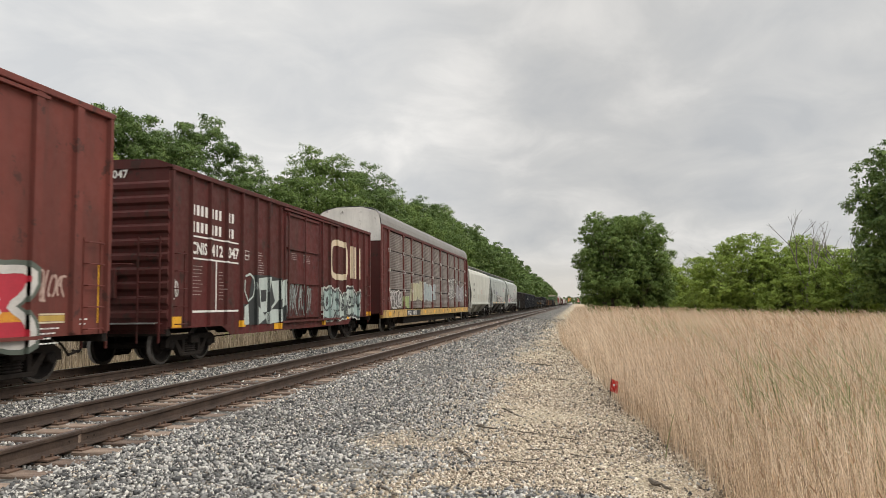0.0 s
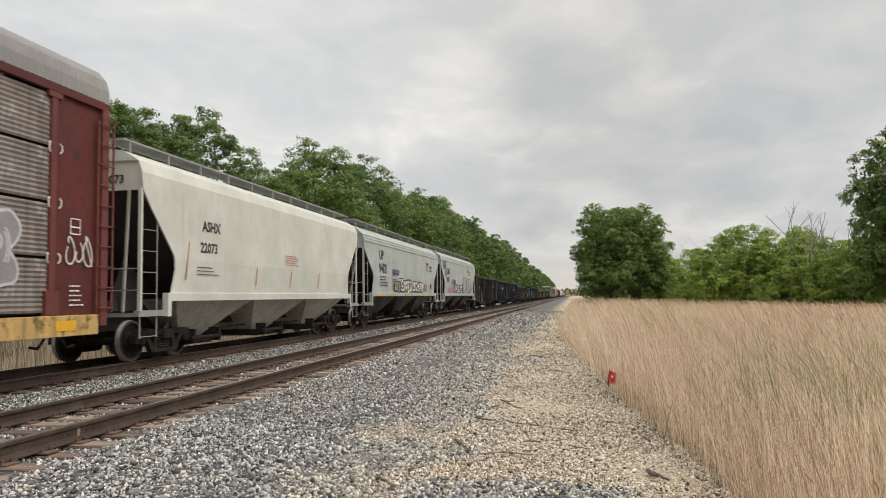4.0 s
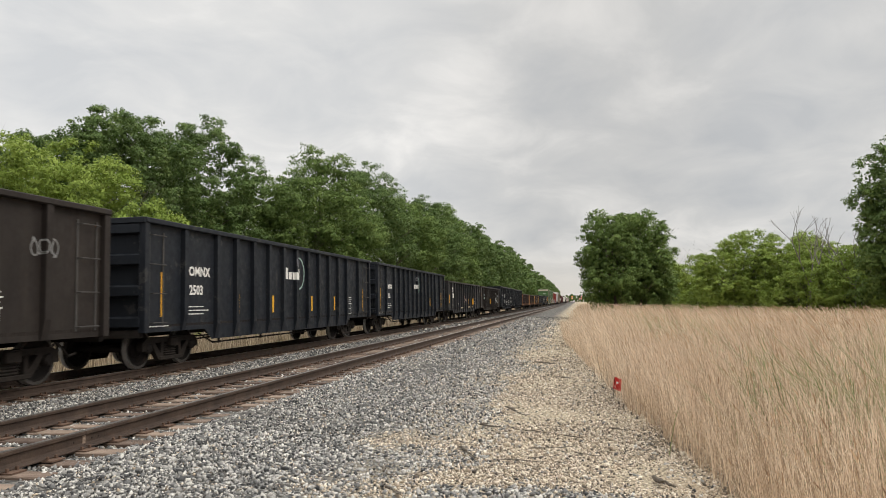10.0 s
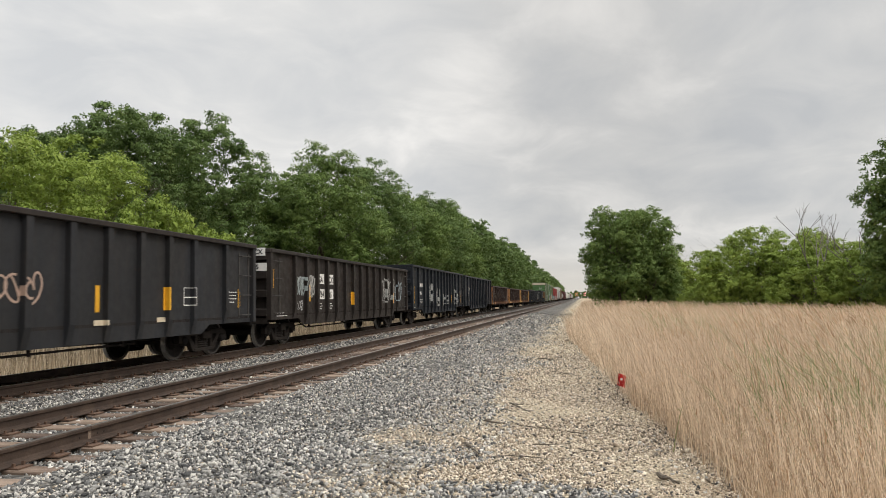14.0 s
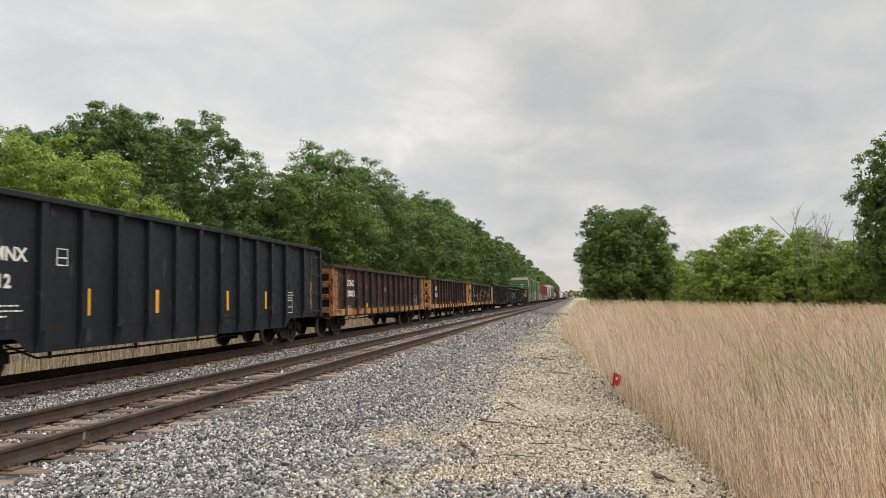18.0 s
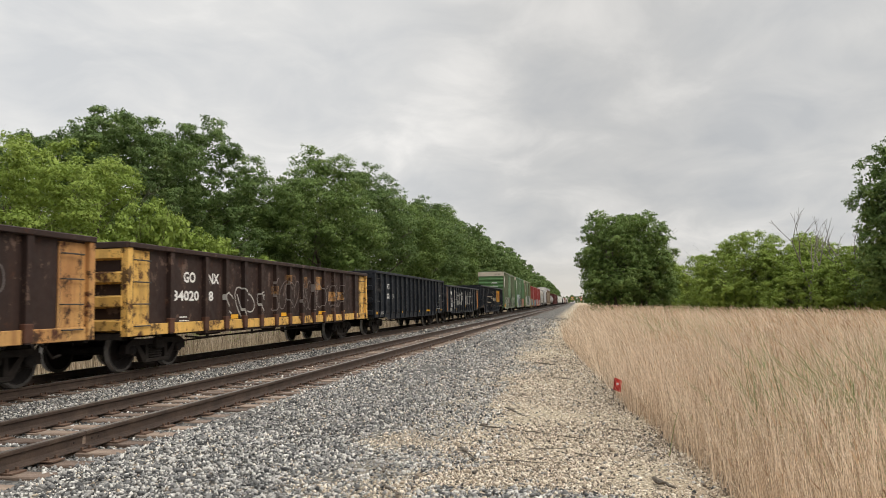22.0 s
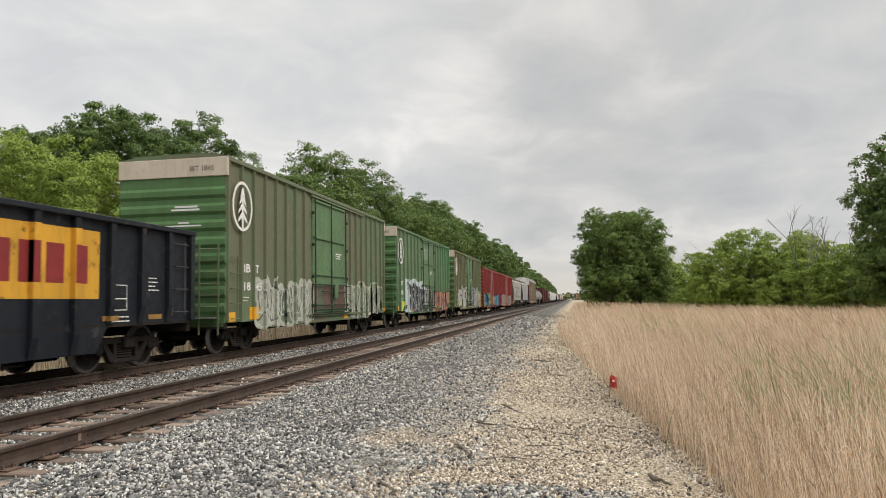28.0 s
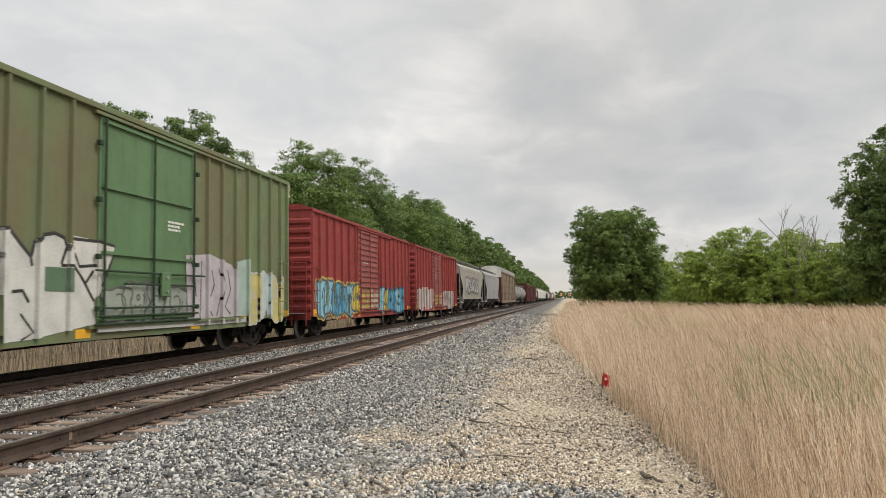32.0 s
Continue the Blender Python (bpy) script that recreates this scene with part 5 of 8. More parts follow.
def end_corrugation(car, hw, y, e, z0, z1, n, mat):
    for k in range(n):
        z = z0 + (z1 - z0) * (k + 0.5) / n
        hgt = (z1 - z0) / n
        bm = blank()
        prism(bm, [(y, z - hgt * 0.42), (y + e * 0.075, z - hgt * 0.16), (y + e * 0.075, z + hgt * 0.16), (y, z + hgt * 0.42)], "x", -hw + 0.06, hw - 0.06)
        part("end_rib", bm, mat, car)


def boxcar(lead, L, top, skin, label, posts, door, sill=0.85, belly=0.60, roof=None, cap=None, marks=(), amber=True, door_mat=None, ribs_n=9, post_w=0.09, plug=False, end_cap=0.0, door_lines=3, roof_rise=0.14, bar_mat=None, end_mat=None):
    """A closed boxcar with outside posts, a sliding door, a corrugated end, roof and ladders."""
    car = start_car("boxcar", label, lead, L)
    under(car, L, 1.78)
    h, hw, face = L / 2, 1.58, 1.495
    depth = hw - face
    ribs = [(-h + y - post_w / 2, -h + y + post_w / 2) for y in posts] + [(-h, -h + 0.12), (h - 0.12, h)]
    d0, d1 = -h + door[0], -h + door[1]
    outline = [(-h, top - 0.12), (h, top - 0.12), (h, sill), (h - 2.5, sill), (h - 3.0, belly), (-h + 3.0, belly), (-h + 2.5, sill), (-h, sill)]
    for s in (1, -1):
        bm = blank()
        prism(bm, outline, "x", s * (face - 0.015), s * face)
        part("side_wall", bm, skin, car)
        for y0, y1 in ribs:
            bm = blank()
            z0 = sill if max(abs(y0), abs(y1)) > h - 2.6 else belly + 0.16
            prism(bm, [(s * face, y0), (s * hw, y0 + 0.02), (s * hw, y1 - 0.02), (s * face, y1)], "z", z0 + 0.04, top - 0.13)
            part("side_post", bm, skin, car)
        bm = blank()
        block(bm, min(s * face, s * (hw + 0.01)), max(s * face, s * (hw + 0.01)), -h, h, top - 0.16, top - 0.04, 0.012)
        part("eave_rail", bm, roof or skin, car)
        dm = door_mat or skin
        bm = blank()
        block(bm, min(s * face, s * (face + 0.04)), max(s * face, s * (face + 0.04)), d0, d1, belly + 0.32, top - 0.26, 0.01)
        panel = part("door", bm, dm, car)
        for k in range(door_lines + 1):
            z = belly + 0.36 + (top - belly - 0.74) * k / door_lines
            bm = blank()
            block(bm, min(s * (face + 0.04), s * (face + 0.10)), max(s * (face + 0.04), s * (face + 0.10)), d0 + 0.05, d1 - 0.05, z, z + 0.06)
            part("door_rib", bm, dm, panel)
        for y in ((d0 + 0.08, d0 + 0.5 * (d1 - d0), d1 - 0.08) if not plug else (d0 + 0.06, d1 - 0.06)):
            bm = blank()
            rod(bm, (s * (face + 0.12), y, belly + 0.35), (s * (face + 0.12), y, top - 0.3), 0.026, 6)
            part("door_bar", bm, bar_mat or dm, panel)
        for z in (belly + 0.22, top - 0.25):
            bm = blank()
            block(bm, min(s * face, s * (face + 0.10)), max(s * face, s * (face + 0.10)), d0 - (0.3 if z < 2 else 0.2), min(h - 0.3, d1 + (d1 - d0) * 0.75), z, z + 0.06)
            part("door_track", bm, roof or skin, car)
        ladder(car, s * face, -h + 0.22, -h + 0.68, sill + 0.1, min(2.55, top - 1), 5, skin, 0.10)
        ladder(car, s * face, h - 0.68, h - 0.22, sill + 0.1, min(2.55, top - 1), 5, skin, 0.10)
        if amber and s > 0:
            bars(car, [(-h + 0.04, -h + 0.56, sill + 0.02, sill + 0.27)], face + 0.002, M_AMBER, ribs, depth, "reflector")
        if amber:
            bars(car, [(-h + y, -h + y + 0.42, z, z + 0.17) for y, z in ((3.4, sill - 0.06), (L * 0.36, belly + 0.05), (L * 0.62, belly + 0.05), (L - 3.3, sill - 0.05), (L - 0.5, sill + 0.04))],
                 s * (face + 0.002) if s > 0 else s * (face + 0.015), M_AMBER, ribs if s > 0 else (), depth, "reflector")
    for e in (-1, 1):
        bm = blank()
        block(bm, -face, face, e * h - 0.02, e * h + 0.02, sill - 0.1, top - 0.1)
        part("end_wall", bm, end_mat or skin, car)
        end_corrugation(car, hw, e * h, e, sill + 0.15, top - 0.35 - end_cap, ribs_n, end_mat or skin)
        if end_cap:
            bm = blank()
            block(bm, -hw, hw, min(e * (h - 0.02), e * (h + 0.06)), max(e * (h - 0.02), e * (h + 0.06)), top - 0.14 - end_cap, top - 0.06, 0.01)
            part("end_panel", bm, cap, car, "pale grey top panel of the end")
        for k in range(7):
            z = sill + 0.12 + 0.30 * k
            bm = blank()
            bent(bm, [(0.85, e * (h + 0.04), z), (0.85, e * (h + 0.15), z), (1.38, e * (h + 0.15), z), (1.38, e * (h + 0.04), z)], 0.016, 5)
            part("end_rung", bm, skin, car)
            if k > 4 and top < 4.0:
                break
        for x in (0.85, 1.38):
            bm = blank()
            block(bm, x - 0.02, x + 0.02, min(e * (h + 0.14), e * (h + 0.165)), max(e * (h + 0.14), e * (h + 0.165)), sill - 0.3, sill + 2.05)
            part("ladder_rail", bm, skin, car)
        bm = blank()
        bent(bm, [(-1.4, e * (h + 0.05), 2.3), (-1.4, e * (h + 0.30), 2.3), (0.7, e * (h + 0.30), 2.3), (0.7, e * (h + 0.05), 2.3)], 0.018, 6)
        part("grab_iron", bm, skin, car)
        bm = blank()
        block(bm, -1.3, 1.3, min(e * h, e * (h + 0.22)), max(e * h, e * (h + 0.22)), sill + 0.12, sill + 0.15)
        part("crossover_platform", bm, M_GALV, car)
        bm = blank()
        block(bm, -1.5, 1.5, min(e * (h - 0.1), e * (h + 0.02)), max(e * (h - 0.1), e * (h + 0.02)), 0.70, sill)
        part("end_sill", bm, M_STEEL, car)
    brake_wheel(car, -0.55, -h - 0.14, 1.9, M_STEEL)
    bm = blank()
    block(bm, -0.28, 0.28, -h - 0.16, -h - 0.05, 1.55, 2.2, 0.01)
    part("brake_housing", bm, skin, car)
    bm = blank()
    prism(bm, [(-hw, top - 0.05), (-hw, top - 0.10), (hw, top - 0.10), (hw, top - 0.05), (hw * 0.72, top + roof_rise * 0.45), (0, top + roof_rise * 0.7), (-hw * 0.72, top + roof_rise * 0.45)], "y", -h - 0.05, h + 0.05)
    rf = part("roof", bm, roof or skin, car)
    n = int(L / 1.2)
    for k in range(n + 1):
        y = -h + 0.05 + (L - 0.1) * k / n
        bm = blank()
        prism(bm, [(-hw * 0.98, top - 0.04), (hw * 0.98, top - 0.04), (hw * 0.72, top + roof_rise * 0.45 + 0.045), (0, top + roof_rise * 0.7 + 0.045), (-hw * 0.72, top + roof_rise * 0.45 + 0.045)], "y", y - 0.03, y + 0.03)
        part("roof_seam", bm, roof or skin, rf)
    for make in marks:
        make(car, h, face, ribs + [(d0, d1, 0.042)], depth)
    return car


def hopper(lead, L, side_top, roof_top, skin, label, bays=3, sill_z=1.47, cut=1.5, dark=None, marks=(), lines=True, sill_mat=None, walk_mat=None, far=False, paint_bays=True):
    """A covered hopper: steel side sheets cut away over the trucks, sloped ends set in, outlet bays, a roof walkway, end ladders."""
    car = start_car("covered_hopper", label, lead, L)
    under(car, L, 1.85, not far)
    h, hw = L / 2, 1.60
    dark = dark or P_BAY
    panel_z = side_top - 0.62
    right = [(sill_z, hw - 0.05), (sill_z + 0.8, hw), (side_top - 0.25, hw - 0.01), (side_top, hw - 0.10), (side_top + (roof_top - side_top) * 0.62, hw * 0.72), (roof_top, hw * 0.3)]

    def half_at(z):
        return float(np.interp(z, [q[0] for q in right], [q[1] for q in right]))

    def inset_at(z):
        # full length at the eave, then a slant down to the cut-away over the truck
        return 0.10 + float(np.interp(z, [sill_z, sill_z + 0.55, sill_z + 0.85, panel_z - 0.05, panel_z + 0.2], [cut - 0.12, cut, cut - 0.06, 0.05, 0.0]))
    zs = sorted({q[0] for q in right} | {sill_z + (side_top - sill_z) * k / 9 for k in range(10)} | {panel_z, sill_z + 0.55, sill_z + 0.85, panel_z + 0.2})
    low = [z for z in zs if z <= side_top + 1e-6]
    high = [z for z in zs if z >= side_top - 1e-6]
    sheets = []
    for s in (1, -1):
        bm = blank()
        rows_ = [[bm.verts.new((s * (half_at(z) - k), y * (h - inset_at(z)), z)) for k, y in ((0, -1), (0, 1), (0.035, 1), (0.035, -1))] for z in low]
        for p, q in zip(rows_, rows_[1:]):
            for k in range(4):
                bm.faces.new((p[k], p[(k + 1) % 4], q[(k + 1) % 4], q[k]))
        bm.faces.new(rows_[0])
        bm.faces.new(rows_[-1])
        bmesh.ops.recalc_face_normals(bm, faces=bm.faces[:])
        sheets.append(part("side_sheet", bm, skin, car))
    bm = blank()
    prism(bm, [(half_at(z), z) for z in high] + [(-half_at(z), z) for z in reversed(high)], "y", -h + 0.10, h - 0.10)
    part("roof", bm, skin, car)
    for e in (-1, 1):
        y = e * (h - 0.14)
        bm = blank()
        prism(bm, [(hw - 0.045, panel_z), (hw - 0.05, side_top - 0.25), (hw - 0.13, side_top), (-hw + 0.13, side_top), (-hw + 0.05, side_top - 0.25), (-hw + 0.045, panel_z)], "y", min(y, y - e * 0.04), max(y, y - e * 0.04))
        part("end_panel", bm, skin, car)
        bm = blank()
        p = [bm.verts.new(v) for v in ((hw - 0.05, y - e * 0.03, panel_z), (-hw + 0.05, y - e * 0.03, panel_z), (-hw + 0.09, e * (h - 2.5), sill_z), (hw - 0.09, e * (h - 2.5), sill_z))]
        q = [bm.verts.new(v.co + Vector((0, -e * 0.05, -0.02))) for v in p]
        for k in range(4):
            bm.faces.new((p[k], p[(k + 1) % 4], q[(k + 1) % 4], q[k]))
        bm.faces.new(p)
        bm.faces.new(q[::-1])
        bmesh.ops.recalc_face_normals(bm, faces=bm.faces[:])
        # the recess's shade is put into this sheet's colour
        part("slope_sheet", bm, P_SLOPE, car, "sloped end sheet coloured dark for its shaded recess")
        for x in (-0.55, 0.55):
            bm = blank()
            prism(bm, [(e * (h - 0.45), 1.12), (e * (h - 2.3), 1.12), (e * (h - 2.3), sill_z + 0.1), (e * (h - 1.0), sill_z + 0.75)], "x", x - 0.02, x + 0.02)
            part("bolster_web", bm, P_SLOPE, car)
    if lines:       # the ribbed band below the eave
        for k in range(3):
            z = side_top - 0.30 + 0.13 * k
            bm = blank()
            for s in (1, -1):
                x = half_at(z)
                block(bm, min(s * (x - 0.01), s * (x + 0.028)), max(s * (x - 0.01), s * (x + 0.028)), -h + 0.14, h - 0.14, z - 0.022, z + 0.022)
            part("eave_rib", bm, skin, car)
    n = 9
    for k in range(1, n):
        y = -h + L * k / n
        bm = blank()
        for z0, z1 in zip(low[:-3], low[1:-2]):
            if abs(y) < h - inset_at(z0) - 0.1:
                x0, x1 = half_at(z0), half_at(z1)
                bm.faces.new([bm.verts.new(v) for v in ((x0 + 0.004, y - 0.012, z0), (x0 + 0.004, y + 0.012, z0), (x1 + 0.004, y + 0.012, z1), (x1 + 0.004, y - 0.012, z1))])
        if bm.faces:
            part("seam", bm, skin, sheets[0])
        else:
            bm.free()
    for s in (1, -1):
        bm = blank()
        block(bm, min(s * (hw - 0.12), s * (hw + 0.02)), max(s * (hw - 0.12), s * (hw + 0.02)), -h + cut - 0.1, h - cut + 0.1, sill_z - 0.16, sill_z + 0.03, 0.01)
        part("side_sill", bm, sill_mat or skin, car)
        for e in (-1, 1):
            bm = blank()
            y = e * (h - cut + 0.1)
            block(bm, min(s * (hw - 0.12), s * (hw + 0.02)), max(s * (hw - 0.12), s * (hw + 0.02)), min(y, y + e * 0.14), max(y, y + e * 0.14), 0.98, sill_z + 0.03)
            part("sill_step", bm, sill_mat or skin, car)
            bm = blank()
            block(bm, min(s * (hw - 0.14), s * hw), max(s * (hw - 0.14), s * hw), min(e * (h - 0.05), y), max(e * (h - 0.05), y), 1.0, 1.13)
            part("end_side_sill", bm, sill_mat or P_WORN, car)
    # ends: platform, posts, struts, ladders
    for e in (-1, 1):
        bm = blank()
        block(bm, -hw, hw, min(e * (h - 0.3), e * h), max(e * (h - 0.3), e * h), 1.0, 1.07)
        part("end_platform", bm, skin if far else P_WORN, car)
        for s in (1, -1):
            bm = blank()
            block(bm, min(s * (hw - 0.10), s * (hw - 0.03)), max(s * (hw - 0.10), s * (hw - 0.03)), min(e * (h - 0.17), e * (h - 0.10)), max(e * (h - 0.17), e * (h - 0.10)), 1.05, panel_z + 0.05)
            part("end_post", bm, skin, car)
            bm = blank()
            rod(bm, (s * 0.62, e * (h - 0.9), 1.1), (s * 1.25, e * (h - 0.16), panel_z), 0.04, 6)
            part("strut", bm, skin, car)
            if not far:
                bm = blank()
                rod(bm, (s * (hw - 0.05), e * (h - 0.72), 0.55), (s * (hw - 0.05), e * (h - 0.72), panel_z - 0.55), 0.016, 6)
                rod(bm, (s * (hw - 0.05), e * (h - 0.12), 0.55), (s * (hw - 0.05), e * (h - 0.12), 1.1), 0.016, 6)
                for k in range(6):
                    z = 0.58 + 0.45 * k
                    rod(bm, (s * (hw - 0.05), e * (h - 0.72), z), (s * (hw - 0.05), e * (h - 0.12), z), 0.010, 5)
                part("side_ladder", bm, P_WORN, car)
        if not far:
            bm = blank()
            for z in (1.55, 2.0):
                rod(bm, (-hw + 0.06, e * (h - 0.10), z), (hw - 0.06, e * (h - 0.10), z), 0.014, 5)
            part("end_grab_rail", bm, P_WORN, car)
            bm = blank()
            for k in range(7):
                rod(bm, (-1.45, e * (h - 0.06), 1.5 + 0.36 * k), (-1.0, e * (h - 0.06), 1.5 + 0.36 * k), 0.012, 5)
            rod(bm, (-1.0, e * (h - 0.06), 1.1), (-1.0, e * (h - 0.06), side_top), 0.018, 6)
            part("end_ladder", bm, skin, car)
    if not far:
        brake_wheel(car, 0.3, -h - 0.02, 2.1, M_STEEL)
    # outlet bays
    inner = 2 * (h - cut - 0.25)
    for k in range(bays):
        mid = -inner / 2 + inner * (k + 0.5) / bays
        bm = blank()
        ring = [[bm.verts.new(v) for v in ((hx, mid - hy, z), (hx, mid + hy, z), (-hx, mid + hy, z), (-hx, mid - hy, z))] for z, hx, hy in ((0.36, 0.62, 0.42), (sill_z - 0.1, hw - 0.10, inner / bays / 2 - 0.02))]
        p, q = ring
        for j in range(4):
            bm.faces.new((p[j], p[(j + 1) % 4], q[(j + 1) % 4], q[j]))
        bm.faces.new(p[::-1])
        bm.faces.new(q)
        bay = part("outlet_bay", bm, dark, car)
        bm = blank()
        block(bm, -0.95, 0.95, mid - 0.62, mid + 0.62, 0.24, 0.42, 0.01)
        rod(bm, (1.15, mid - 0.75, 0.40), (1.15, mid + 0.75, 0.40), 0.05, 8)
        block(bm, 0.9, 1.2, mid - 0.66, mid - 0.58, 0.28, 0.62)
        block(bm, 0.9, 1.2, mid + 0.58, mid + 0.66, 0.28, 0.62)
        part("outlet_gate", bm, M_STEEL, bay)
    # roof walkway and hatches
    wm = walk_mat or M_GALV
    for s in (1, -1):
        bm = blank()
        block(bm, min(s * 0.62, s * 1.18), max(s * 0.62, s * 1.18), -h + 0.05, h - 0.05, roof_top + 0.10, roof_top + 0.14)
        part("walkway", bm, wm, car)
        m = 10
        for k in range(m + 1):
            y = -h + 0.3 + (L - 0.6) * k / m
            bm = blank()
            block(bm, min(s * 1.12, s * 1.17), max(s * 1.12, s * 1.17), y - 0.025, y + 0.025, side_top + 0.05, roof_top + 0.13)
            part("walkway_post", bm, wm, car)
    bm = blank()
    block(bm, -0.35, 0.35, -h + 1.2, h - 1.2, roof_top - 0.02, roof_top + 0.10, 0.02)
    part("hatch_cover", bm, skin, car)
    for make in marks:
        make(car, h, hw + 0.001, (), 0.0)
    return car


def autorack(lead, L, label, posts_mat, panel_mat, roof_mat, sill_mat, end_mat, white_mat, marks=(), far=False):
    """A tall enclosed car carrier: ribbed steel screens between posts, an arched ribbed roof, tall end doors."""
    car = start_car("autorack", label, lead, L)
    under(car, L, 3.9, not far)
    h, hw, face = L / 2, 1.56, 1.50
    z0, z1, crown = 1.12, 4.98, 6.02
    rows_ = 4
    k0 = L / 27.33
    stops = [-h + y * k0 for y in (1.5, 4.55, 6.45, 9.35, 12.25, 15.1, 18.0, 20.9, 22.8, 25.83)]
    y_in = -stops[0]
    gap = (z1 - z0) / rows_

    def panel(bay):
        bm = blank()
        n = 11
        hgt = gap - 0.05
        pts = []
        for k in range(n * 2 + 1):
            pts.append((0.020 if k % 2 else 0.0, hgt * k / (2 * n)))
        a = [bm.verts.new((p[0], -bay / 2 + 0.06, p[1])) for p in pts]
        b = [bm.verts.new((p[0], bay / 2 - 0.06, p[1])) for p in pts]
        for k in range(len(pts) - 1):
            bm.faces.new((a[k], b[k], b[k + 1], a[k + 1]))
        return to_mesh(bm, "panel")
    for s in (1, -1):
        for a_, b_ in zip(stops, stops[1:]):
            wide = round(b_ - a_, 2)
            me = shared(("panel", wide, panel_mat.name), lambda: panel(wide), panel_mat)
            for r in range(rows_):
                p = part("panel", me, None, car, at=(s * face, (a_ + b_) / 2, z0 + gap * r + 0.03))
                if s < 0:
                    p.rotation_euler = (0, 0, math.pi)
        for y in stops:
            bm = blank()
            block(bm, min(s * (face - 0.02), s * (hw + 0.01)), max(s * (face - 0.02), s * (hw + 0.01)), y - 0.07, y + 0.07, z0 - 0.02, z1 + 0.04, 0.012)
            block(bm, min(s * (face - 0.02), s * (hw + 0.02)), max(s * (face - 0.02), s * (hw + 0.02)), y - 0.16, y + 0.16, z0 - 0.02, z0 + 0.40)
            block(bm, min(s * (face - 0.02), s * (hw + 0.02)), max(s * (face - 0.02), s * (hw + 0.02)), y - 0.17, y + 0.17, z1 - 0.08, z1 + 0.02)
            part("side_post", bm, posts_mat, car)
            if s > 0 and not far:
                for r in range(1, rows_):
                    for dy in (-0.12, 0.12):
                        bm = blank()
                        z = z0 + gap * r
                        bent(bm, [(hw + 0.012, y + dy, z - 0.09), (hw + 0.03, y + dy * 1.3, z - 0.04), (hw + 0.03, y + dy * 1.3, z + 0.04), (hw + 0.012, y + dy, z + 0.09)], 0.013, 4)
                        part("panel_clip", bm, M_WHITE, car)
        bm = blank()
        block(bm, min(s * (face - 0.03), s * (hw + 0.02)), max(s * (face - 0.03), s * (hw + 0.02)), -h + 0.05, h - 0.05, z1 + 0.02, z1 + 0.165, 0.01)
        part("roof_rail", bm, end_mat, car)
        bm = blank()
        block(bm, min(s * (hw - 0.18), s * (hw + 0.03)), max(s * (hw - 0.18), s * (hw + 0.03)), -h + 0.3, h - 0.3, 0.72, z0 - 0.03, 0.01)
        part("side_sill", bm, sill_mat, car)
        for e in (-1, 1):
            bm = blank()
            block(bm, min(s * (face - 0.03), s * face), max(s * (face - 0.03), s * face), min(e * y_in, e * (h - 0.25)), max(e * y_in, e * (h - 0.25)), z0 - 0.2, z1 + 0.02)
            part("end_door", bm, end_mat, car)
            bm = blank()
            block(bm, min(s * (face - 0.02), s * (hw + 0.03)), max(s * (face - 0.02), s * (hw + 0.03)), min(e * (h - 0.25), e * (h - 0.05)), max(e * (h - 0.25), e * (h - 0.05)), z0 - 0.25, z1 + 0.05, 0.01)
            part("corner_post", bm, posts_mat, car)
            if not far:
                ladder(car, s * (hw + 0.02), e * (h - 0.15) - 0.22, e * (h - 0.15) + 0.22, 1.2, 4.7, 10, posts_mat, 0.05)
    for e in (-1, 1):
        bm = blank()
        block(bm, -hw + 0.05, hw - 0.05, min(e * (h - 0.12), e * (h - 0.03)), max(e * (h - 0.12), e * (h - 0.03)), 0.95, 4.35)
        block(bm, -0.04, 0.04, min(e * (h - 0.12), e * (h + 0.01)), max(e * (h - 0.12), e * (h + 0.01)), 0.95, 4.35)
        part("end_door", bm, end_mat, car)
        bm = blank()
        prism(bm, [(-hw, 4.36), (hw, 4.36), (hw - 0.02, z1 + 0.05), (hw * 0.94, z1 + 0.62), (hw * 0.83, z1 + 0.80), (hw * 0.40, crown - 0.05), (-hw * 0.40, crown - 0.05), (-hw * 0.83, z1 + 0.80), (-hw * 0.94, z1 + 0.62), (-hw + 0.02, z1 + 0.05)], "y", e * (h - 0.10), e * (h - 0.01))
        part("end_panel", bm, white_mat, car, "chipped white upper end panel")
    bm = blank()
    half = [(hw, z1 + 0.17), (hw * 0.99, z1 + 0.42), (hw * 0.95, z1 + 0.64), (hw * 0.85, z1 + 0.82), (hw * 0.68, z1 + 0.94), (hw * 0.40, crown - 0.03)]
    arch = half + [(0, crown)] + [(-x, z) for x, z in half[::-1]]
    n = int(L / 0.065)
    prev = None
    for k in range(n + 1):
        y = -h + 0.02 + (L - 0.04) * k / n
        up = 0.016 if k % 2 else 0.0
        ring = [bm.verts.new((p[0] * (1 + up / 2), y, p[1] + up * 0.8)) for p in arch]
        if prev:
            for j in range(len(arch) - 1):
                bm.faces.new((prev[j], prev[j + 1], ring[j + 1], ring[j]))
        prev = ring
    part("roof", bm, roof_mat, car, "grey ribbed steel roof")
    bm = blank()
    block(bm, -1.3, 1.3, -h + 0.3, h - 0.3, 0.86, 1.05)
    part("deck", bm, M_STEEL, car)
    bm = blank()
    block(bm, -1.3, 1.3, -h + 5.4, h - 5.4, 0.34, 0.85)
    part("underframe", bm, M_STEEL, car)
    # added dark boards behind the panels stand in for the unlit inside
    for s in (1, -1):
        bm = blank()
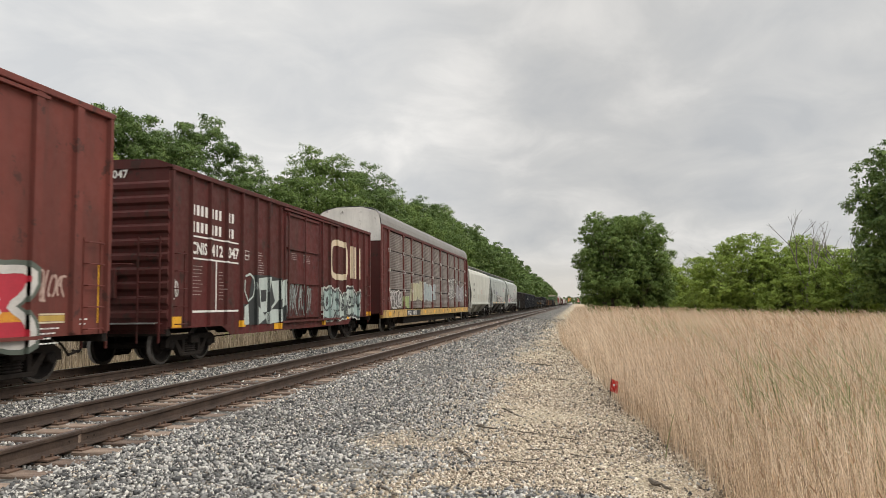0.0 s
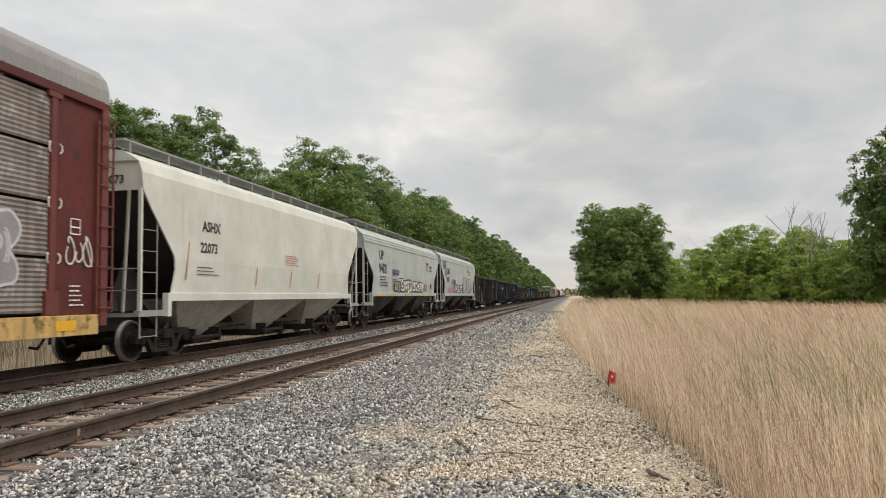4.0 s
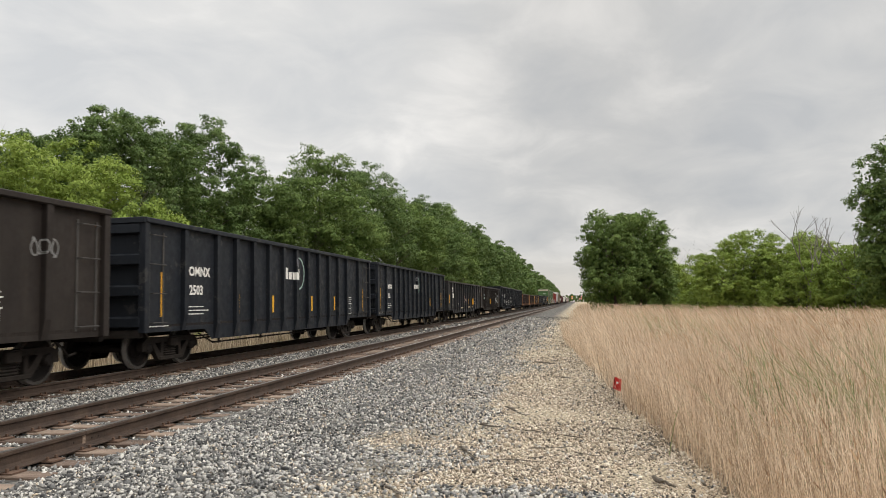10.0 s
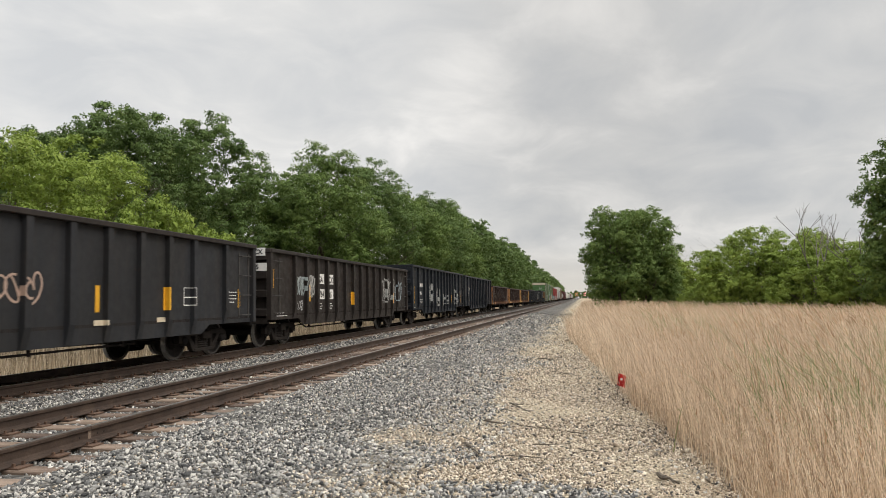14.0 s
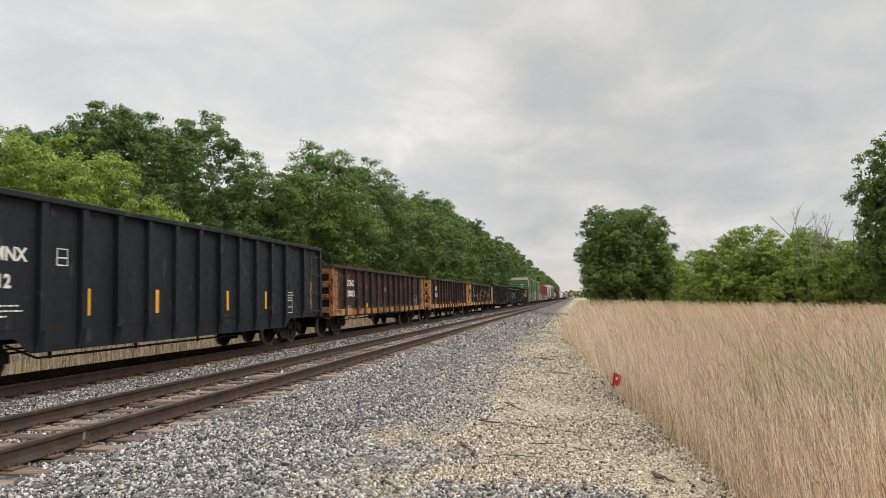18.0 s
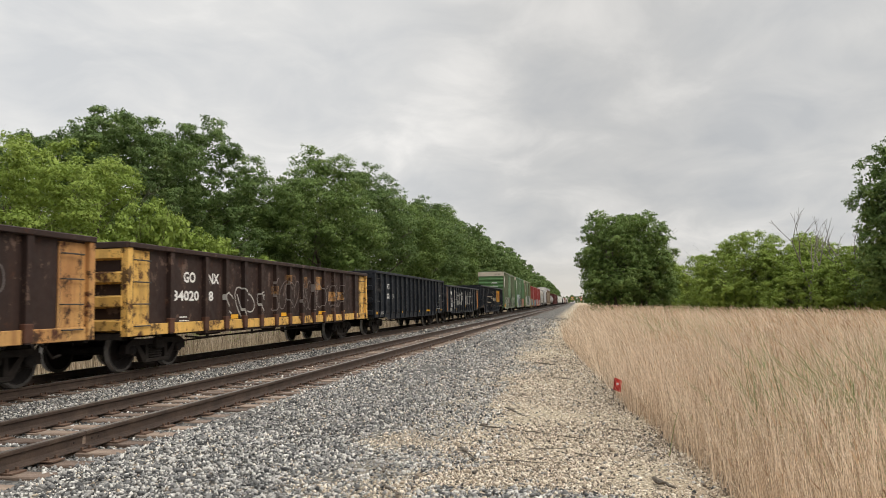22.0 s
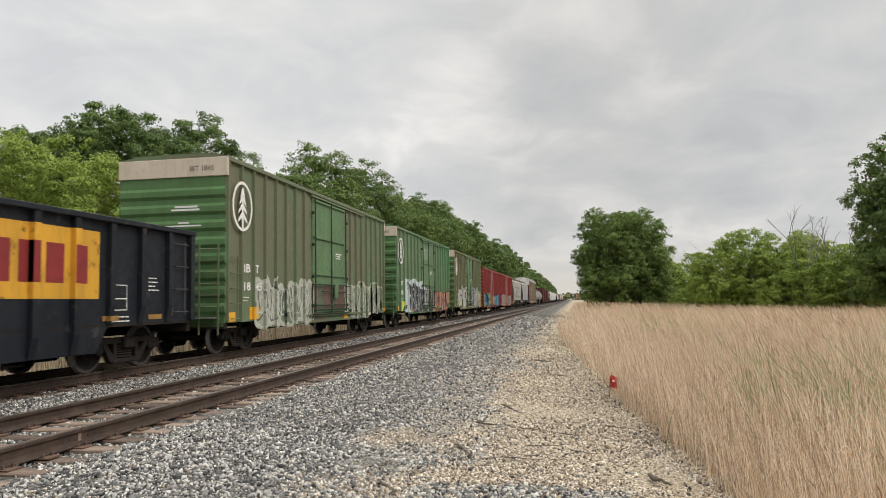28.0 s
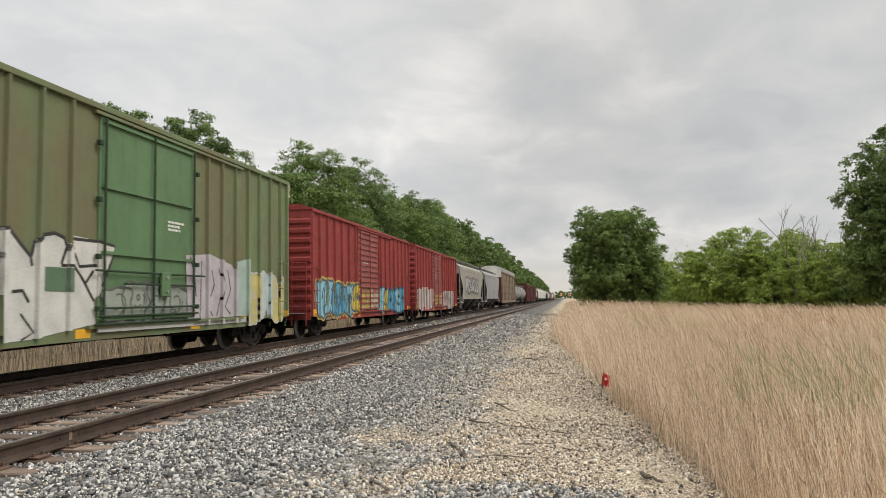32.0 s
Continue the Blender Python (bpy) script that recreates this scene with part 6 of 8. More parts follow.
        block(bm, min(s * (face - 0.09), s * (face - 0.06)), max(s * (face - 0.09), s * (face - 0.06)), -h + 0.3, h - 0.3, z0, z1)
        part("inner_screen", bm, M_STEEL, car)
    for make in marks:
        make(car, h, face + 0.03, (), 0.0)
    return car


def tank_car(lead, L, skin, label, radius=1.45, low=0.95):
    car = start_car("tank_car", label, lead, L)
    under(car, L, 1.8, False)
    h, zc = L / 2, low + radius
    bm = blank()
    e = h - 0.75
    lathe(bm, [(-e - 0.42, 0.1), (-e - 0.36, radius * 0.55), (-e - 0.2, radius * 0.85), (-e, radius), (e, radius), (e + 0.2, radius * 0.85), (e + 0.36, radius * 0.55), (e + 0.42, 0.1)], "y", 28, (0, 0, zc))
    part("tank", bm, skin, car, smooth=False)
    bm = blank()
    lathe(bm, [(zc + radius - 0.15, 0.55), (zc + radius + 0.45, 0.55), (zc + radius + 0.5, 0.45)], "z", 18)
    part("dome", bm, M_STEEL, car)
    for y in (-e + 0.9, e - 0.9):
        bm = blank()
        prism(bm, [(-1.2, 0.95), (1.2, 0.95), (1.2, 1.6), (-1.2, 1.6)], "y", y - 0.35, y + 0.35)
        part("saddle", bm, M_STEEL, car)
    for s in (1, -1):
        bm = blank()
        rod(bm, (s * 1.3, -h + 0.6, zc + 0.7), (s * 1.3, h - 0.6, zc + 0.7), 0.03, 6)
        part("hand_rail", bm, skin, car)
        bm = blank()
        rod(bm, (s * 1.35, -0.3, 1.0), (s * 1.35, -0.3, zc + radius), 0.025, 5)
        rod(bm, (s * 1.35, 0.3, 1.0), (s * 1.35, 0.3, zc + radius), 0.025, 5)
        part("ladder", bm, skin, car)
    bm = blank()
    block(bm, -1.2, 1.2, -1.3, 1.3, zc + radius - 0.02, zc + radius + 0.06)
    part("platform", bm, M_GALV, car)
    for e2 in (-1, 1):
        bm = blank()
        block(bm, -1.4, 1.4, min(e2 * (h - 0.5), e2 * h), max(e2 * (h - 0.5), e2 * h), 0.85, 1.0)
        part("end_platform", bm, M_STEEL, car)
    return car


# paint of the cars
P_BROWN = paint("red_brown_paint", (0.145, 0.042, 0.034), 0.25, 0.4, blotch=(0.105, 0.036, 0.03), chips=((0.06, 0.03, 0.025), 0.585))
P_MAROON = paint("maroon_paint", (0.094, 0.022, 0.021), 0.3, 0.5, blotch=(0.075, 0.024, 0.021), chips=((0.045, 0.026, 0.022), 0.575))
P_BLACK = paint("black_paint", (0.0085, 0.0106, 0.0148), 0.10, 0.35, 0.5, rust_colour=(0.04, 0.028, 0.022), fade=1.6, dirt_colour=(0.025, 0.0285, 0.034), blotch=(0.0145, 0.017, 0.022), chips=((0.045, 0.044, 0.044), 0.595))
P_BLACK_BROWN = paint("sooty_black_paint", (0.0195, 0.0158, 0.0142), 0.3, 0.4, fade=1.5)
P_GREY_BLACK = paint("grey_black_paint", (0.0225, 0.0235, 0.0265), 0.2, 0.4, fade=1.4, blotch=(0.022, 0.022, 0.023))
P_RUSTY = paint("rusty_dark_paint", (0.0245, 0.0155, 0.0135), 0.5, 0.5, rust_colour=(0.085, 0.036, 0.02), fade=1.6, dirt_colour=(0.065, 0.036, 0.027), blotch=(0.034, 0.0205, 0.017), chips=((0.13, 0.085, 0.065), 0.588))
P_PEACH = paint("worn_yellow_paint", (0.50, 0.285, 0.105), 0.85, 0.8, rust_colour=(0.075, 0.030, 0.018), fade=1.2, sharp=0.09, dirt_colour=(0.17, 0.065, 0.032), blotch=(0.42, 0.195, 0.075), chips=((0.032, 0.018, 0.013), 0.575))
P_RUST_EDGE = paint("rust_run_yellow_paint", (0.40, 0.215, 0.085), 0.95, 0.9, rust_colour=(0.065, 0.026, 0.016), fade=1.3, sharp=0.12, dirt_colour=(0.13, 0.048, 0.026), blotch=(0.25, 0.10, 0.045), chips=((0.032, 0.018, 0.013), 0.575))
P_FOOT = paint("rusted_post_foot", (0.075, 0.034, 0.022), 0.5, 0.5, rust_colour=(0.16, 0.065, 0.03), fade=1.5)
P_YELLOW = paint("chipped_yellow_paint", (0.56, 0.30, 0.035), 0.6, 0.35, rust_colour=(0.09, 0.035, 0.015))
P_SILL = paint("peeling_pale_yellow_paint", (0.47, 0.31, 0.115), 0.9, 0.8, rust_colour=(0.06, 0.035, 0.022), dirt_colour=(0.12, 0.085, 0.055))
P_WHITE_GREY = paint("pale_grey_paint", (0.335, 0.362, 0.348), 0.12, 0.4, dirt_colour=(0.23, 0.225, 0.20))
P_CREAM = paint("off_white_paint", (0.475, 0.478, 0.435), 0.06, 0.15, dirt_colour=(0.3, 0.27, 0.22))
P_PATCH = paint("peeling_patch_paint", (0.46, 0.25, 0.09), 1.3, 0.5, rust_colour=(0.05, 0.026, 0.018))
# outlet bays: far darker than the body paint, with near-black blotches
P_BAY = paint("dark_blotched_bay_paint", (0.088, 0.085, 0.08), 0.5, 0.9, rust_colour=(0.03, 0.024, 0.02), blotch=(0.014, 0.013, 0.013))
# body paint darkened to near black: shade of the down-facing end recess
P_SLOPE = paint("shaded_slope_paint", (0.035, 0.031, 0.028), 0.4, 0.6)
P_CREAM_BAY = paint("streaked_bay_paint", (0.42, 0.41, 0.36), 0.35, 0.6, rust_colour=(0.03, 0.026, 0.022))
P_WORN = paint("worn_step_paint", (0.26, 0.25, 0.23), 0.4, 0.5)
P_RUNG = paint("worn_rung_paint", (0.055, 0.052, 0.05), 0.3, 0.3)
P_GREEN = paint("green_paint", (0.112, 0.157, 0.089), 0.2, 0.5, rust_colour=(0.13, 0.09, 0.055), dirt_colour=(0.155, 0.118, 0.075), blotch=(0.138, 0.144, 0.092))
P_OLIVE = paint("browned_green_paint", (0.13, 0.175, 0.088), 0.2, 0.5, rust_colour=(0.13, 0.09, 0.055), dirt_colour=(0.15, 0.11, 0.07), blotch=(0.152, 0.14, 0.08))
P_END = paint("green_end_paint", (0.076, 0.155, 0.060), 0.15, 0.45, dirt_colour=(0.06, 0.07, 0.035))
P_GREEN2 = paint("deep_green_paint", (0.082, 0.185, 0.088), 0.15, 0.45, rust_colour=(0.10, 0.07, 0.03), dirt_colour=(0.10, 0.10, 0.06), blotch=(0.13, 0.175, 0.105))
P_BAR = paint("dark_green_bar_paint", (0.025, 0.045, 0.025), 0.2, 0.3)
P_DOOR = paint("green_door_paint", (0.10, 0.175, 0.086), 0.12, 0.25, rust_colour=(0.10, 0.06, 0.03))
P_CAP = paint("pale_panel_paint", (0.50, 0.44, 0.36), 0.35, 0.35, rust_colour=(0.2, 0.10, 0.05), dirt_colour=(0.25, 0.19, 0.13))
P_RED = paint("red_paint", (0.235, 0.042, 0.038), 0.2, 0.6, dirt_colour=(0.085, 0.03, 0.028))
P_RED_DOOR = paint("faded_red_door_paint", (0.27, 0.085, 0.08), 0.2, 0.5, dirt_colour=(0.1, 0.04, 0.035))
P_ORANGE = paint("rusty_orange_paint", (0.40, 0.165, 0.03), 1.0, 0.7, rust_colour=(0.07, 0.03, 0.016))
P_SCREEN = paint("weathered_galvanised_screen", (0.205, 0.18, 0.165), 0.3, 0.8, 0.5, rust_colour=(0.075, 0.055, 0.045), dirt_colour=(0.07, 0.056, 0.05), blotch=(0.125, 0.10, 0.09), chips=((0.30, 0.285, 0.27), 0.585))
P_ROOF = paint("grey_roof_steel", (0.21, 0.206, 0.20), 0.05, 0.3, dirt_colour=(0.25, 0.23, 0.21))
P_CHIPPED = paint("chipped_white_paint", (0.62, 0.61, 0.58), 0.55, 0.2, rust_colour=(0.025, 0.02, 0.018))
P_TAN = paint("tan_weathered_screen", (0.17, 0.128, 0.085), 0.4, 0.4)
P_TANK = paint("black_tank_paint", (0.030, 0.026, 0.024), 0.3, 0.4)
P_PINK = paint("faded_red_paint", (0.27, 0.13, 0.11), 0.3, 0.3)

AMBER5 = [(0.79, 1.15, 2.11), (4.35, 1.15, 1.65), (6.55, 1.15, 1.65), (9.7, 1.15, 1.65), (12.0, 1.15, 1.65), (15.6, 1.1, 2.0)]
IN_WHITE = (0.62, 0.61, 0.58)


def mk_text(body, y, z, size, mat=None, stretch=1.0):
    return lambda car, h, x, r, d: letters(car, body, -h + y, z, size, x, mat, r, d, stretch)


def mk_fit(body, y0, y1, z0, z1, mat=None):
    return lambda car, h, x, r, d: letters_fit(car, body, -h + y0, -h + y1, z0, z1, x, mat, r, d)


def mk_bars(rects, mat):
    return lambda car, h, x, r, d: bars(car, [(-h + a, -h + b, c, e) for a, b, c, e in rects], x, mat, r, d)


def end_plate(car, body, x, z, wide, y):
    """A white patch on a car's end with dark characters."""
    bm = blank()
    block(bm, x - 0.05, x + wide, y - 0.004, y, z - 0.05, z + 0.18)
    part("number_patch", bm, M_WHITE, car)
    letters_end(car, body, x, z, 0.19, y - 0.006, M_BLACKINK)


def mk_small(y, z, rows_, width, mat=None, seed=1, height=0.026, step=0.085):
    return lambda car, h, x, r, d: bars(car, lines_of_bars(-h + y, z, rows_, width, height, step, random.Random(seed)), x, mat or M_WHITE, r, d, "print")


def mk_tag(seed, y0, y1, z0, z1, colour, strokes=5, width=0.016):
    return lambda car, h, x, r, d: scribble(car, seed, -h + y0, -h + y1, z0, z1, colour, x, r, d, strokes, width)


def mk_throw(seed, y0, y1, z0, z1, fills, line, count=5, halo=None, width=0.045):
    return lambda car, h, x, r, d: throw_up(car, seed, -h + y0, -h + y1, z0, z1, fills, line, x, r, d, count, halo, width=width)


def mk_strokes(lines, w, mat, name="emblem"):
    def go(car, h, x, r, d):
        bm = blank()
        for pts in lines:
            ribbon(bm, [(-h + a, b) for a, b in pts], w)
        part(name, lay(bm, x, r, d, 0.008), mat, car)
    return go


def mk_box(y, z, s, mat=None):
    """A small outlined consolidated-stencil box."""
    return mk_strokes([[(y, z), (y + s, z), (y + s, z + s * 1.1), (y, z + s * 1.1), (y, z)], [(y, z + s * 0.5), (y + s, z + s * 0.5)]], 0.012, mat or M_WHITE, "stencil_box")


def mk_arc(cy, cz, ry, rz, a0, a1, w, mat):
    return mk_strokes([[(cy + ry * math.cos(a0 + (a1 - a0) * k / 18), cz + rz * math.sin(a0 + (a1 - a0) * k / 18)) for k in range(19)]], w, mat)


# large sprayed pieces: flat shapes and strokes laid over one another, in metres from the car's leading end and above the rail
SILVER_PIECE = [
    ((0.022, 0.022, 0.026), [(9.56, 2.26), (9.68, 2.5), (10.24, 2.84), (10.52, 2.88), (11.12, 2.9), (11.12, 1.74), (10.96, 1.42), (9.6, 1.44), (9.58, 1.64)]),
    ((0.3, 0.3, 0.3), [(9.76, 2.5), (10.24, 2.76), (11.04, 2.82), (11.04, 2.26), (10.92, 1.44), (10.6, 1.44), (10.56, 1.84), (10.62, 2.4), (10.52, 1.84), (10.48, 1.44), (10.08, 1.44), (10.04, 1.72), (9.76, 1.72)]),
    ((0.022, 0.022, 0.026), [(11.04, 2.68), (11.4, 2.76), (11.76, 2.68), (11.8, 2.84), (12.2, 2.9), (12.58, 2.74), (12.68, 2.56), (12.72, 2.76), (13.2, 2.84), (13.7, 2.82), (14.2, 2.5), (14.24, 2.24), (14.06, 1.7), (13.98, 1.58), (12.76, 1.46), (11.08, 1.42)]),
]
SILVER_PIECE_OVER = [
    ((0.3, 0.3, 0.3), [(11.12, 2.64), (11.36, 2.72), (11.72, 2.64), (11.76, 2.38), (11.4, 2.4), (11.4, 2.32), (11.76, 2.3), (11.76, 2.02), (11.4, 2.06), (11.4, 2), (11.72, 1.84), (12.1, 1.76), (12.1, 1.44), (11, 1.44), (10.98, 1.7)]),
    ((0.3, 0.3, 0.3), [(11.84, 2.76), (12, 2.82), (12.36, 2.76), (12.6, 2.48), (12.64, 2.28), (12.4, 2.02), (12.44, 1.8), (12.68, 1.68), (12.52, 1.46), (12.24, 1.64), (12.16, 1.84), (12, 1.8), (11.84, 1.88), (11.92, 2.48)]),
]
SILVER_PIECE_DETAIL = [
    ((0.3, 0.3, 0.3), [(12.76, 2.68), (13.2, 2.76), (13.6, 2.72), (14.04, 2.48), (14.16, 2.26), (14.06, 2.14), (13.62, 2.1), (13.6, 1.68), (13.18, 1.64), (13.16, 1.92), (13.3, 2.4), (13.1, 1.92), (13, 1.66), (12.8, 1.68), (12.52, 2), (12.72, 2.26)]),
    ((0.55, 0.33, 0.03), [(10.1, 2.08), (10.18, 2.08), (10.08, 1.64), (10, 1.64)]),
    ((0.55, 0.33, 0.03), [(13, 2.12), (13.16, 2.12), (13.02, 1.66), (12.86, 1.66)]),
    ((0.68, 0.68, 0.66), [(10.28, 2.76), (11.04, 2.76), (11.04, 2.26)], 0.02),
    ((0.68, 0.68, 0.66), [(12.04, 2.8), (12.36, 2.74), (12.56, 2.48), (12.6, 2.28)], 0.02),
]
SILVER_PIECE_LAST = [
    ((0.68, 0.68, 0.66), [(13.24, 2.76), (13.66, 2.68), (14.04, 2.44)], 0.02),
    ((0.68, 0.68, 0.66), [(10.62, 2.38), (10.56, 1.86)], 0.018),
    ((0.68, 0.68, 0.66), [(13.68, 2.08), (14.1, 2.1), (14.04, 1.8), (13.64, 1.8), (13.68, 2.08)], 0.018),
    ((0.022, 0.022, 0.026), [(13.72, 2.06), (14.06, 2.06), (14.02, 1.84), (13.7, 1.84)]),
]
BLACK_PIECE = [
    ((0.5, 0.56, 0.57), [(1.88, 2.5), (2.18, 2.6), (2.68, 2.54), (3.02, 2.44), (3.48, 2.58), (4.24, 2.64), (4.72, 2.52), (5.44, 2.44), (6.28, 2.56), (6.92, 2.24), (6.92, 0.92), (5.92, 0.72), (5, 0.72), (2.14, 0.76), (1.76, 0.88), (1.9, 1.4)]),
    ((0.022, 0.022, 0.026), [(2.36, 2.28), (2.46, 2.4), (3.48, 2.2), (3.84, 2.44), (4.56, 2.28), (5.68, 2.12), (6.92, 2), (6.8, 0.92), (5.68, 0.72), (4.9, 0.72), (3.6, 0.74), (2.88, 1.04), (2.6, 1.88)]),
    ((0.68, 0.68, 0.66), [(2.4, 2.28), (2.54, 2.28), (2.92, 0.98), (2.7, 0.96), (2.56, 1.64)]),
]
BLACK_PIECE_OVER = [
    ((0.68, 0.68, 0.66), [(3.04, 1.8), (3.34, 1.68), (3.04, 1.52)]),
    ((0.68, 0.68, 0.66), [(3.76, 1.92), (4.04, 2.06), (4.34, 1.92), (4.16, 1.6), (3.86, 1.4), (4.16, 1.3), (4.42, 1.04), (4.16, 0.8)], 0.03),
    ((0.68, 0.68, 0.66), [(5, 1.7), (5.4, 1.64), (5.32, 1.4), (5, 0.96), (5.46, 0.74)], 0.03),
    ((0.68, 0.68, 0.66), [(4.56, 1.56), (4.84, 1.24), (4.8, 0.88), (4.46, 0.76)], 0.03),
    ((0.68, 0.68, 0.66), [(2.92, 0.96), (3.28, 1.16), (3.5, 0.76)], 0.035),
    ((0.68, 0.68, 0.66), [(5.72, 2.3), (5.8, 1.64), (6, 0.84)], 0.03),
    ((0.68, 0.68, 0.66), [(6.16, 1.52), (6.68, 1.8), (6.88, 1.28), (6.3, 1.12)], 0.025),
]
BLACK_PIECE_DETAIL = [
    ((0.022, 0.022, 0.026), [(3.2, 2.34), (3.06, 2.18), (3.12, 2.02), (3.24, 2.02), (3.32, 2.2), (3.2, 2.34)], 0.012),
    ((0.022, 0.022, 0.026), [(2.04, 1.16), (2.4, 1.16), (2.4, 0.96), (2.06, 0.96)]),
    ((0.58, 0.54, 0.1), [(1.14, 1.36), (1.46, 1.4), (1.72, 1.32), (1.76, 1.18), (1.48, 0.98), (1.32, 0.84), (1.04, 0.84), (1.12, 1.12)]),
]
WHITE_PIECE = [
    ((0.56, 0.555, 0.52), [(3.8, 2.58), (3.98, 2.6), (4.48, 2.2), (4.52, 2.4), (4.74, 2.56), (5.04, 2.62), (5.32, 2.52), (5.44, 2.32), (5.52, 2.6), (6.2, 2.56), (6.68, 2.48), (6.36, 1.66), (6.12, 1.4), (6.2, 0.96), (5.48, 0.88), (4.52, 0.76), (3.86, 0.74)]),
    ((0.03, 0.028, 0.027), [(3.8, 2.56), (3.98, 2.6), (4.24, 2.36), (4.48, 2.16), (4.52, 2)], 0.035),
    ((0.03, 0.028, 0.027), [(4.5, 2.16), (4.56, 2.4), (4.74, 2.54), (5.04, 2.6), (5.28, 2.54), (5.36, 2.38), (5.22, 2.06)], 0.035),
    ((0.03, 0.028, 0.027), [(5.48, 2.54), (6.2, 2.54), (6.68, 2.48)], 0.03),
]
WHITE_PIECE_OVER = [
    ((0.03, 0.028, 0.027), [(5.56, 2.28), (5.7, 2.04), (6.2, 2.08)], 0.03),
    ((0.03, 0.028, 0.027), [(5.22, 2.04), (5.56, 2.04), (5.8, 1.8), (6.12, 1.4)], 0.03),
    ((0.03, 0.028, 0.027), [(6.1, 1.98), (5.86, 1.72)], 0.03),
    ((0.03, 0.028, 0.027), [(4.08, 1.56), (4.32, 1.58), (4.46, 1.38)], 0.03),
    ((0.03, 0.028, 0.027), [(6.64, 2.3), (6.3, 1.68)], 0.03),
    ((0.03, 0.028, 0.027), [(4.28, 1.2), (4.58, 0.88), (4.3, 0.76)], 0.02),
    ((0.095, 0.165, 0.095), [(4.82, 2), (5.52, 2), (5.54, 1.56), (4.82, 1.58)]),
    ((0.43, 0.4, 0.42), [(9.34, 2.46), (10.58, 2.56), (11.76, 2.34), (12, 2.16), (12.02, 0.96), (9.46, 0.94)]),
]
WHITE_PIECE_DETAIL = [
    ((0.03, 0.028, 0.027), [(9.54, 2.42), (9.84, 1.92), (9.9, 1.5)], 0.022),
    ((0.03, 0.028, 0.027), [(10.16, 2.36), (10.1, 0.96)], 0.018),
    ((0.03, 0.028, 0.027), [(10.68, 2.16), (10.8, 1.78), (10.48, 1.28), (10.72, 1)], 0.022),
    ((0.03, 0.028, 0.027), [(11.52, 2.2), (11.7, 1.68), (11.4, 1.22), (11.7, 1.02)], 0.022),
    ((0.03, 0.028, 0.027), [(11.04, 2.22), (11.28, 1.78), (10.92, 0.98)], 0.018),
    ((0.33, 0.42, 0.37), [(12.08, 2.44), (12.76, 2.56), (12.76, 0.96), (12.08, 0.96)]),
    ((0.45, 0.45, 0.42), [(6.2, 0.92), (12.76, 0.92), (12.76, 0.78), (6.2, 0.8)]),
]
GREY_PIECE = [
    ((0.035, 0.04, 0.04), [(3.94, 1.4), (4.2, 2.22), (5.36, 2.24), (6.24, 2.16), (6.56, 1.38), (6.48, 0.86), (4.6, 0.82), (3.58, 0.84), (3.48, 1.4)]),
    ((0.45, 0.51, 0.48), [(4.48, 2.12), (5.32, 2.2), (5.2, 1.84), (5.16, 1.18), (4.76, 1.14), (4.66, 1.8)]),
    ((0.035, 0.04, 0.04), [(4.72, 1.8), (5.12, 1.82), (5.1, 1.48), (4.76, 1.46)]),
    ((0.45, 0.51, 0.48), [(5.46, 2.08), (6.04, 2.12), (6.16, 1.6), (5.48, 1.24), (6.26, 1.24), (6.32, 0.86), (5.2, 0.82), (5.04, 1.08), (5.72, 1.48), (5.56, 1.78)]),
    ((0.45, 0.51, 0.48), [(6.24, 2.1), (6.56, 2.18), (6.52, 1.38), (6.28, 1.28)]),
]
GREY_PIECE_OVER = [
    ((0.45, 0.51, 0.48), [(4.5, 1.4), (5.12, 1), (4.62, 0.82)]),
    ((0.45, 0.51, 0.48), [(3.6, 1.3), (3.94, 1.4), (4, 0.84), (3.72, 0.84)]),
    ((0.45, 0.51, 0.48), [(3.76, 2.16), (4.04, 2.24), (4.28, 2.12), (4.34, 1.9), (4.24, 1.62), (3.94, 1.48), (3.72, 1.76), (3.74, 2.06)], 0.03),
    ((0.36, 0.42, 0.4), [(6.66, 2.08), (6.78, 1.7), (7, 2.02), (7.24, 1.6), (7.44, 2.04), (7.68, 2.06), (7.64, 1.6)], 0.03),
]


SHIELD = [((0.62, 0.61, 0.6), [(12.38, 3.52), (12.5, 3.64), (12.7, 3.6), (12.9, 3.64), (13.0, 3.52), (12.96, 3.12), (12.86, 2.97), (12.68, 2.9), (12.5, 2.97), (12.4, 3.12)]),
          ((0.05, 0.05, 0.13), [(12.41, 3.51), (12.51, 3.6), (12.7, 3.57), (12.89, 3.6), (12.97, 3.51), (12.96, 3.33), (12.42, 3.33)])] + [((0.45, 0.06, 0.07), [(12.47 + 0.105 * k, 3.32), (12.47 + 0.105 * k, 3.0 - 0.04 * (0 < k < 4))], 0.025) for k in range(5)]


def mk_piece(*layers):
    def go(car, h, x, r, d):
        for k, (colour, pts, *wide) in enumerate(sum(layers, [])):
            bm = blank()
            if wide:
                ribbon(bm, [(-h + a, b) for a, b in pts], wide[0])
            else:
                bm.faces.new([bm.verts.new((-h + a, b, 0)) for a, b in pts])
                bmesh.ops.triangulate(bm, faces=bm.faces[:])
            part("graffiti_stroke" if wide else "graffiti_shape", lay(bm, x, r, d, 0.012 + 0.0008 * k), ink(*colour), car, "sprayed graffiti stroke" if wide else "sprayed graffiti shape")
    return go


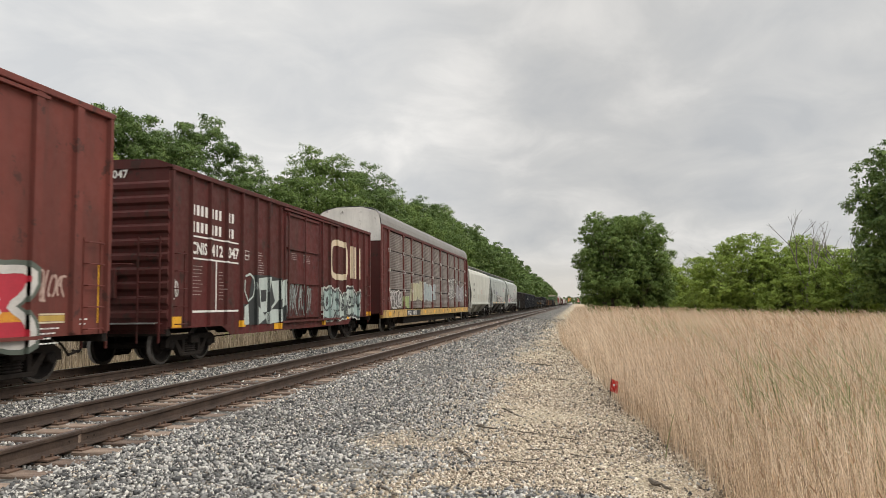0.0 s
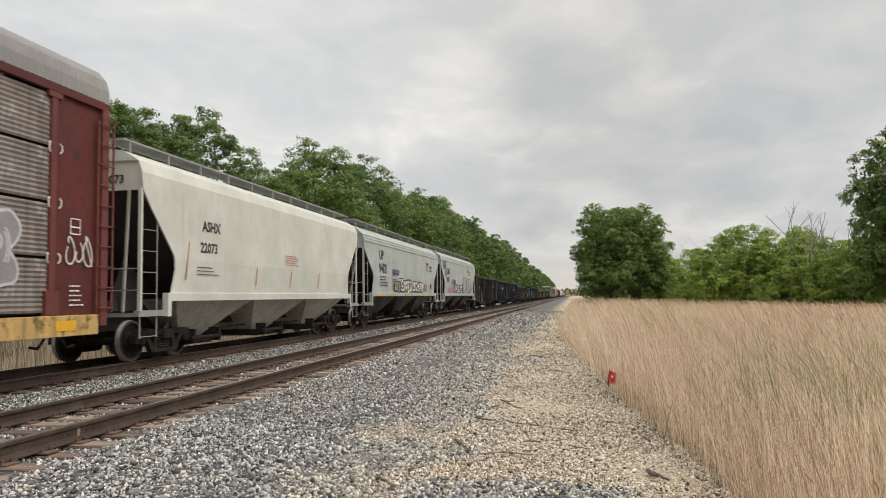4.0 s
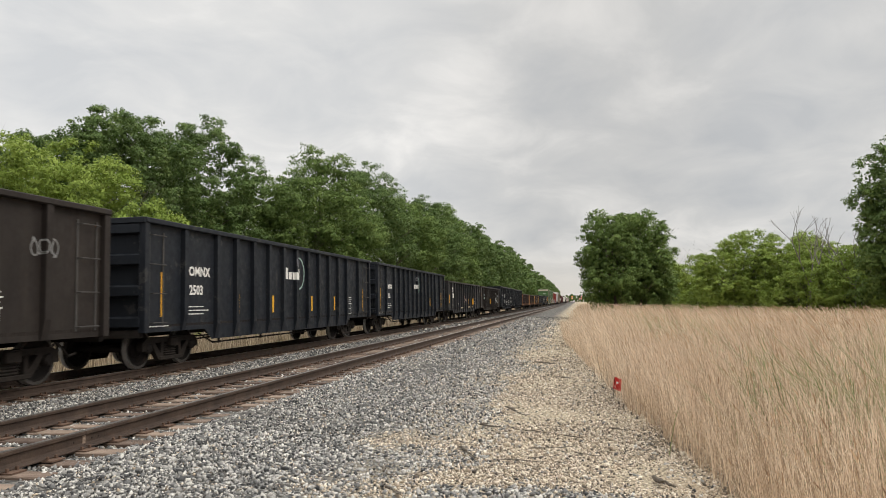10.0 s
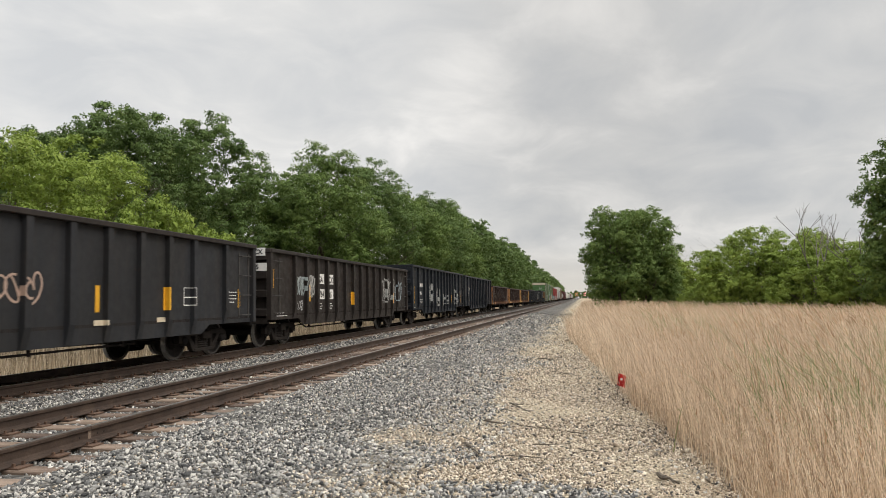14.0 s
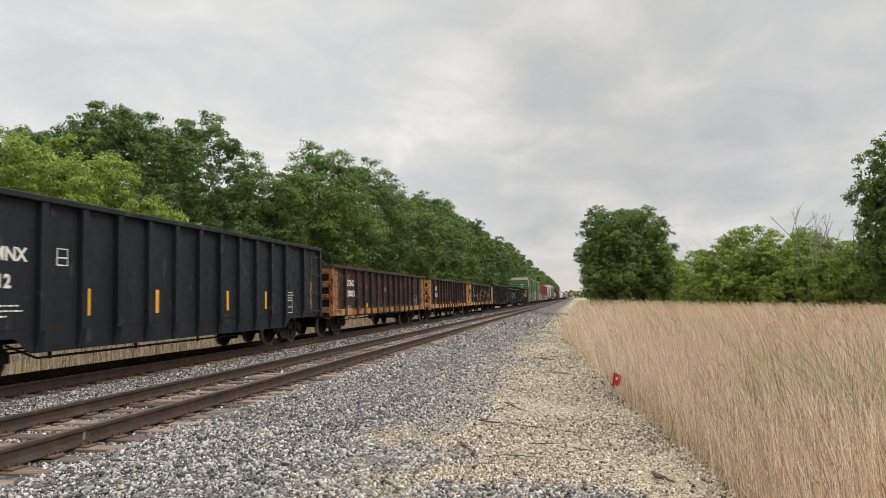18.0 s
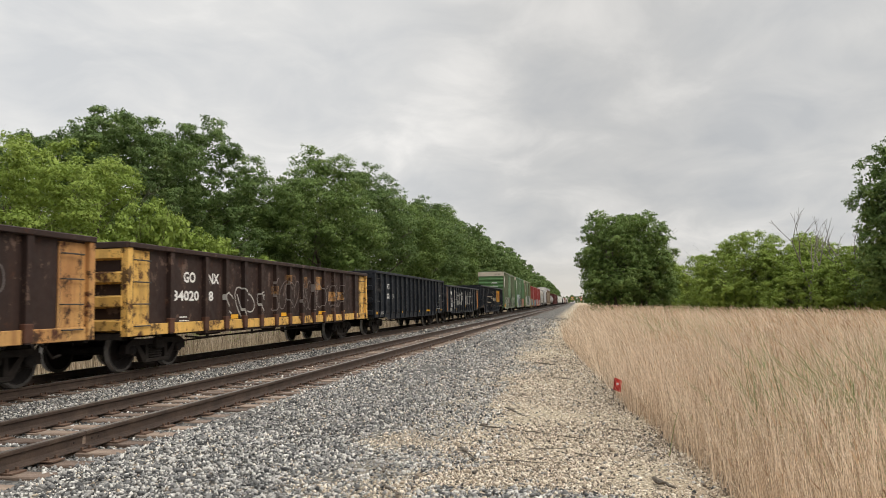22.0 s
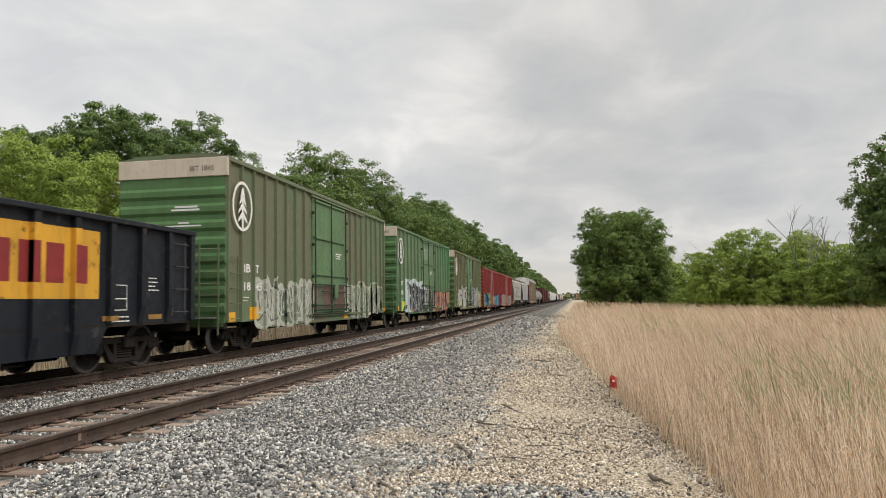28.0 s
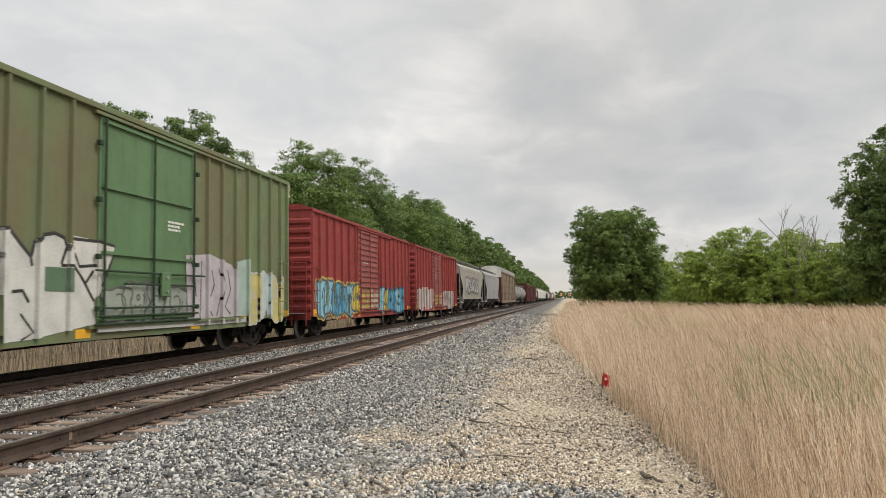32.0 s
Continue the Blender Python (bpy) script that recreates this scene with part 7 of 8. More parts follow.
def smears(seed, bays):
    """A sprayed piece rubbed over in grey, bay by bay: a pale ragged panel, a darker arch in it, a few light dabs."""
    rng = random.Random(seed)
    out = []
    for k in bays:
        y, g, lo, hi = 3.2 + 1.03 * k, rng.uniform(0.17, 0.26), (0.95 if k == 0 else rng.uniform(1.2, 1.35)), rng.uniform(2.28, 2.45)

        def ragged(u0, u1, z0, z1, grey, warm=1.0):
            ring = [(u0, z0), ((u0 + u1) / 2, z0), (u1, z0), (u1, (z0 + z1) / 2), (u1 - 0.03, z1 - 0.1), ((u0 + u1) / 2, z1), (u0 + 0.03, z1 - 0.1), (u0, (z0 + z1) / 2)]
            out.append(((grey * warm, grey, grey * 0.93 / warm), [(y + u + rng.uniform(-0.03, 0.03), z + rng.uniform(-0.04, 0.04)) for u, z in ring]))
        ragged(0.0, 0.84, lo, hi, g)
        ragged(rng.uniform(0.15, 0.25), rng.uniform(0.55, 0.68), lo + 0.45, hi - 0.12, 0.075, 1.12)
        ragged(rng.uniform(0.1, 0.35), rng.uniform(0.45, 0.75), lo + 0.12, lo + rng.uniform(0.4, 0.75), g * 1.5)
    return out


def black_gondola(lead, L, code, number, label, mark=True, extra=(), skin=None, top=3.24, strips=True):
    marks = [mk_text(code, 1.86, 2.08, 0.31), mk_text(number, 1.88, 1.64, 0.31), mk_small(1.86, 1.34, 3, 0.95, seed=int(number)), mk_small(0.2, 0.93, 1, 1.2, seed=3), mk_small(13.6, 1.62, 4, 0.5, seed=5),
             mk_box(13.6, 1.0, 0.36)]
    if mark:       # a round emblem beside a word that is drawn as bars
        marks += [mk_bars([(7.40 + 0.31 * k, 7.64 + 0.31 * k, 2.17, 2.40 + (0.13 if k in (0, 3) else 0)) for k in range(4)], M_WHITE), mk_arc(8.55, 2.38, 0.45, 0.50, -1.5, 1.5, 0.025, ink(0.35, 0.50, 0.45)),
                  mk_arc(8.35, 2.72, 0.20, 0.16, 0, 6.28, 0.02, ink(0.2, 0.2, 0.22))]
    return gondola(lead, L, top, skin or P_BLACK, label, marks=marks + list(extra), amber=AMBER5 if strips else (), belly=0.56)


def yellow_gondola(lead, L, code, number, label, extra=(), skin=None, seed=1, posts=13, edge=None):
    marks = [mk_fit(code, 1.90, 2.82, 1.92, 2.18), mk_fit(number, 1.84, 2.90, 1.50, 1.76), mk_bars([(y, y + 0.2, 1.05, 1.24) for y in (4.6, 10.3)] if number == "320013" else [(y, y + 0.4, 1.04, 1.15) for y in (4.5, 7.7, 10.9, 13.3)], M_AMBER), mk_small(2.05, 1.12, 2, 0.5, seed=seed)]

    if number == "340208":          # spread on both sides of a post
        marks[:2] = [mk_fit("GO", 2.2, 2.72, 1.92, 2.18), mk_fit("NX", 3.3, 3.85, 1.92, 2.18), mk_fit("34020", 1.78, 2.88, 1.50, 1.74), mk_fit("8", 3.34, 3.56, 1.50, 1.74)]

    def post_feet(car, h, x, r, d):
        """Rusted lower ends of the posts, run down over the sill."""
        for y0, y1 in r[:-2]:
            bm = blank()
            block(bm, x + 0.01, x + d + 0.012, y0 - 0.02, y1 + 0.02, 0.80, 1.12, 0.012)
            part("post_foot", bm, P_FOOT, car)
    marks.append(post_feet)
    return gondola(lead, L, 2.68, skin or P_RUSTY, label, sill=edge or P_PEACH, corner=edge or P_PEACH, posts=posts, marks=marks + list(extra), height0=0.78, belly=0.72, chord=P_RUSTY, rust_end=edge or P_PEACH,
                   amber=[], taper=False)


def tree_emblem(y, z):
    """A stylised tree in a ring, on a thin plate across the posts."""
    def go(car, h, x, r, d):
        y0 = -h + y
        bm = blank()
        n = 28
        ribbon(bm, [(y0 + 0.55 * math.cos(6.2832 * k / n), z + 0.64 * math.sin(6.2832 * k / n)) for k in range(n)], 0.042, True)
        part("emblem_ring", lay(bm, 1.586, (), 0, 0.006), M_WHITE, car, "white painted ring")
        bm = blank()
        flat(bm, y0 - 0.05, y0 + 0.05, z - 0.58, z + 0.5)
        for k, (zz, w) in enumerate(((z - 0.36, 0.30), (z - 0.12, 0.27), (z + 0.10, 0.22), (z + 0.28, 0.15))):
            for s in (-1, 1):
                p = [bm.verts.new(v) for v in ((y0 + s * 0.05, zz + 0.20, 0), (y0 + s * 0.05, zz + 0.04, 0), (y0 + s * w, zz - 0.10, 0), (y0 + s * w * 0.8, zz + 0.02, 0))]
                bm.faces.new(p if s < 0 else p[::-1])
        part("emblem_tree", lay(bm, 1.586, (), 0, 0.007), M_WHITE, car, "white painted tree")
    return [go]


def turquoise_patch(car, h, x, r, d):
    bm = blank()
    block(bm, 0.12, 0.86, -h - 0.178, -h - 0.165, 1.64, 2.1)
    part("painted_patch", bm, ink(0.06, 0.23, 0.17), car, "turquoise painted patch on the end")


def green_boxcar(lead, L, number, skin, label, paint_marks):
    step = 0.88 if number == "1887" else 0.765
    posts = [y for y in [0.82 + step * k for k in range(8)] if y < 6.1] + [y for y in [15.0 - step * k for k in range(8)] if y > 9.8]
    marks = tree_emblem(0.79, 3.98) + ([mk_fit("IBT", 0.98, 1.58, 2.2, 2.44), mk_fit("188", 1.02, 1.56, 1.7, 1.94)] if number == "1887" else
                                       [mk_fit("IB", 1.05, 1.45, 2.2, 2.44), mk_fit("T", 0.82 + step + 0.2, 0.82 + step + 0.38, 2.2, 2.44), mk_fit(number[:2], 1.05, 1.45, 1.7, 1.94), mk_fit(number[2:], 0.82 + step + 0.2, 0.82 + step + 0.6, 1.7, 1.94)]) + [ mk_small(0.95, 1.5, 2, 0.6, seed=3),
                                       mk_small(8.6, 3.15, 3, 0.8, seed=5, height=0.05), mk_small(15.0, 2.6, 9, 0.28, seed=8)]

    def end_words(car, h, x, r, d):
        bm = blank()
        for x0, x1, z0, z1 in ((0.1, 0.75, 3.88, 3.93), (0.0, 0.8, 3.80, 3.85), (-0.5, 0.85, 3.38, 3.42), (0.2, 0.5, 3.46, 3.50)):
            bm.faces.new([bm.verts.new((a, -h - 0.082, b)) for a, b in ((x0, z0), (x1, z0), (x1, z1), (x0, z1))])
        part("marking", bm, M_WHITE, car)
        letters_end(car, "IBT 18" + number[2:], 0.5, 4.85, 0.19, -h - 0.06, ink(0.24, 0.20, 0.16))

    def door_gear(car, h, x, r, d):
        """Lower rails, lock rods and latch box of the plug door."""
        for z, y0, y1 in ((0.95, 6.0, 9.9), (1.10, 6.1, 9.8), (1.26, 6.25, 9.65), (1.98, 6.0, 10.1), (1.74, 6.9, 9.6)):
            bm = blank()
            rod(bm, (x + 0.135, -h + y0, z), (x + 0.135, -h + y1, z), 0.022, 6)
            part("door_rail", bm, P_BAR, car)
        bm = blank()
        block(bm, x + 0.10, x + 0.17, -h + 8.2, -h + 8.55, 1.48, 2.02, 0.015)
        latch = part("latch_box", bm, P_DOOR, car)
        for z in (1.6, 1.9):
            bm = blank()
            rod(bm, (x + 0.17, -h + 8.375, z), (x + 0.20, -h + 8.375, z), 0.035, 8)
            part("bolt", bm, P_WORN, latch)
        for y in (6.12, 9.78):
            for z in (1.2, 2.2, 3.3, 4.4):
                bm = blank()
                block(bm, x + 0.05, x + 0.15, -h + y - 0.05, -h + y + 0.05, z, z + 0.1, 0.01)
                part("door_bracket", bm, P_BAR, car)
    return boxcar(lead, L, 5.26, skin, label, posts, (6.2, 9.7), marks=marks + [end_words, door_gear] + paint_marks, cap=P_CAP, end_cap=0.42, ribs_n=8, door_mat=P_DOOR, roof=skin, sill=0.85, belly=0.66, roof_rise=0.05, bar_mat=P_BAR, end_mat=P_END)


def build_train():
    # a tall brown boxcar just leaving
    boxcar(-4.6, 16.9, 5.16, P_BROWN, "tall red-brown boxcar with red graffiti and a yellow stripe", [1.2, 2.6, 4.0, 13.4, 14.95, 15.95], (9.9, 12.9), post_w=0.22, plug=True, amber=False, ribs_n=8,
           marks=[mk_bars([(16.62, 16.72, 1.05, 2.15)], M_AMBER), mk_bars([(15.1, 15.75, 1.08, 1.11), (15.1, 15.75, 1.22, 1.25)], M_CREAM), mk_bars([(15.1, 15.75, 1.115, 1.215)], ink(0.5, 0.33, 0.08)),
                  mk_small(15.12, 0.98, 4, 0.5, seed=2), mk_tag(5, 15.1, 15.75, 1.45, 2.0, (0.45, 0.32, 0.27), 6, 0.02), mk_small(16.1, 1.12, 2, 0.3, seed=9),
                  mk_throw(21, 11.6, 14.85, 0.70, 2.0, [(0.42, 0.03, 0.05), (0.45, 0.05, 0.06)], (0.55, 0.53, 0.5), 2, halo=(0.10, 0.12, 0.10), width=0.07), mk_bars([(13.2, 14.8, 1.12, 1.28)], M_AMBER)])
    # maroon boxcar: its owner's name and emblem as plain bars and strokes
    name_bars = [(y0 + 0.2 * k, y0 + 0.12 + 0.2 * k, z, z + 0.25) for z in (3.53, 3.12) for y0, n in ((0.97, 4), (1.86, 3), (2.74, 2)) for k in range(n)]
    boxcar(14.39, 15.79, 4.58, P_MAROON, "maroon boxcar with white lettering, cream emblem and graffiti", [0.88, 1.76, 2.63, 3.5, 4.38, 5.24, 6.05, 9.75, 10.56, 11.4, 12.29, 13.18, 14.03, 14.91], (6.45, 9.4),
           ribs_n=10, door_lines=3, marks=[
               mk_bars(name_bars, M_WHITE), mk_bars([(0.95, 3.35, 3.0, 3.04), (0.95, 3.35, 2.47, 2.51), (0.95, 3.35, 1.20, 1.25), (2.12, 2.18, 1.25, 2.47)], M_WHITE), mk_fit("CNIS", 0.95, 1.68, 2.59, 2.89), mk_fit("412", 1.86, 2.48, 2.59, 2.89), mk_fit("047", 2.74, 3.36, 2.59, 2.89),
               lambda car, h, x, r, d: letters_end(car, "CNIS 412047", -0.95, 4.28, 0.26, -h - 0.03),
               mk_small(4.5, 2.85, 11, 0.45, ink(0.45, 0.40, 0.38), 4, 0.02, 0.07), mk_box(3.75, 2.62, 0.22), mk_small(1.0, 2.3, 9, 0.5, ink(0.36, 0.30, 0.28), 6, 0.018), mk_small(2.3, 2.2, 9, 0.3, ink(0.36, 0.30, 0.28), 7, 0.018), mk_small(6.9, 3.0, 4, 0.6, ink(0.40, 0.34, 0.32), 8, 0.02, 0.06), mk_small(7.9, 3.0, 5, 0.7, ink(0.40, 0.34, 0.32), 9, 0.02, 0.06),
               mk_strokes([[(10.78, 3.2), (10.82, 3.5), (10.98, 3.66), (11.3, 3.72), (12.1, 3.72), (12.45, 3.66), (12.62, 3.5), (12.66, 3.2), (12.66, 2.9), (12.62, 2.64), (12.45, 2.48), (12.1, 2.42), (11.3, 2.42), (10.98, 2.48), (10.82, 2.64), (10.78, 2.9), (10.78, 3.2)]], 0.115, M_CREAM),
               mk_bars([(13.02, 13.25, 2.42, 3.72), (13.62, 13.85, 2.42, 3.72), (14.22, 14.45, 2.42, 3.72)], M_CREAM),
               mk_piece(GREY_PIECE, GREY_PIECE_OVER), mk_tag(32, 6.5, 8.6, 1.0, 2.1, (0.24, 0.27, 0.26), 9, 0.03), mk_tag(35, 6.5, 8.8, 0.95, 2.0, (0.06, 0.05, 0.05), 7, 0.02),
               mk_throw(33, 9.9, 14.3, 0.85, 1.95, [(0.33, 0.42, 0.40), (0.45, 0.52, 0.48)], (0.04, 0.04, 0.045), 5, halo=(0.48, 0.5, 0.46)), mk_tag(34, 0.15, 0.4, 1.5, 2.0, IN_WHITE, 2)])
    autorack(31.94, 27.33, "tall brown autorack with weathered screens and worn yellow sill", paint("red_brown_post_paint", (0.125, 0.037, 0.033), 0.2, 0.45), P_SCREEN, P_ROOF, P_SILL, P_MAROON, P_CHIPPED, marks=[
        mk_throw(41, 1.5, 4.0, 1.18, 2.05, [(0.10, 0.085, 0.08)], (0.55, 0.53, 0.52), 5, width=0.03), mk_throw(42, 4.3, 5.7, 1.18, 1.8, [(0.28, 0.36, 0.14)], (0.38, 0.44, 0.22), 3, width=0.02),
        mk_throw(43, 6.3, 9.5, 1.55, 2.65, [(0.40, 0.38, 0.25), (0.36, 0.34, 0.24)], (0.46, 0.44, 0.31), 3, width=0.03), mk_throw(44, 9.8, 13.2, 1.55, 2.65, [(0.31, 0.36, 0.38)], (0.42, 0.46, 0.46), 4, width=0.03),
        mk_throw(45, 18.2, 20.8, 1.75, 3.15, [(0.10, 0.095, 0.09)], (0.55, 0.54, 0.52), 4, halo=(0.035, 0.033, 0.033), width=0.035), mk_throw(46, 21.8, 25.0, 1.55, 2.75, [(0.24, 0.23, 0.25), (0.30, 0.29, 0.31)], (0.48, 0.48, 0.50), 5, width=0.025),
        mk_tag(47, 26.2, 26.9, 1.9, 2.6, IN_WHITE, 3), mk_box(26.3, 2.55, 0.25), mk_small(26.3, 1.6, 5, 0.4, seed=4),
        lambda car, h, x, r, d: letters_end(car, "980562", 0.35, 4.02, 0.17, -h + 0.03), lambda car, h, x, r, d: bars(car, [(-h + 5.05, -h + 8.4, 0.76, 1.07)], 1.59, M_BLACKINK, (), 0, "number_panel"),
        lambda car, h, x, r, d: letters(car, "980562", -h + 6.5, 0.80, 0.31, 1.598), lambda car, h, x, r, d: letters(car, "TTGX", -h + 5.2, 0.80, 0.31, 1.598),
        lambda car, h, x, r, d: bars(car, [(-h + y, -h + y + 0.5, 0.82, 1.0) for y in (1.2, 9.5, 12.4, 15.4, 18.2, 21.0, 23.8, 25.9)], 1.592, M_AMBER, (), 0, "reflector")])
    hopper(60.2, 15.3, 4.28, 4.62, P_CREAM, "clean off-white covered hopper car with black lettering", 3, 1.47, 1.3, P_CREAM_BAY, lines=False, marks=[
        mk_text("ASHX", 2.55, 3.0, 0.34, M_BLACKINK), mk_text("22073", 2.45, 2.48, 0.34, M_BLACKINK), mk_small(2.3, 2.1, 3, 1.1, M_BLACKINK, 3), mk_small(7.6, 2.65, 5, 1.2, ink(0.5, 0.18, 0.12), 4, 0.03, 0.07),
        mk_strokes([[(1.95, 2.7), (1.8, 1.8)], [(5.6, 2.2), (5.5, 1.7)], [(8.1, 2.2), (8.0, 1.7)], [(10.6, 2.2), (10.5, 1.7)]], 0.02, ink(0.45, 0.16, 0.05)),
        lambda car, h, x, r, d: letters_end(car, "22073", 0.55, 3.82, 0.24, -h + 0.135, M_BLACKINK)])
    hopper(76.3, 17.4, 4.12, 4.62, P_WHITE_GREY, "pale grey covered hopper car with dark numbers and graffiti", 3, 1.55, 1.45, P_BAY, marks=[
        mk_text("UP", 2.5, 3.12, 0.62, M_BLACKINK), mk_text("94821", 2.45, 2.50, 0.62, M_BLACKINK), mk_small(2.55, 2.28, 4, 1.6, M_BLACKINK, 4, 0.05, 0.13), mk_box(5.0, 2.95, 0.22, M_BLACKINK), mk_small(4.9, 2.2, 6, 1.2, M_BLACKINK, 9, 0.035, 0.09),
        mk_tag(51, 4.9, 6.3, 2.42, 2.75, (0.09, 0.05, 0.16), 6, 0.035), mk_throw(52, 5.4, 6.6, 1.62, 2.15, [(0.3, 0.3, 0.29)], (0.05, 0.05, 0.05), 3, width=0.03), mk_throw(53, 6.25, 9.05, 1.55, 2.30, [(0.62, 0.58, 0.56), (0.66, 0.63, 0.6)], (0.035, 0.03, 0.03), 6, width=0.03),
        mk_throw(54, 9.6, 12.15, 1.58, 2.18, [(0.66, 0.60, 0.58)], (0.035, 0.03, 0.03), 5, width=0.03), mk_tag(55, 12.5, 13.3, 1.62, 2.1, (0.04, 0.04, 0.04), 4),
        mk_piece([(c, [(y + 0.94, z - 0.12) for y, z in pts], *w) for c, pts, *w in SHIELD]),
        mk_text("BUILDING", 14.2, 3.12, 0.18, M_BLACKINK), mk_text("AMERICA", 14.22, 2.90, 0.18, M_BLACKINK), mk_bars([(14.4, 14.8, 1.85, 2.15)], M_BLACKINK),
        lambda car, h, x, r, d: letters_end(car, "94821", 0.5, 3.62, 0.24, -h + 0.135, M_BLACKINK), lambda car, h, x, r, d: bars(car, [(-h + y, -h + y + 0.75, 1.42, 1.52) for y in (1.95, 4.4, 7.6, 10.8, 14.3)], 1.625, M_AMBER, (), 0, "reflector")])
    hopper(94.6, 17.5, 4.18, 4.66, P_WHITE_GREY, "pale grey covered hopper car with large outlined graffiti", 3, 1.55, 1.45, P_BAY, marks=[
        mk_text("CMO", 2.2, 2.95, 0.60, M_BLACKINK), mk_text("10457", 2.15, 2.36, 0.58, M_BLACKINK), mk_bars([(1.62, 1.75, 1.70, 2.6)], M_AMBER), mk_tag(66, 2.6, 5.2, 1.62, 1.95, (0.48, 0.20, 0.26), 7, 0.05), mk_tag(67, 3.0, 5.6, 1.75, 2.2, (0.30, 0.18, 0.36), 5, 0.02), mk_tag(68, 5.2, 6.3, 2.0, 2.6, (0.05, 0.05, 0.05), 5, 0.022), mk_tag(61, 0.75, 2.1, 3.25, 3.95, (0.10, 0.10, 0.10), 6, 0.025), mk_tag(69, 1.5, 2.3, 2.75, 3.2, (0.10, 0.10, 0.10), 4, 0.022), mk_tag(62, 4.2, 6.2, 2.2, 2.7, (0.07, 0.07, 0.08), 8, 0.025),
        mk_throw(63, 5.6, 9.3, 1.60, 2.25, [(0.60, 0.60, 0.57)], (0.03, 0.03, 0.03), 7, width=0.035), mk_piece(SILVER_PIECE, SILVER_PIECE_OVER, SILVER_PIECE_DETAIL, SILVER_PIECE_LAST), mk_tag(65, 14.5, 15.6, 1.7, 2.3, (0.30, 0.28, 0.27), 6, 0.018),
        mk_piece(SHIELD), mk_text("BUILDING", 13.25, 3.34, 0.19, M_BLACKINK),
        mk_text("AMERICA", 13.28, 3.13, 0.19, M_BLACKINK), mk_bars([(14.35, 14.65, 1.85, 2.2)], M_BLACKINK), mk_bars([(14.41, 14.59, 1.91, 2.14)], ink(0.5, 0.5, 0.48)), lambda car, h, x, r, d: letters_end(car, "10457", 0.5, 3.66, 0.24, -h + 0.135, M_BLACKINK)])
    black_gondola(113.1, 16.5, "OMNX", "1180", "sooty black high-sided gondola car with white lettering", False, [mk_tag(71, 3.25, 4.2, 0.75, 2.0, (0.13, 0.17, 0.15), 8, 0.022), mk_tag(75, 3.3, 4.2, 0.7, 1.8, (0.22, 0.27, 0.25), 7, 0.016), mk_tag(72, 0.3, 1.2, 1.0, 1.4, (0.3, 0.3, 0.3), 4), mk_box(3.5, 2.12, 0.24), lambda car, h, x, r, d: letters_end(car, "OMNX 1180", 0.35, 2.98, 0.2, -h - 0.05),
                                                                                                            mk_tag(73, 14.6, 15.2, 2.2, 2.6, (0.2, 0.2, 0.2), 4),
                                                                                                            mk_bars([(y - 0.05, y + 0.05, 1.2, 1.65) for y in (4.35, 6.55, 9.7, 12.0)], ink(0.17, 0.085, 0.03))], P_BLACK_BROWN, strips=False)
    black_gondola(130.73, 16.4, "OMNX", "2503", "black high-sided gondola car with white numbers and round emblem")
    black_gondola(148.34, 16.5, "OMNX", "2322", "black high-sided gondola car with white numbers and round emblem")
    gondola(166.2, 16.4, 2.92, P_GREY_BLACK, "grey-black gondola car with white number panel and amber strips", posts=13, belly=0.62, marks=[
        mk_bars([(1.78, 2.55, 2.16, 2.48), (1.72, 2.88, 1.72, 2.04)], M_WHITE), mk_text("CIGX", 1.83, 2.20, 0.28, M_BLACKINK), mk_text("802362", 1.76, 1.76, 0.28, M_BLACKINK, 0.95), mk_small(2.3, 1.25, 2, 0.5, seed=1), mk_small(4.5, 1.3, 2, 0.6, seed=2),
        mk_tag(81, 7.6, 8.6, 1.35, 1.9, (0.42, 0.30, 0.24), 4, 0.02), mk_bars([(0.78, 1.1, 1.35, 1.95)], M_AMBER), mk_bars([(0.35, 0.65, 0.88, 1.0), (6.0, 6.3, 0.92, 1.02), (9.9, 10.2, 0.95, 1.05), (11.9, 12.2, 0.95, 1.05)], M_CREAM), mk_box(12.95, 1.3, 0.36), mk_small(15.0, 1.6, 4, 0.5, seed=6)],
        amber=[(5.7, 1.2, 1.7), (10.0, 1.2, 1.7), (12.2, 1.2, 1.7), (15.6, 1.2, 1.7)], chord=P_BLACK_BROWN, drop=2.3)
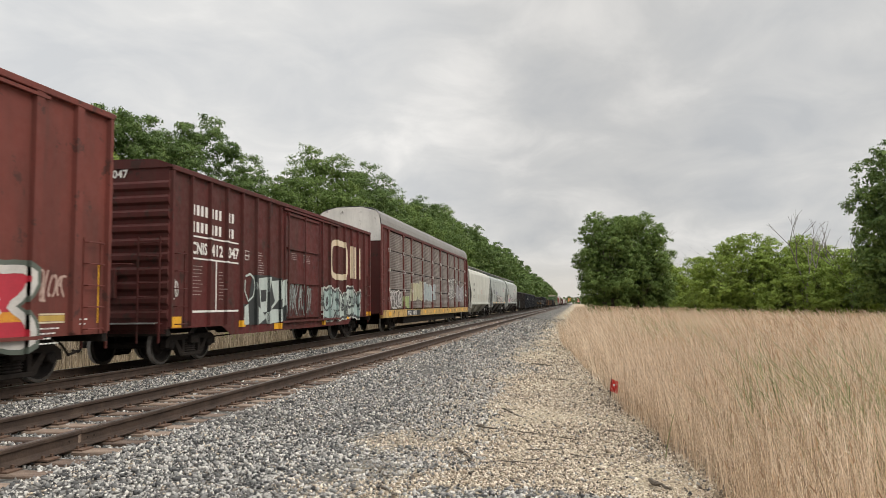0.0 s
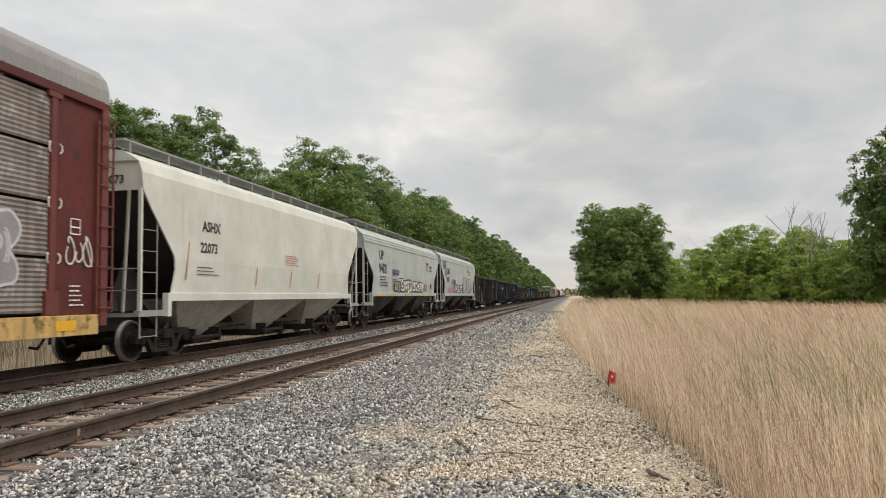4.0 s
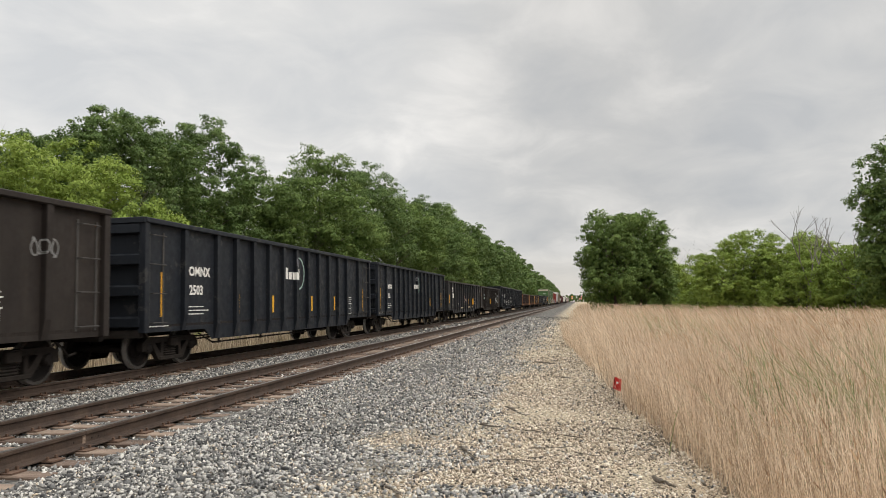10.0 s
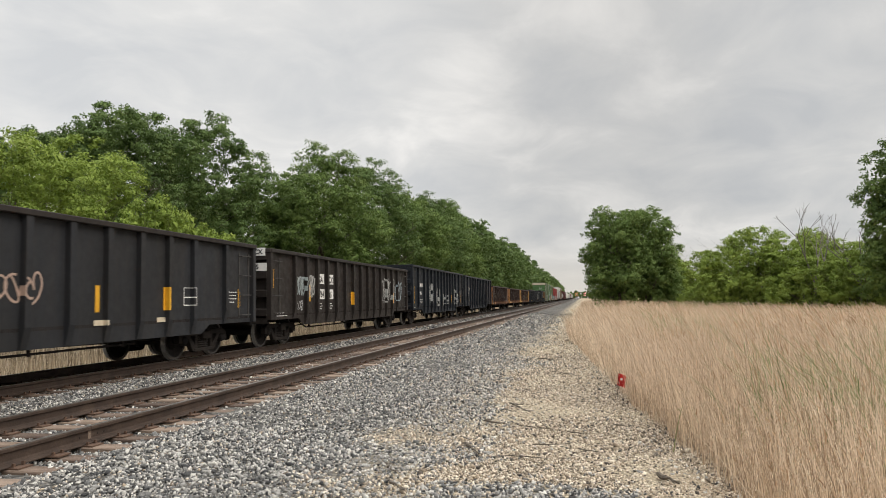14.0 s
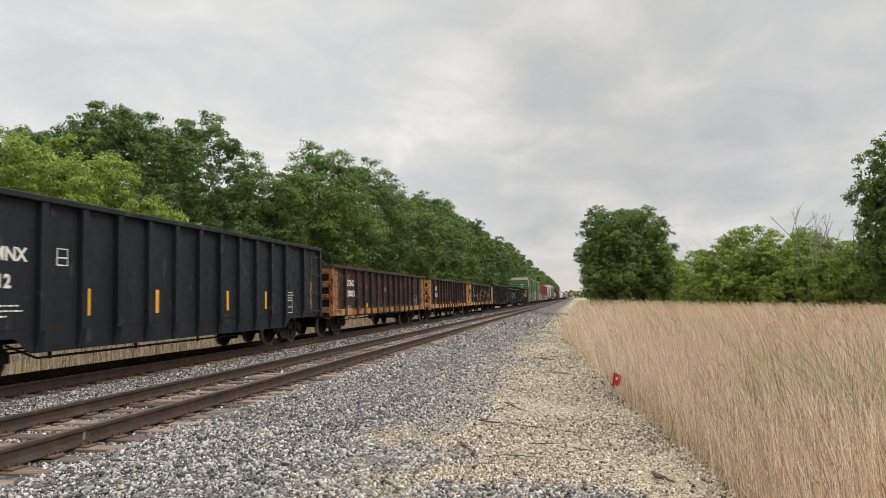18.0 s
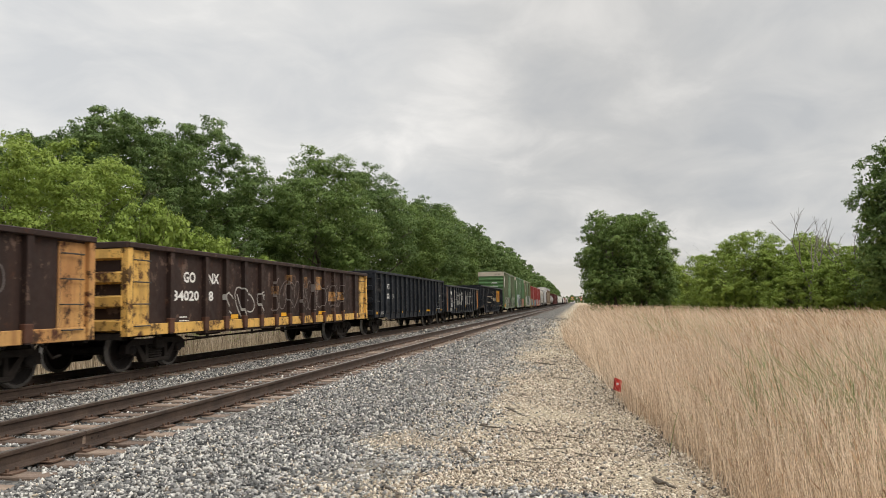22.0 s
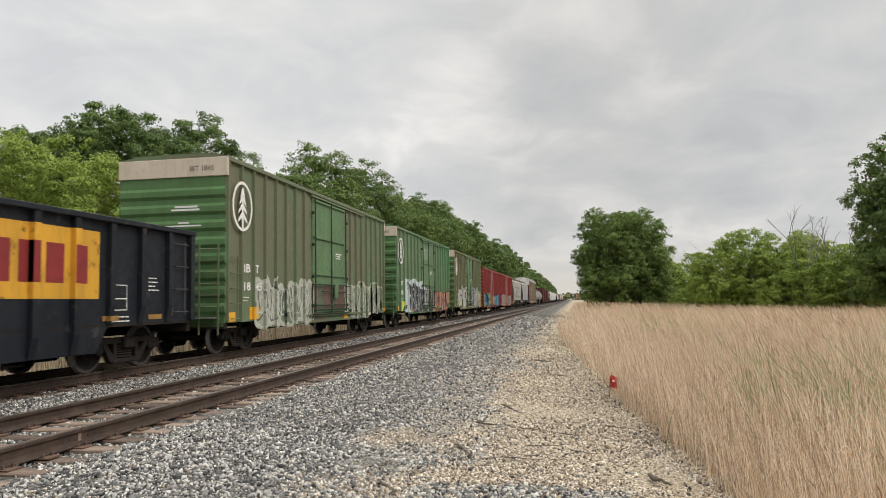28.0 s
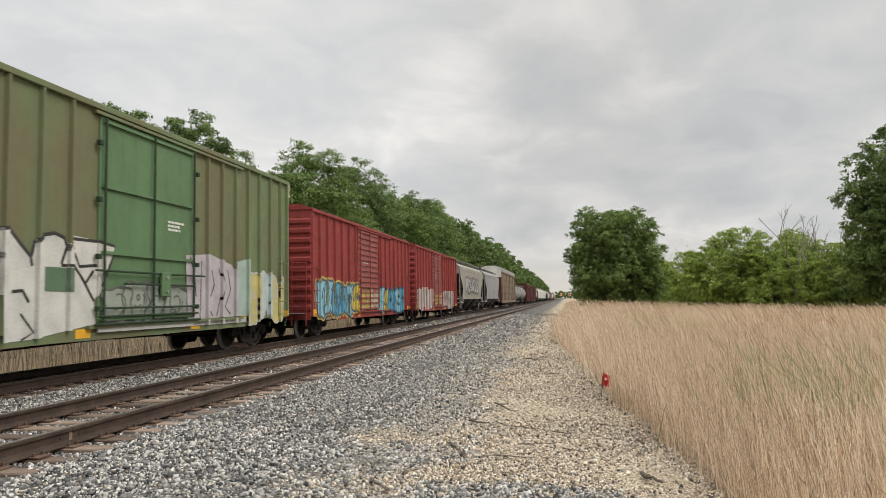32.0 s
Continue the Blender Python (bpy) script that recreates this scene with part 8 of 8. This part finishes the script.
    gondola(183.57, 16.45, 2.90, P_BLACK_BROWN, "brown-black gondola car with white number panels and graffiti tags", posts=[1.87 + 0.977 * k for k in range(14)], belly=0.60, marks=[
        mk_bars([(4.02, 4.58, 1.95, 2.30), (5.0, 5.52, 1.95, 2.30), (3.96, 4.62, 1.42, 1.77), (4.98, 5.52, 1.42, 1.77)], M_WHITE), mk_text("GA", 4.04, 2.0, 0.30, M_BLACKINK), mk_text("CX", 5.04, 2.0, 0.30, M_BLACKINK), mk_fit("764", 4.1, 4.56, 1.47, 1.72, M_BLACKINK),
        mk_text("05", 5.04, 1.47, 0.30, M_BLACKINK), mk_tag(91, 1.95, 2.8, 1.55, 2.15, (0.35, 0.40, 0.40), 5, 0.022), mk_tag(92, 3.0, 3.7, 1.4, 2.3, (0.42, 0.42, 0.40), 4, 0.022), mk_tag(93, 1.95, 2.6, 1.05, 1.4, (0.4, 0.4, 0.4), 4, 0.016), mk_tag(94, 12.0, 14.2, 1.2, 2.4, (0.42, 0.42, 0.40), 7, 0.025),
        mk_tag(95, 14.4, 15.6, 1.2, 2.4, (0.36, 0.42, 0.46), 4, 0.025), mk_small(0.6, 1.0, 2, 0.8, seed=3), mk_small(3.98, 1.25, 3, 0.5, seed=4), mk_small(4.98, 1.25, 3, 0.5, seed=5),
        lambda car, h, x, r, d: [end_plate(car, "GACX", 0.8, 2.74, 0.62, -h - 0.05), end_plate(car, "76405", 0.75, 2.30, 0.72, -h - 0.05)]],
        amber=[(0.2, 1.75, 2.3), (3.25, 1.35, 1.9), (7.6, 1.2, 1.7), (10.0, 1.2, 1.7), (13.6, 1.2, 1.7)], chord=P_BLACK_BROWN, drop=2.3)
    black_gondola(201.25, 16.5, "OMNX", "2266", "black high-sided gondola car with white outlined graffiti sketches", False, [mk_tag(101 + k, y, y + w, z, z + t, (0.5, 0.5, 0.49), n + 2, 0.012) for k, (y, w, z, t, n) in enumerate(
        ((4.35, 0.85, 1.1, 1.25, 5), (6.6, 0.85, 0.85, 1.3, 4), (8.9, 0.75, 0.9, 0.9, 4), (10.2, 0.75, 0.9, 0.9, 4), (12.5, 0.9, 0.95, 1.2, 4), (14.2, 0.6, 1.0, 0.9, 4), (14.9, 0.9, 1.3, 0.7, 4)))])
    black_gondola(218.73, 16.4, "OMNX", "1312", "black high-sided gondola car with white numbers and amber strips", False, [mk_box(3.52, 2.05, 0.26)], None, 3.2)
    yellow_gondola(236.25, 16.3, "GONX", "320013", "rusty dark gondola car with peeling yellow sill and corners", [mk_box(13.9, 1.1, 0.42), mk_bars([(7.1, 7.75, 1.75, 1.92), (7.3, 7.6, 1.6, 1.75), (4.4, 4.7, 1.85, 2.0)], P_ORANGE),
                                                                                                             lambda car, h, x, r, d: letters_end(car, "GONX  320013", 0.2, 2.56, 0.15, -h - 0.05)], edge=P_RUST_EDGE)
    yellow_gondola(253.87, 16.2, "GONX", "330224", "rusty dark gondola car with peeling yellow sill and end", [mk_tag(113, 13.0, 14.2, 1.6, 2.1, (0.12, 0.10, 0.095), 6), mk_tag(114, 4.3, 7.4, 1.3, 2.2, (0.075, 0.058, 0.052), 9)])
    bright = paint("bright_worn_yellow_paint", (0.60, 0.36, 0.10), 0.9, 0.5, rust_colour=(0.07, 0.03, 0.016), sharp=0.08, chips=((0.04, 0.02, 0.014), 0.57))
    yellow_gondola(271.05, 16.45, "GONX", "340208", "rusty brown gondola car with bright yellow sill and patches", [
        mk_tag(122, 7.0, 13.5, 1.2, 2.2, (0.20, 0.17, 0.155), 12, 0.014), mk_tag(123, 4.0, 6.6, 1.0, 1.9, (0.42, 0.40, 0.37), 4, 0.02),
        mk_bars([(8.0, 8.5, 2.05, 2.32), (9.3, 9.85, 1.95, 2.3), (10.6, 11.2, 1.9, 2.35), (11.9, 12.4, 1.5, 1.85), (12.9, 13.3, 1.55, 1.85), (7.0, 7.4, 1.7, 1.95)], P_PATCH)], edge=bright)
    gondola(288.72, 16.6, 2.88, P_BLACK, "plain black gondola car with white numbers and amber strips", posts=[1.0, 1.95] + [2.98 + 0.985 * k for k in range(13)], belly=0.66, height0=0.78, marks=[
        mk_fit("CHTT", 2.16, 2.82, 2.08, 2.33), mk_fit("722", 2.22, 2.78, 1.64, 1.88), mk_fit("03", 3.2, 3.55, 1.64, 1.88), mk_small(1.0, 1.0, 2, 0.9, seed=2), mk_bars([(y, y + 0.45, 0.92, 1.02) for y in (0.4, 4.9, 8.9, 11.4, 14.0, 15.8)], M_AMBER), mk_small(15.4, 1.9, 4, 0.4, seed=5), mk_box(14.6, 1.05, 0.32)], drop=2.2)
    gondola(306.3, 16.5, 2.66, P_BLACK, "black gondola car with orange corners and smeared pale graffiti", corner=P_ORANGE, posts=13, belly=0.66, height0=0.78, drop=2.2, marks=[
        mk_fit("GONX", 1.82, 2.85, 1.98, 2.26), mk_fit("310111", 1.80, 2.88, 1.48, 1.78), mk_bars([(1.82, 2.95, 1.12, 1.4)], ink(0.33, 0.34, 0.35)), mk_small(1.95, 1.0, 3, 0.8, seed=3), mk_bars([(4.2, 4.65, 0.92, 1.04), (8.2, 8.7, 1.1, 1.2), (12.4, 12.9, 1.1, 1.2)], M_AMBER),
        mk_piece(smears(131, (0, 1, 2, 3))), mk_piece(smears(132, (5, 6, 7, 8))),
        mk_tag(141, 3.2, 7.2, 1.2, 2.3, (0.36, 0.36, 0.34), 6, 0.014), mk_tag(142, 8.4, 12.6, 1.2, 2.3, (0.38, 0.38, 0.36), 7, 0.014)])
    # long black gondola: big pale blocks and a yellow panel stand for its owner's signs
    blocks = [(8.2, 8.7, 2.28, 2.62), (9.07, 9.6, 2.25, 2.62), (10.05, 10.25, 2.22, 2.75), (10.38, 10.62, 2.22, 2.75), (10.07, 10.58, 1.50, 1.98), (10.95, 11.5, 1.58, 1.95), (12.0, 12.52, 1.58, 1.95)]
    gondola(324.1, 20.1, 3.06, P_BLACK, "long black gondola car with cream signs and yellow panel", posts=[1.0 + 1.005 * k for k in range(19)], belly=0.45, height0=0.98, drop=3.0, marks=[
        mk_bars(blocks, M_CREAM), mk_strokes([[(5.5, 2.02), (9.6, 2.02), (9.55, 1.72), (9.1, 1.72), (9.08, 1.86), (8.3, 1.86), (8.0, 1.45), (5.5, 1.45)]], 0.04, M_CREAM), mk_bars([(13.96, 16.79, 1.47, 2.75)], P_YELLOW),
        mk_bars([(14.15 + 0.62 * k, 14.60 + 0.62 * k, 1.75, 2.45) for k in range(4)], ink(0.22, 0.02, 0.02)), mk_box(17.2, 1.25, 0.45), mk_small(18.4, 1.9, 4, 0.4, seed=3), mk_small(17.2, 1.1, 2, 0.6, seed=5),
        mk_bars([(y, y + 0.5, 1.04, 1.14) for y in (2.0, 5.0, 8.0, 11.0, 16.9, 18.4)], ink(0.30, 0.16, 0.04))])
    green_boxcar(345.84, 15.63, "1845", P_GREEN, "tall olive green boxcar with white tree emblem and graffiti", [
        mk_throw(141, 1.8, 6.1, 0.70, 2.0, [(0.24, 0.27, 0.20), (0.33, 0.35, 0.28), (0.14, 0.18, 0.12)], (0.48, 0.49, 0.43), 5, halo=(0.42, 0.44, 0.37), width=0.035), mk_tag(144, 1.9, 6.0, 0.8, 1.9, (0.07, 0.08, 0.065), 9, 0.03), mk_tag(145, 1.9, 6.0, 0.75, 2.2, (0.55, 0.55, 0.50), 8, 0.02), mk_throw(142, 6.2, 9.6, 0.85, 2.0, [(0.20, 0.15, 0.11), (0.33, 0.33, 0.29), (0.10, 0.14, 0.09), (0.15, 0.085, 0.062)], (0.09, 0.07, 0.06), 6, width=0.025),
        mk_throw(143, 9.8, 15.1, 0.75, 2.1, [(0.30, 0.33, 0.25), (0.22, 0.26, 0.18)], (0.50, 0.50, 0.42), 6, width=0.03), mk_tag(146, 10, 15, 0.8, 1.9, (0.09, 0.10, 0.08), 9, 0.025), mk_bars([(1.4, 2.0, 0.9, 1.25)], M_AMBER)])
    green_boxcar(363.88, 15.67, "1887", P_GREEN2, "tall green boxcar with tree emblem and black and orange graffiti", [
        mk_piece(BLACK_PIECE, BLACK_PIECE_OVER, BLACK_PIECE_DETAIL), mk_throw(152, 6.95, 9.4, 0.75, 2.2, [(0.10, 0.10, 0.10), (0.45, 0.45, 0.42)], (0.03, 0.03, 0.03), 4, width=0.03),
        mk_throw(153, 9.5, 15.0, 0.72, 2.0, [(0.47, 0.23, 0.155), (0.44, 0.20, 0.125), (0.50, 0.27, 0.19)], (0.13, 0.04, 0.035), 7, width=0.028), mk_tag(155, 9.6, 14.8, 0.8, 1.8, (0.24, 0.30, 0.33), 6, 0.035), mk_tag(154, 7.0, 8.4, 3.8, 4.6, (0.45, 0.52, 0.48), 5, 0.02), turquoise_patch])
    green_boxcar(381.81, 15.63, "1864", P_OLIVE, "tall olive green boxcar with tree emblem and large white graffiti", [
        mk_throw(161, 2.1, 3.7, 0.72, 2.35, [(0.56, 0.56, 0.53), (0.60, 0.60, 0.57)], (0.05, 0.05, 0.05), 2, width=0.035), mk_piece(WHITE_PIECE, WHITE_PIECE_OVER, WHITE_PIECE_DETAIL), mk_throw(162, 6.4, 9.3, 0.95, 1.75, [(0.28, 0.32, 0.27), (0.15, 0.2, 0.14)], (0.10, 0.10, 0.09), 4, width=0.025),
        mk_throw(164, 12.8, 15.3, 0.75, 2.2, [(0.50, 0.44, 0.18), (0.42, 0.50, 0.50)], (0.45, 0.45, 0.40), 3, width=0.03), mk_tag(165, 2.3, 3.4, 4.2, 5.0, (0.10, 0.09, 0.08), 3, 0.03),
        mk_bars([(0.85, 1.75, 1.0, 1.2)], ink(0.42, 0.33, 0.05)), mk_small(0.95, 1.42, 3, 0.8, seed=5)])
    for lead, L, seed, words in ((399.62, 15.91, 171, "faded red boxcar with blue and yellow graffiti"), (417.2, 16.2, 181, "faded red boxcar with pale graffiti along its foot")):
        blue = [(0.10, 0.32, 0.45), (0.25, 0.48, 0.55), (0.55, 0.42, 0.08)] if seed == 171 else [(0.40, 0.36, 0.35), (0.45, 0.30, 0.28)]
        boxcar(lead, L, 4.70, P_RED, words, [0.87, 1.74, 2.61, 3.5, 4.45, 5.4, 9.6, 10.5, 11.4, 12.3, 13.2, 14.1, 15.0], (5.8, 9.0), sill=0.78, belly=0.60, ribs_n=10, door_lines=14, door_mat=P_RED_DOOR, bar_mat=P_RED, marks=[
            mk_throw(seed, 0.7, 5.9, 0.72, 2.05, blue, (0.05, 0.10, 0.16) if seed == 171 else (0.5, 0.45, 0.42), 6, halo=(0.5, 0.36, 0.10) if seed == 171 else None), mk_throw(seed + 1, 6.2, 8.9, 0.9, 1.8, [(0.46, 0.34, 0.08), (0.5, 0.46, 0.36)], (0.20, 0.14, 0.06), 4, width=0.03),
            mk_throw(seed + 2, 9.4, 14.6, 0.72, 2.0, blue, (0.05, 0.10, 0.16) if seed == 171 else (0.5, 0.45, 0.42), 6), mk_small(6.4, 3.0, 3, 1.2, seed=4)])
    hopper(435.2, 16.9, 4.15, 4.62, paint("weathered_cream_paint", (0.31, 0.295, 0.255), 0.25, 0.6), "pale grey covered hopper car with dark sprayed letters", 3, 1.5, 1.7, P_BAY, marks=[mk_throw(191, 3.5, 12.5, 1.9, 3.3, [(0.42, 0.41, 0.40)], (0.10, 0.09, 0.09), 6, width=0.08)])
    hopper(454.2, 17.0, 4.15, 4.62, paint("grey_hopper_paint", (0.25, 0.25, 0.25), 0.2, 0.4), "plain grey covered hopper car", 3, 1.5, 1.7, P_BAY, far=True)
    autorack(475.3, 27.3, "tall tan autorack with a white roof end", P_TAN, P_TAN, P_ROOF, P_TAN, P_MAROON, P_CHIPPED, far=True)
    grey_tank = paint("grey_tank_paint", (0.20, 0.19, 0.18), 0.3, 0.4)
    s = 504.4
    far_cars = ["t", "t", "b", "b", "b", "t", "w", "w", "w", "w", "w", "g", "g", "w", "t", "t", "t", "r", "r", "w", "w", "g", "t", "t", "w", "w", "r", "b"]
    first = {}
    for k, c in enumerate(far_cars):
        L = {"t": 16.6, "b": 16.2, "w": 16.8, "g": 16.4, "r": 16.2}[c]
        if c in first:
            car = copy_thing(first[c], pose(0, 0, 0))
            CARS.append((car, s + L / 2))
            WHEELS.extend(o for o in car.children_recursive if o.name.startswith("wheelset"))
        elif c == "t":
            first[c] = tank_car(s, L, P_TANK if k else grey_tank, "black tank car in the far part of the train")
        elif c in "br":
            first[c] = boxcar(s, L, 4.7, P_MAROON if c == "b" else P_PINK, "maroon boxcar in the far part of the train" if c == "b" else "faded red boxcar in the far part of the train", [1.5, 4.5, 11, 14], (6.5, 9.3), amber=False)
        elif c == "w":
            first[c] = hopper(s, L, 4.15, 4.6, P_CREAM, "off-white covered hopper in the far part of the train", 3, 1.5, 1.7, P_BAY, far=True)
        else:
            first[c] = gondola(s, L, 2.9, P_BLACK, "black gondola car in the far part of the train", posts=11)
        s += L + 1.25


def motions():
    """The train rolls by at a steady pace; its wheels turn with it."""
    for car, y in CARS:
        walk(car, [(t, pose(TRACK_FAR, y - SPEED * t, 0)) for t in (0.0, 8.0, 16.0, 24.0, SECONDS)])
    steps = int(SECONDS * FPS)
    spin = [(k / FPS, Matrix.Rotation(SPEED * k / FPS / WHEEL_R, 4, "X")) for k in range(steps + 1)]
    lead = WHEELS[0]
    walk(lead, spin)
    act, slot = lead.animation_data.action, lead.animation_data.action_slot
    for w in WHEELS[1:]:
        w.rotation_mode = "QUATERNION"
        keys = w.animation_data_create()
        keys.action = act
        keys.action_slot = slot


build_train()
build_stones()
motions()
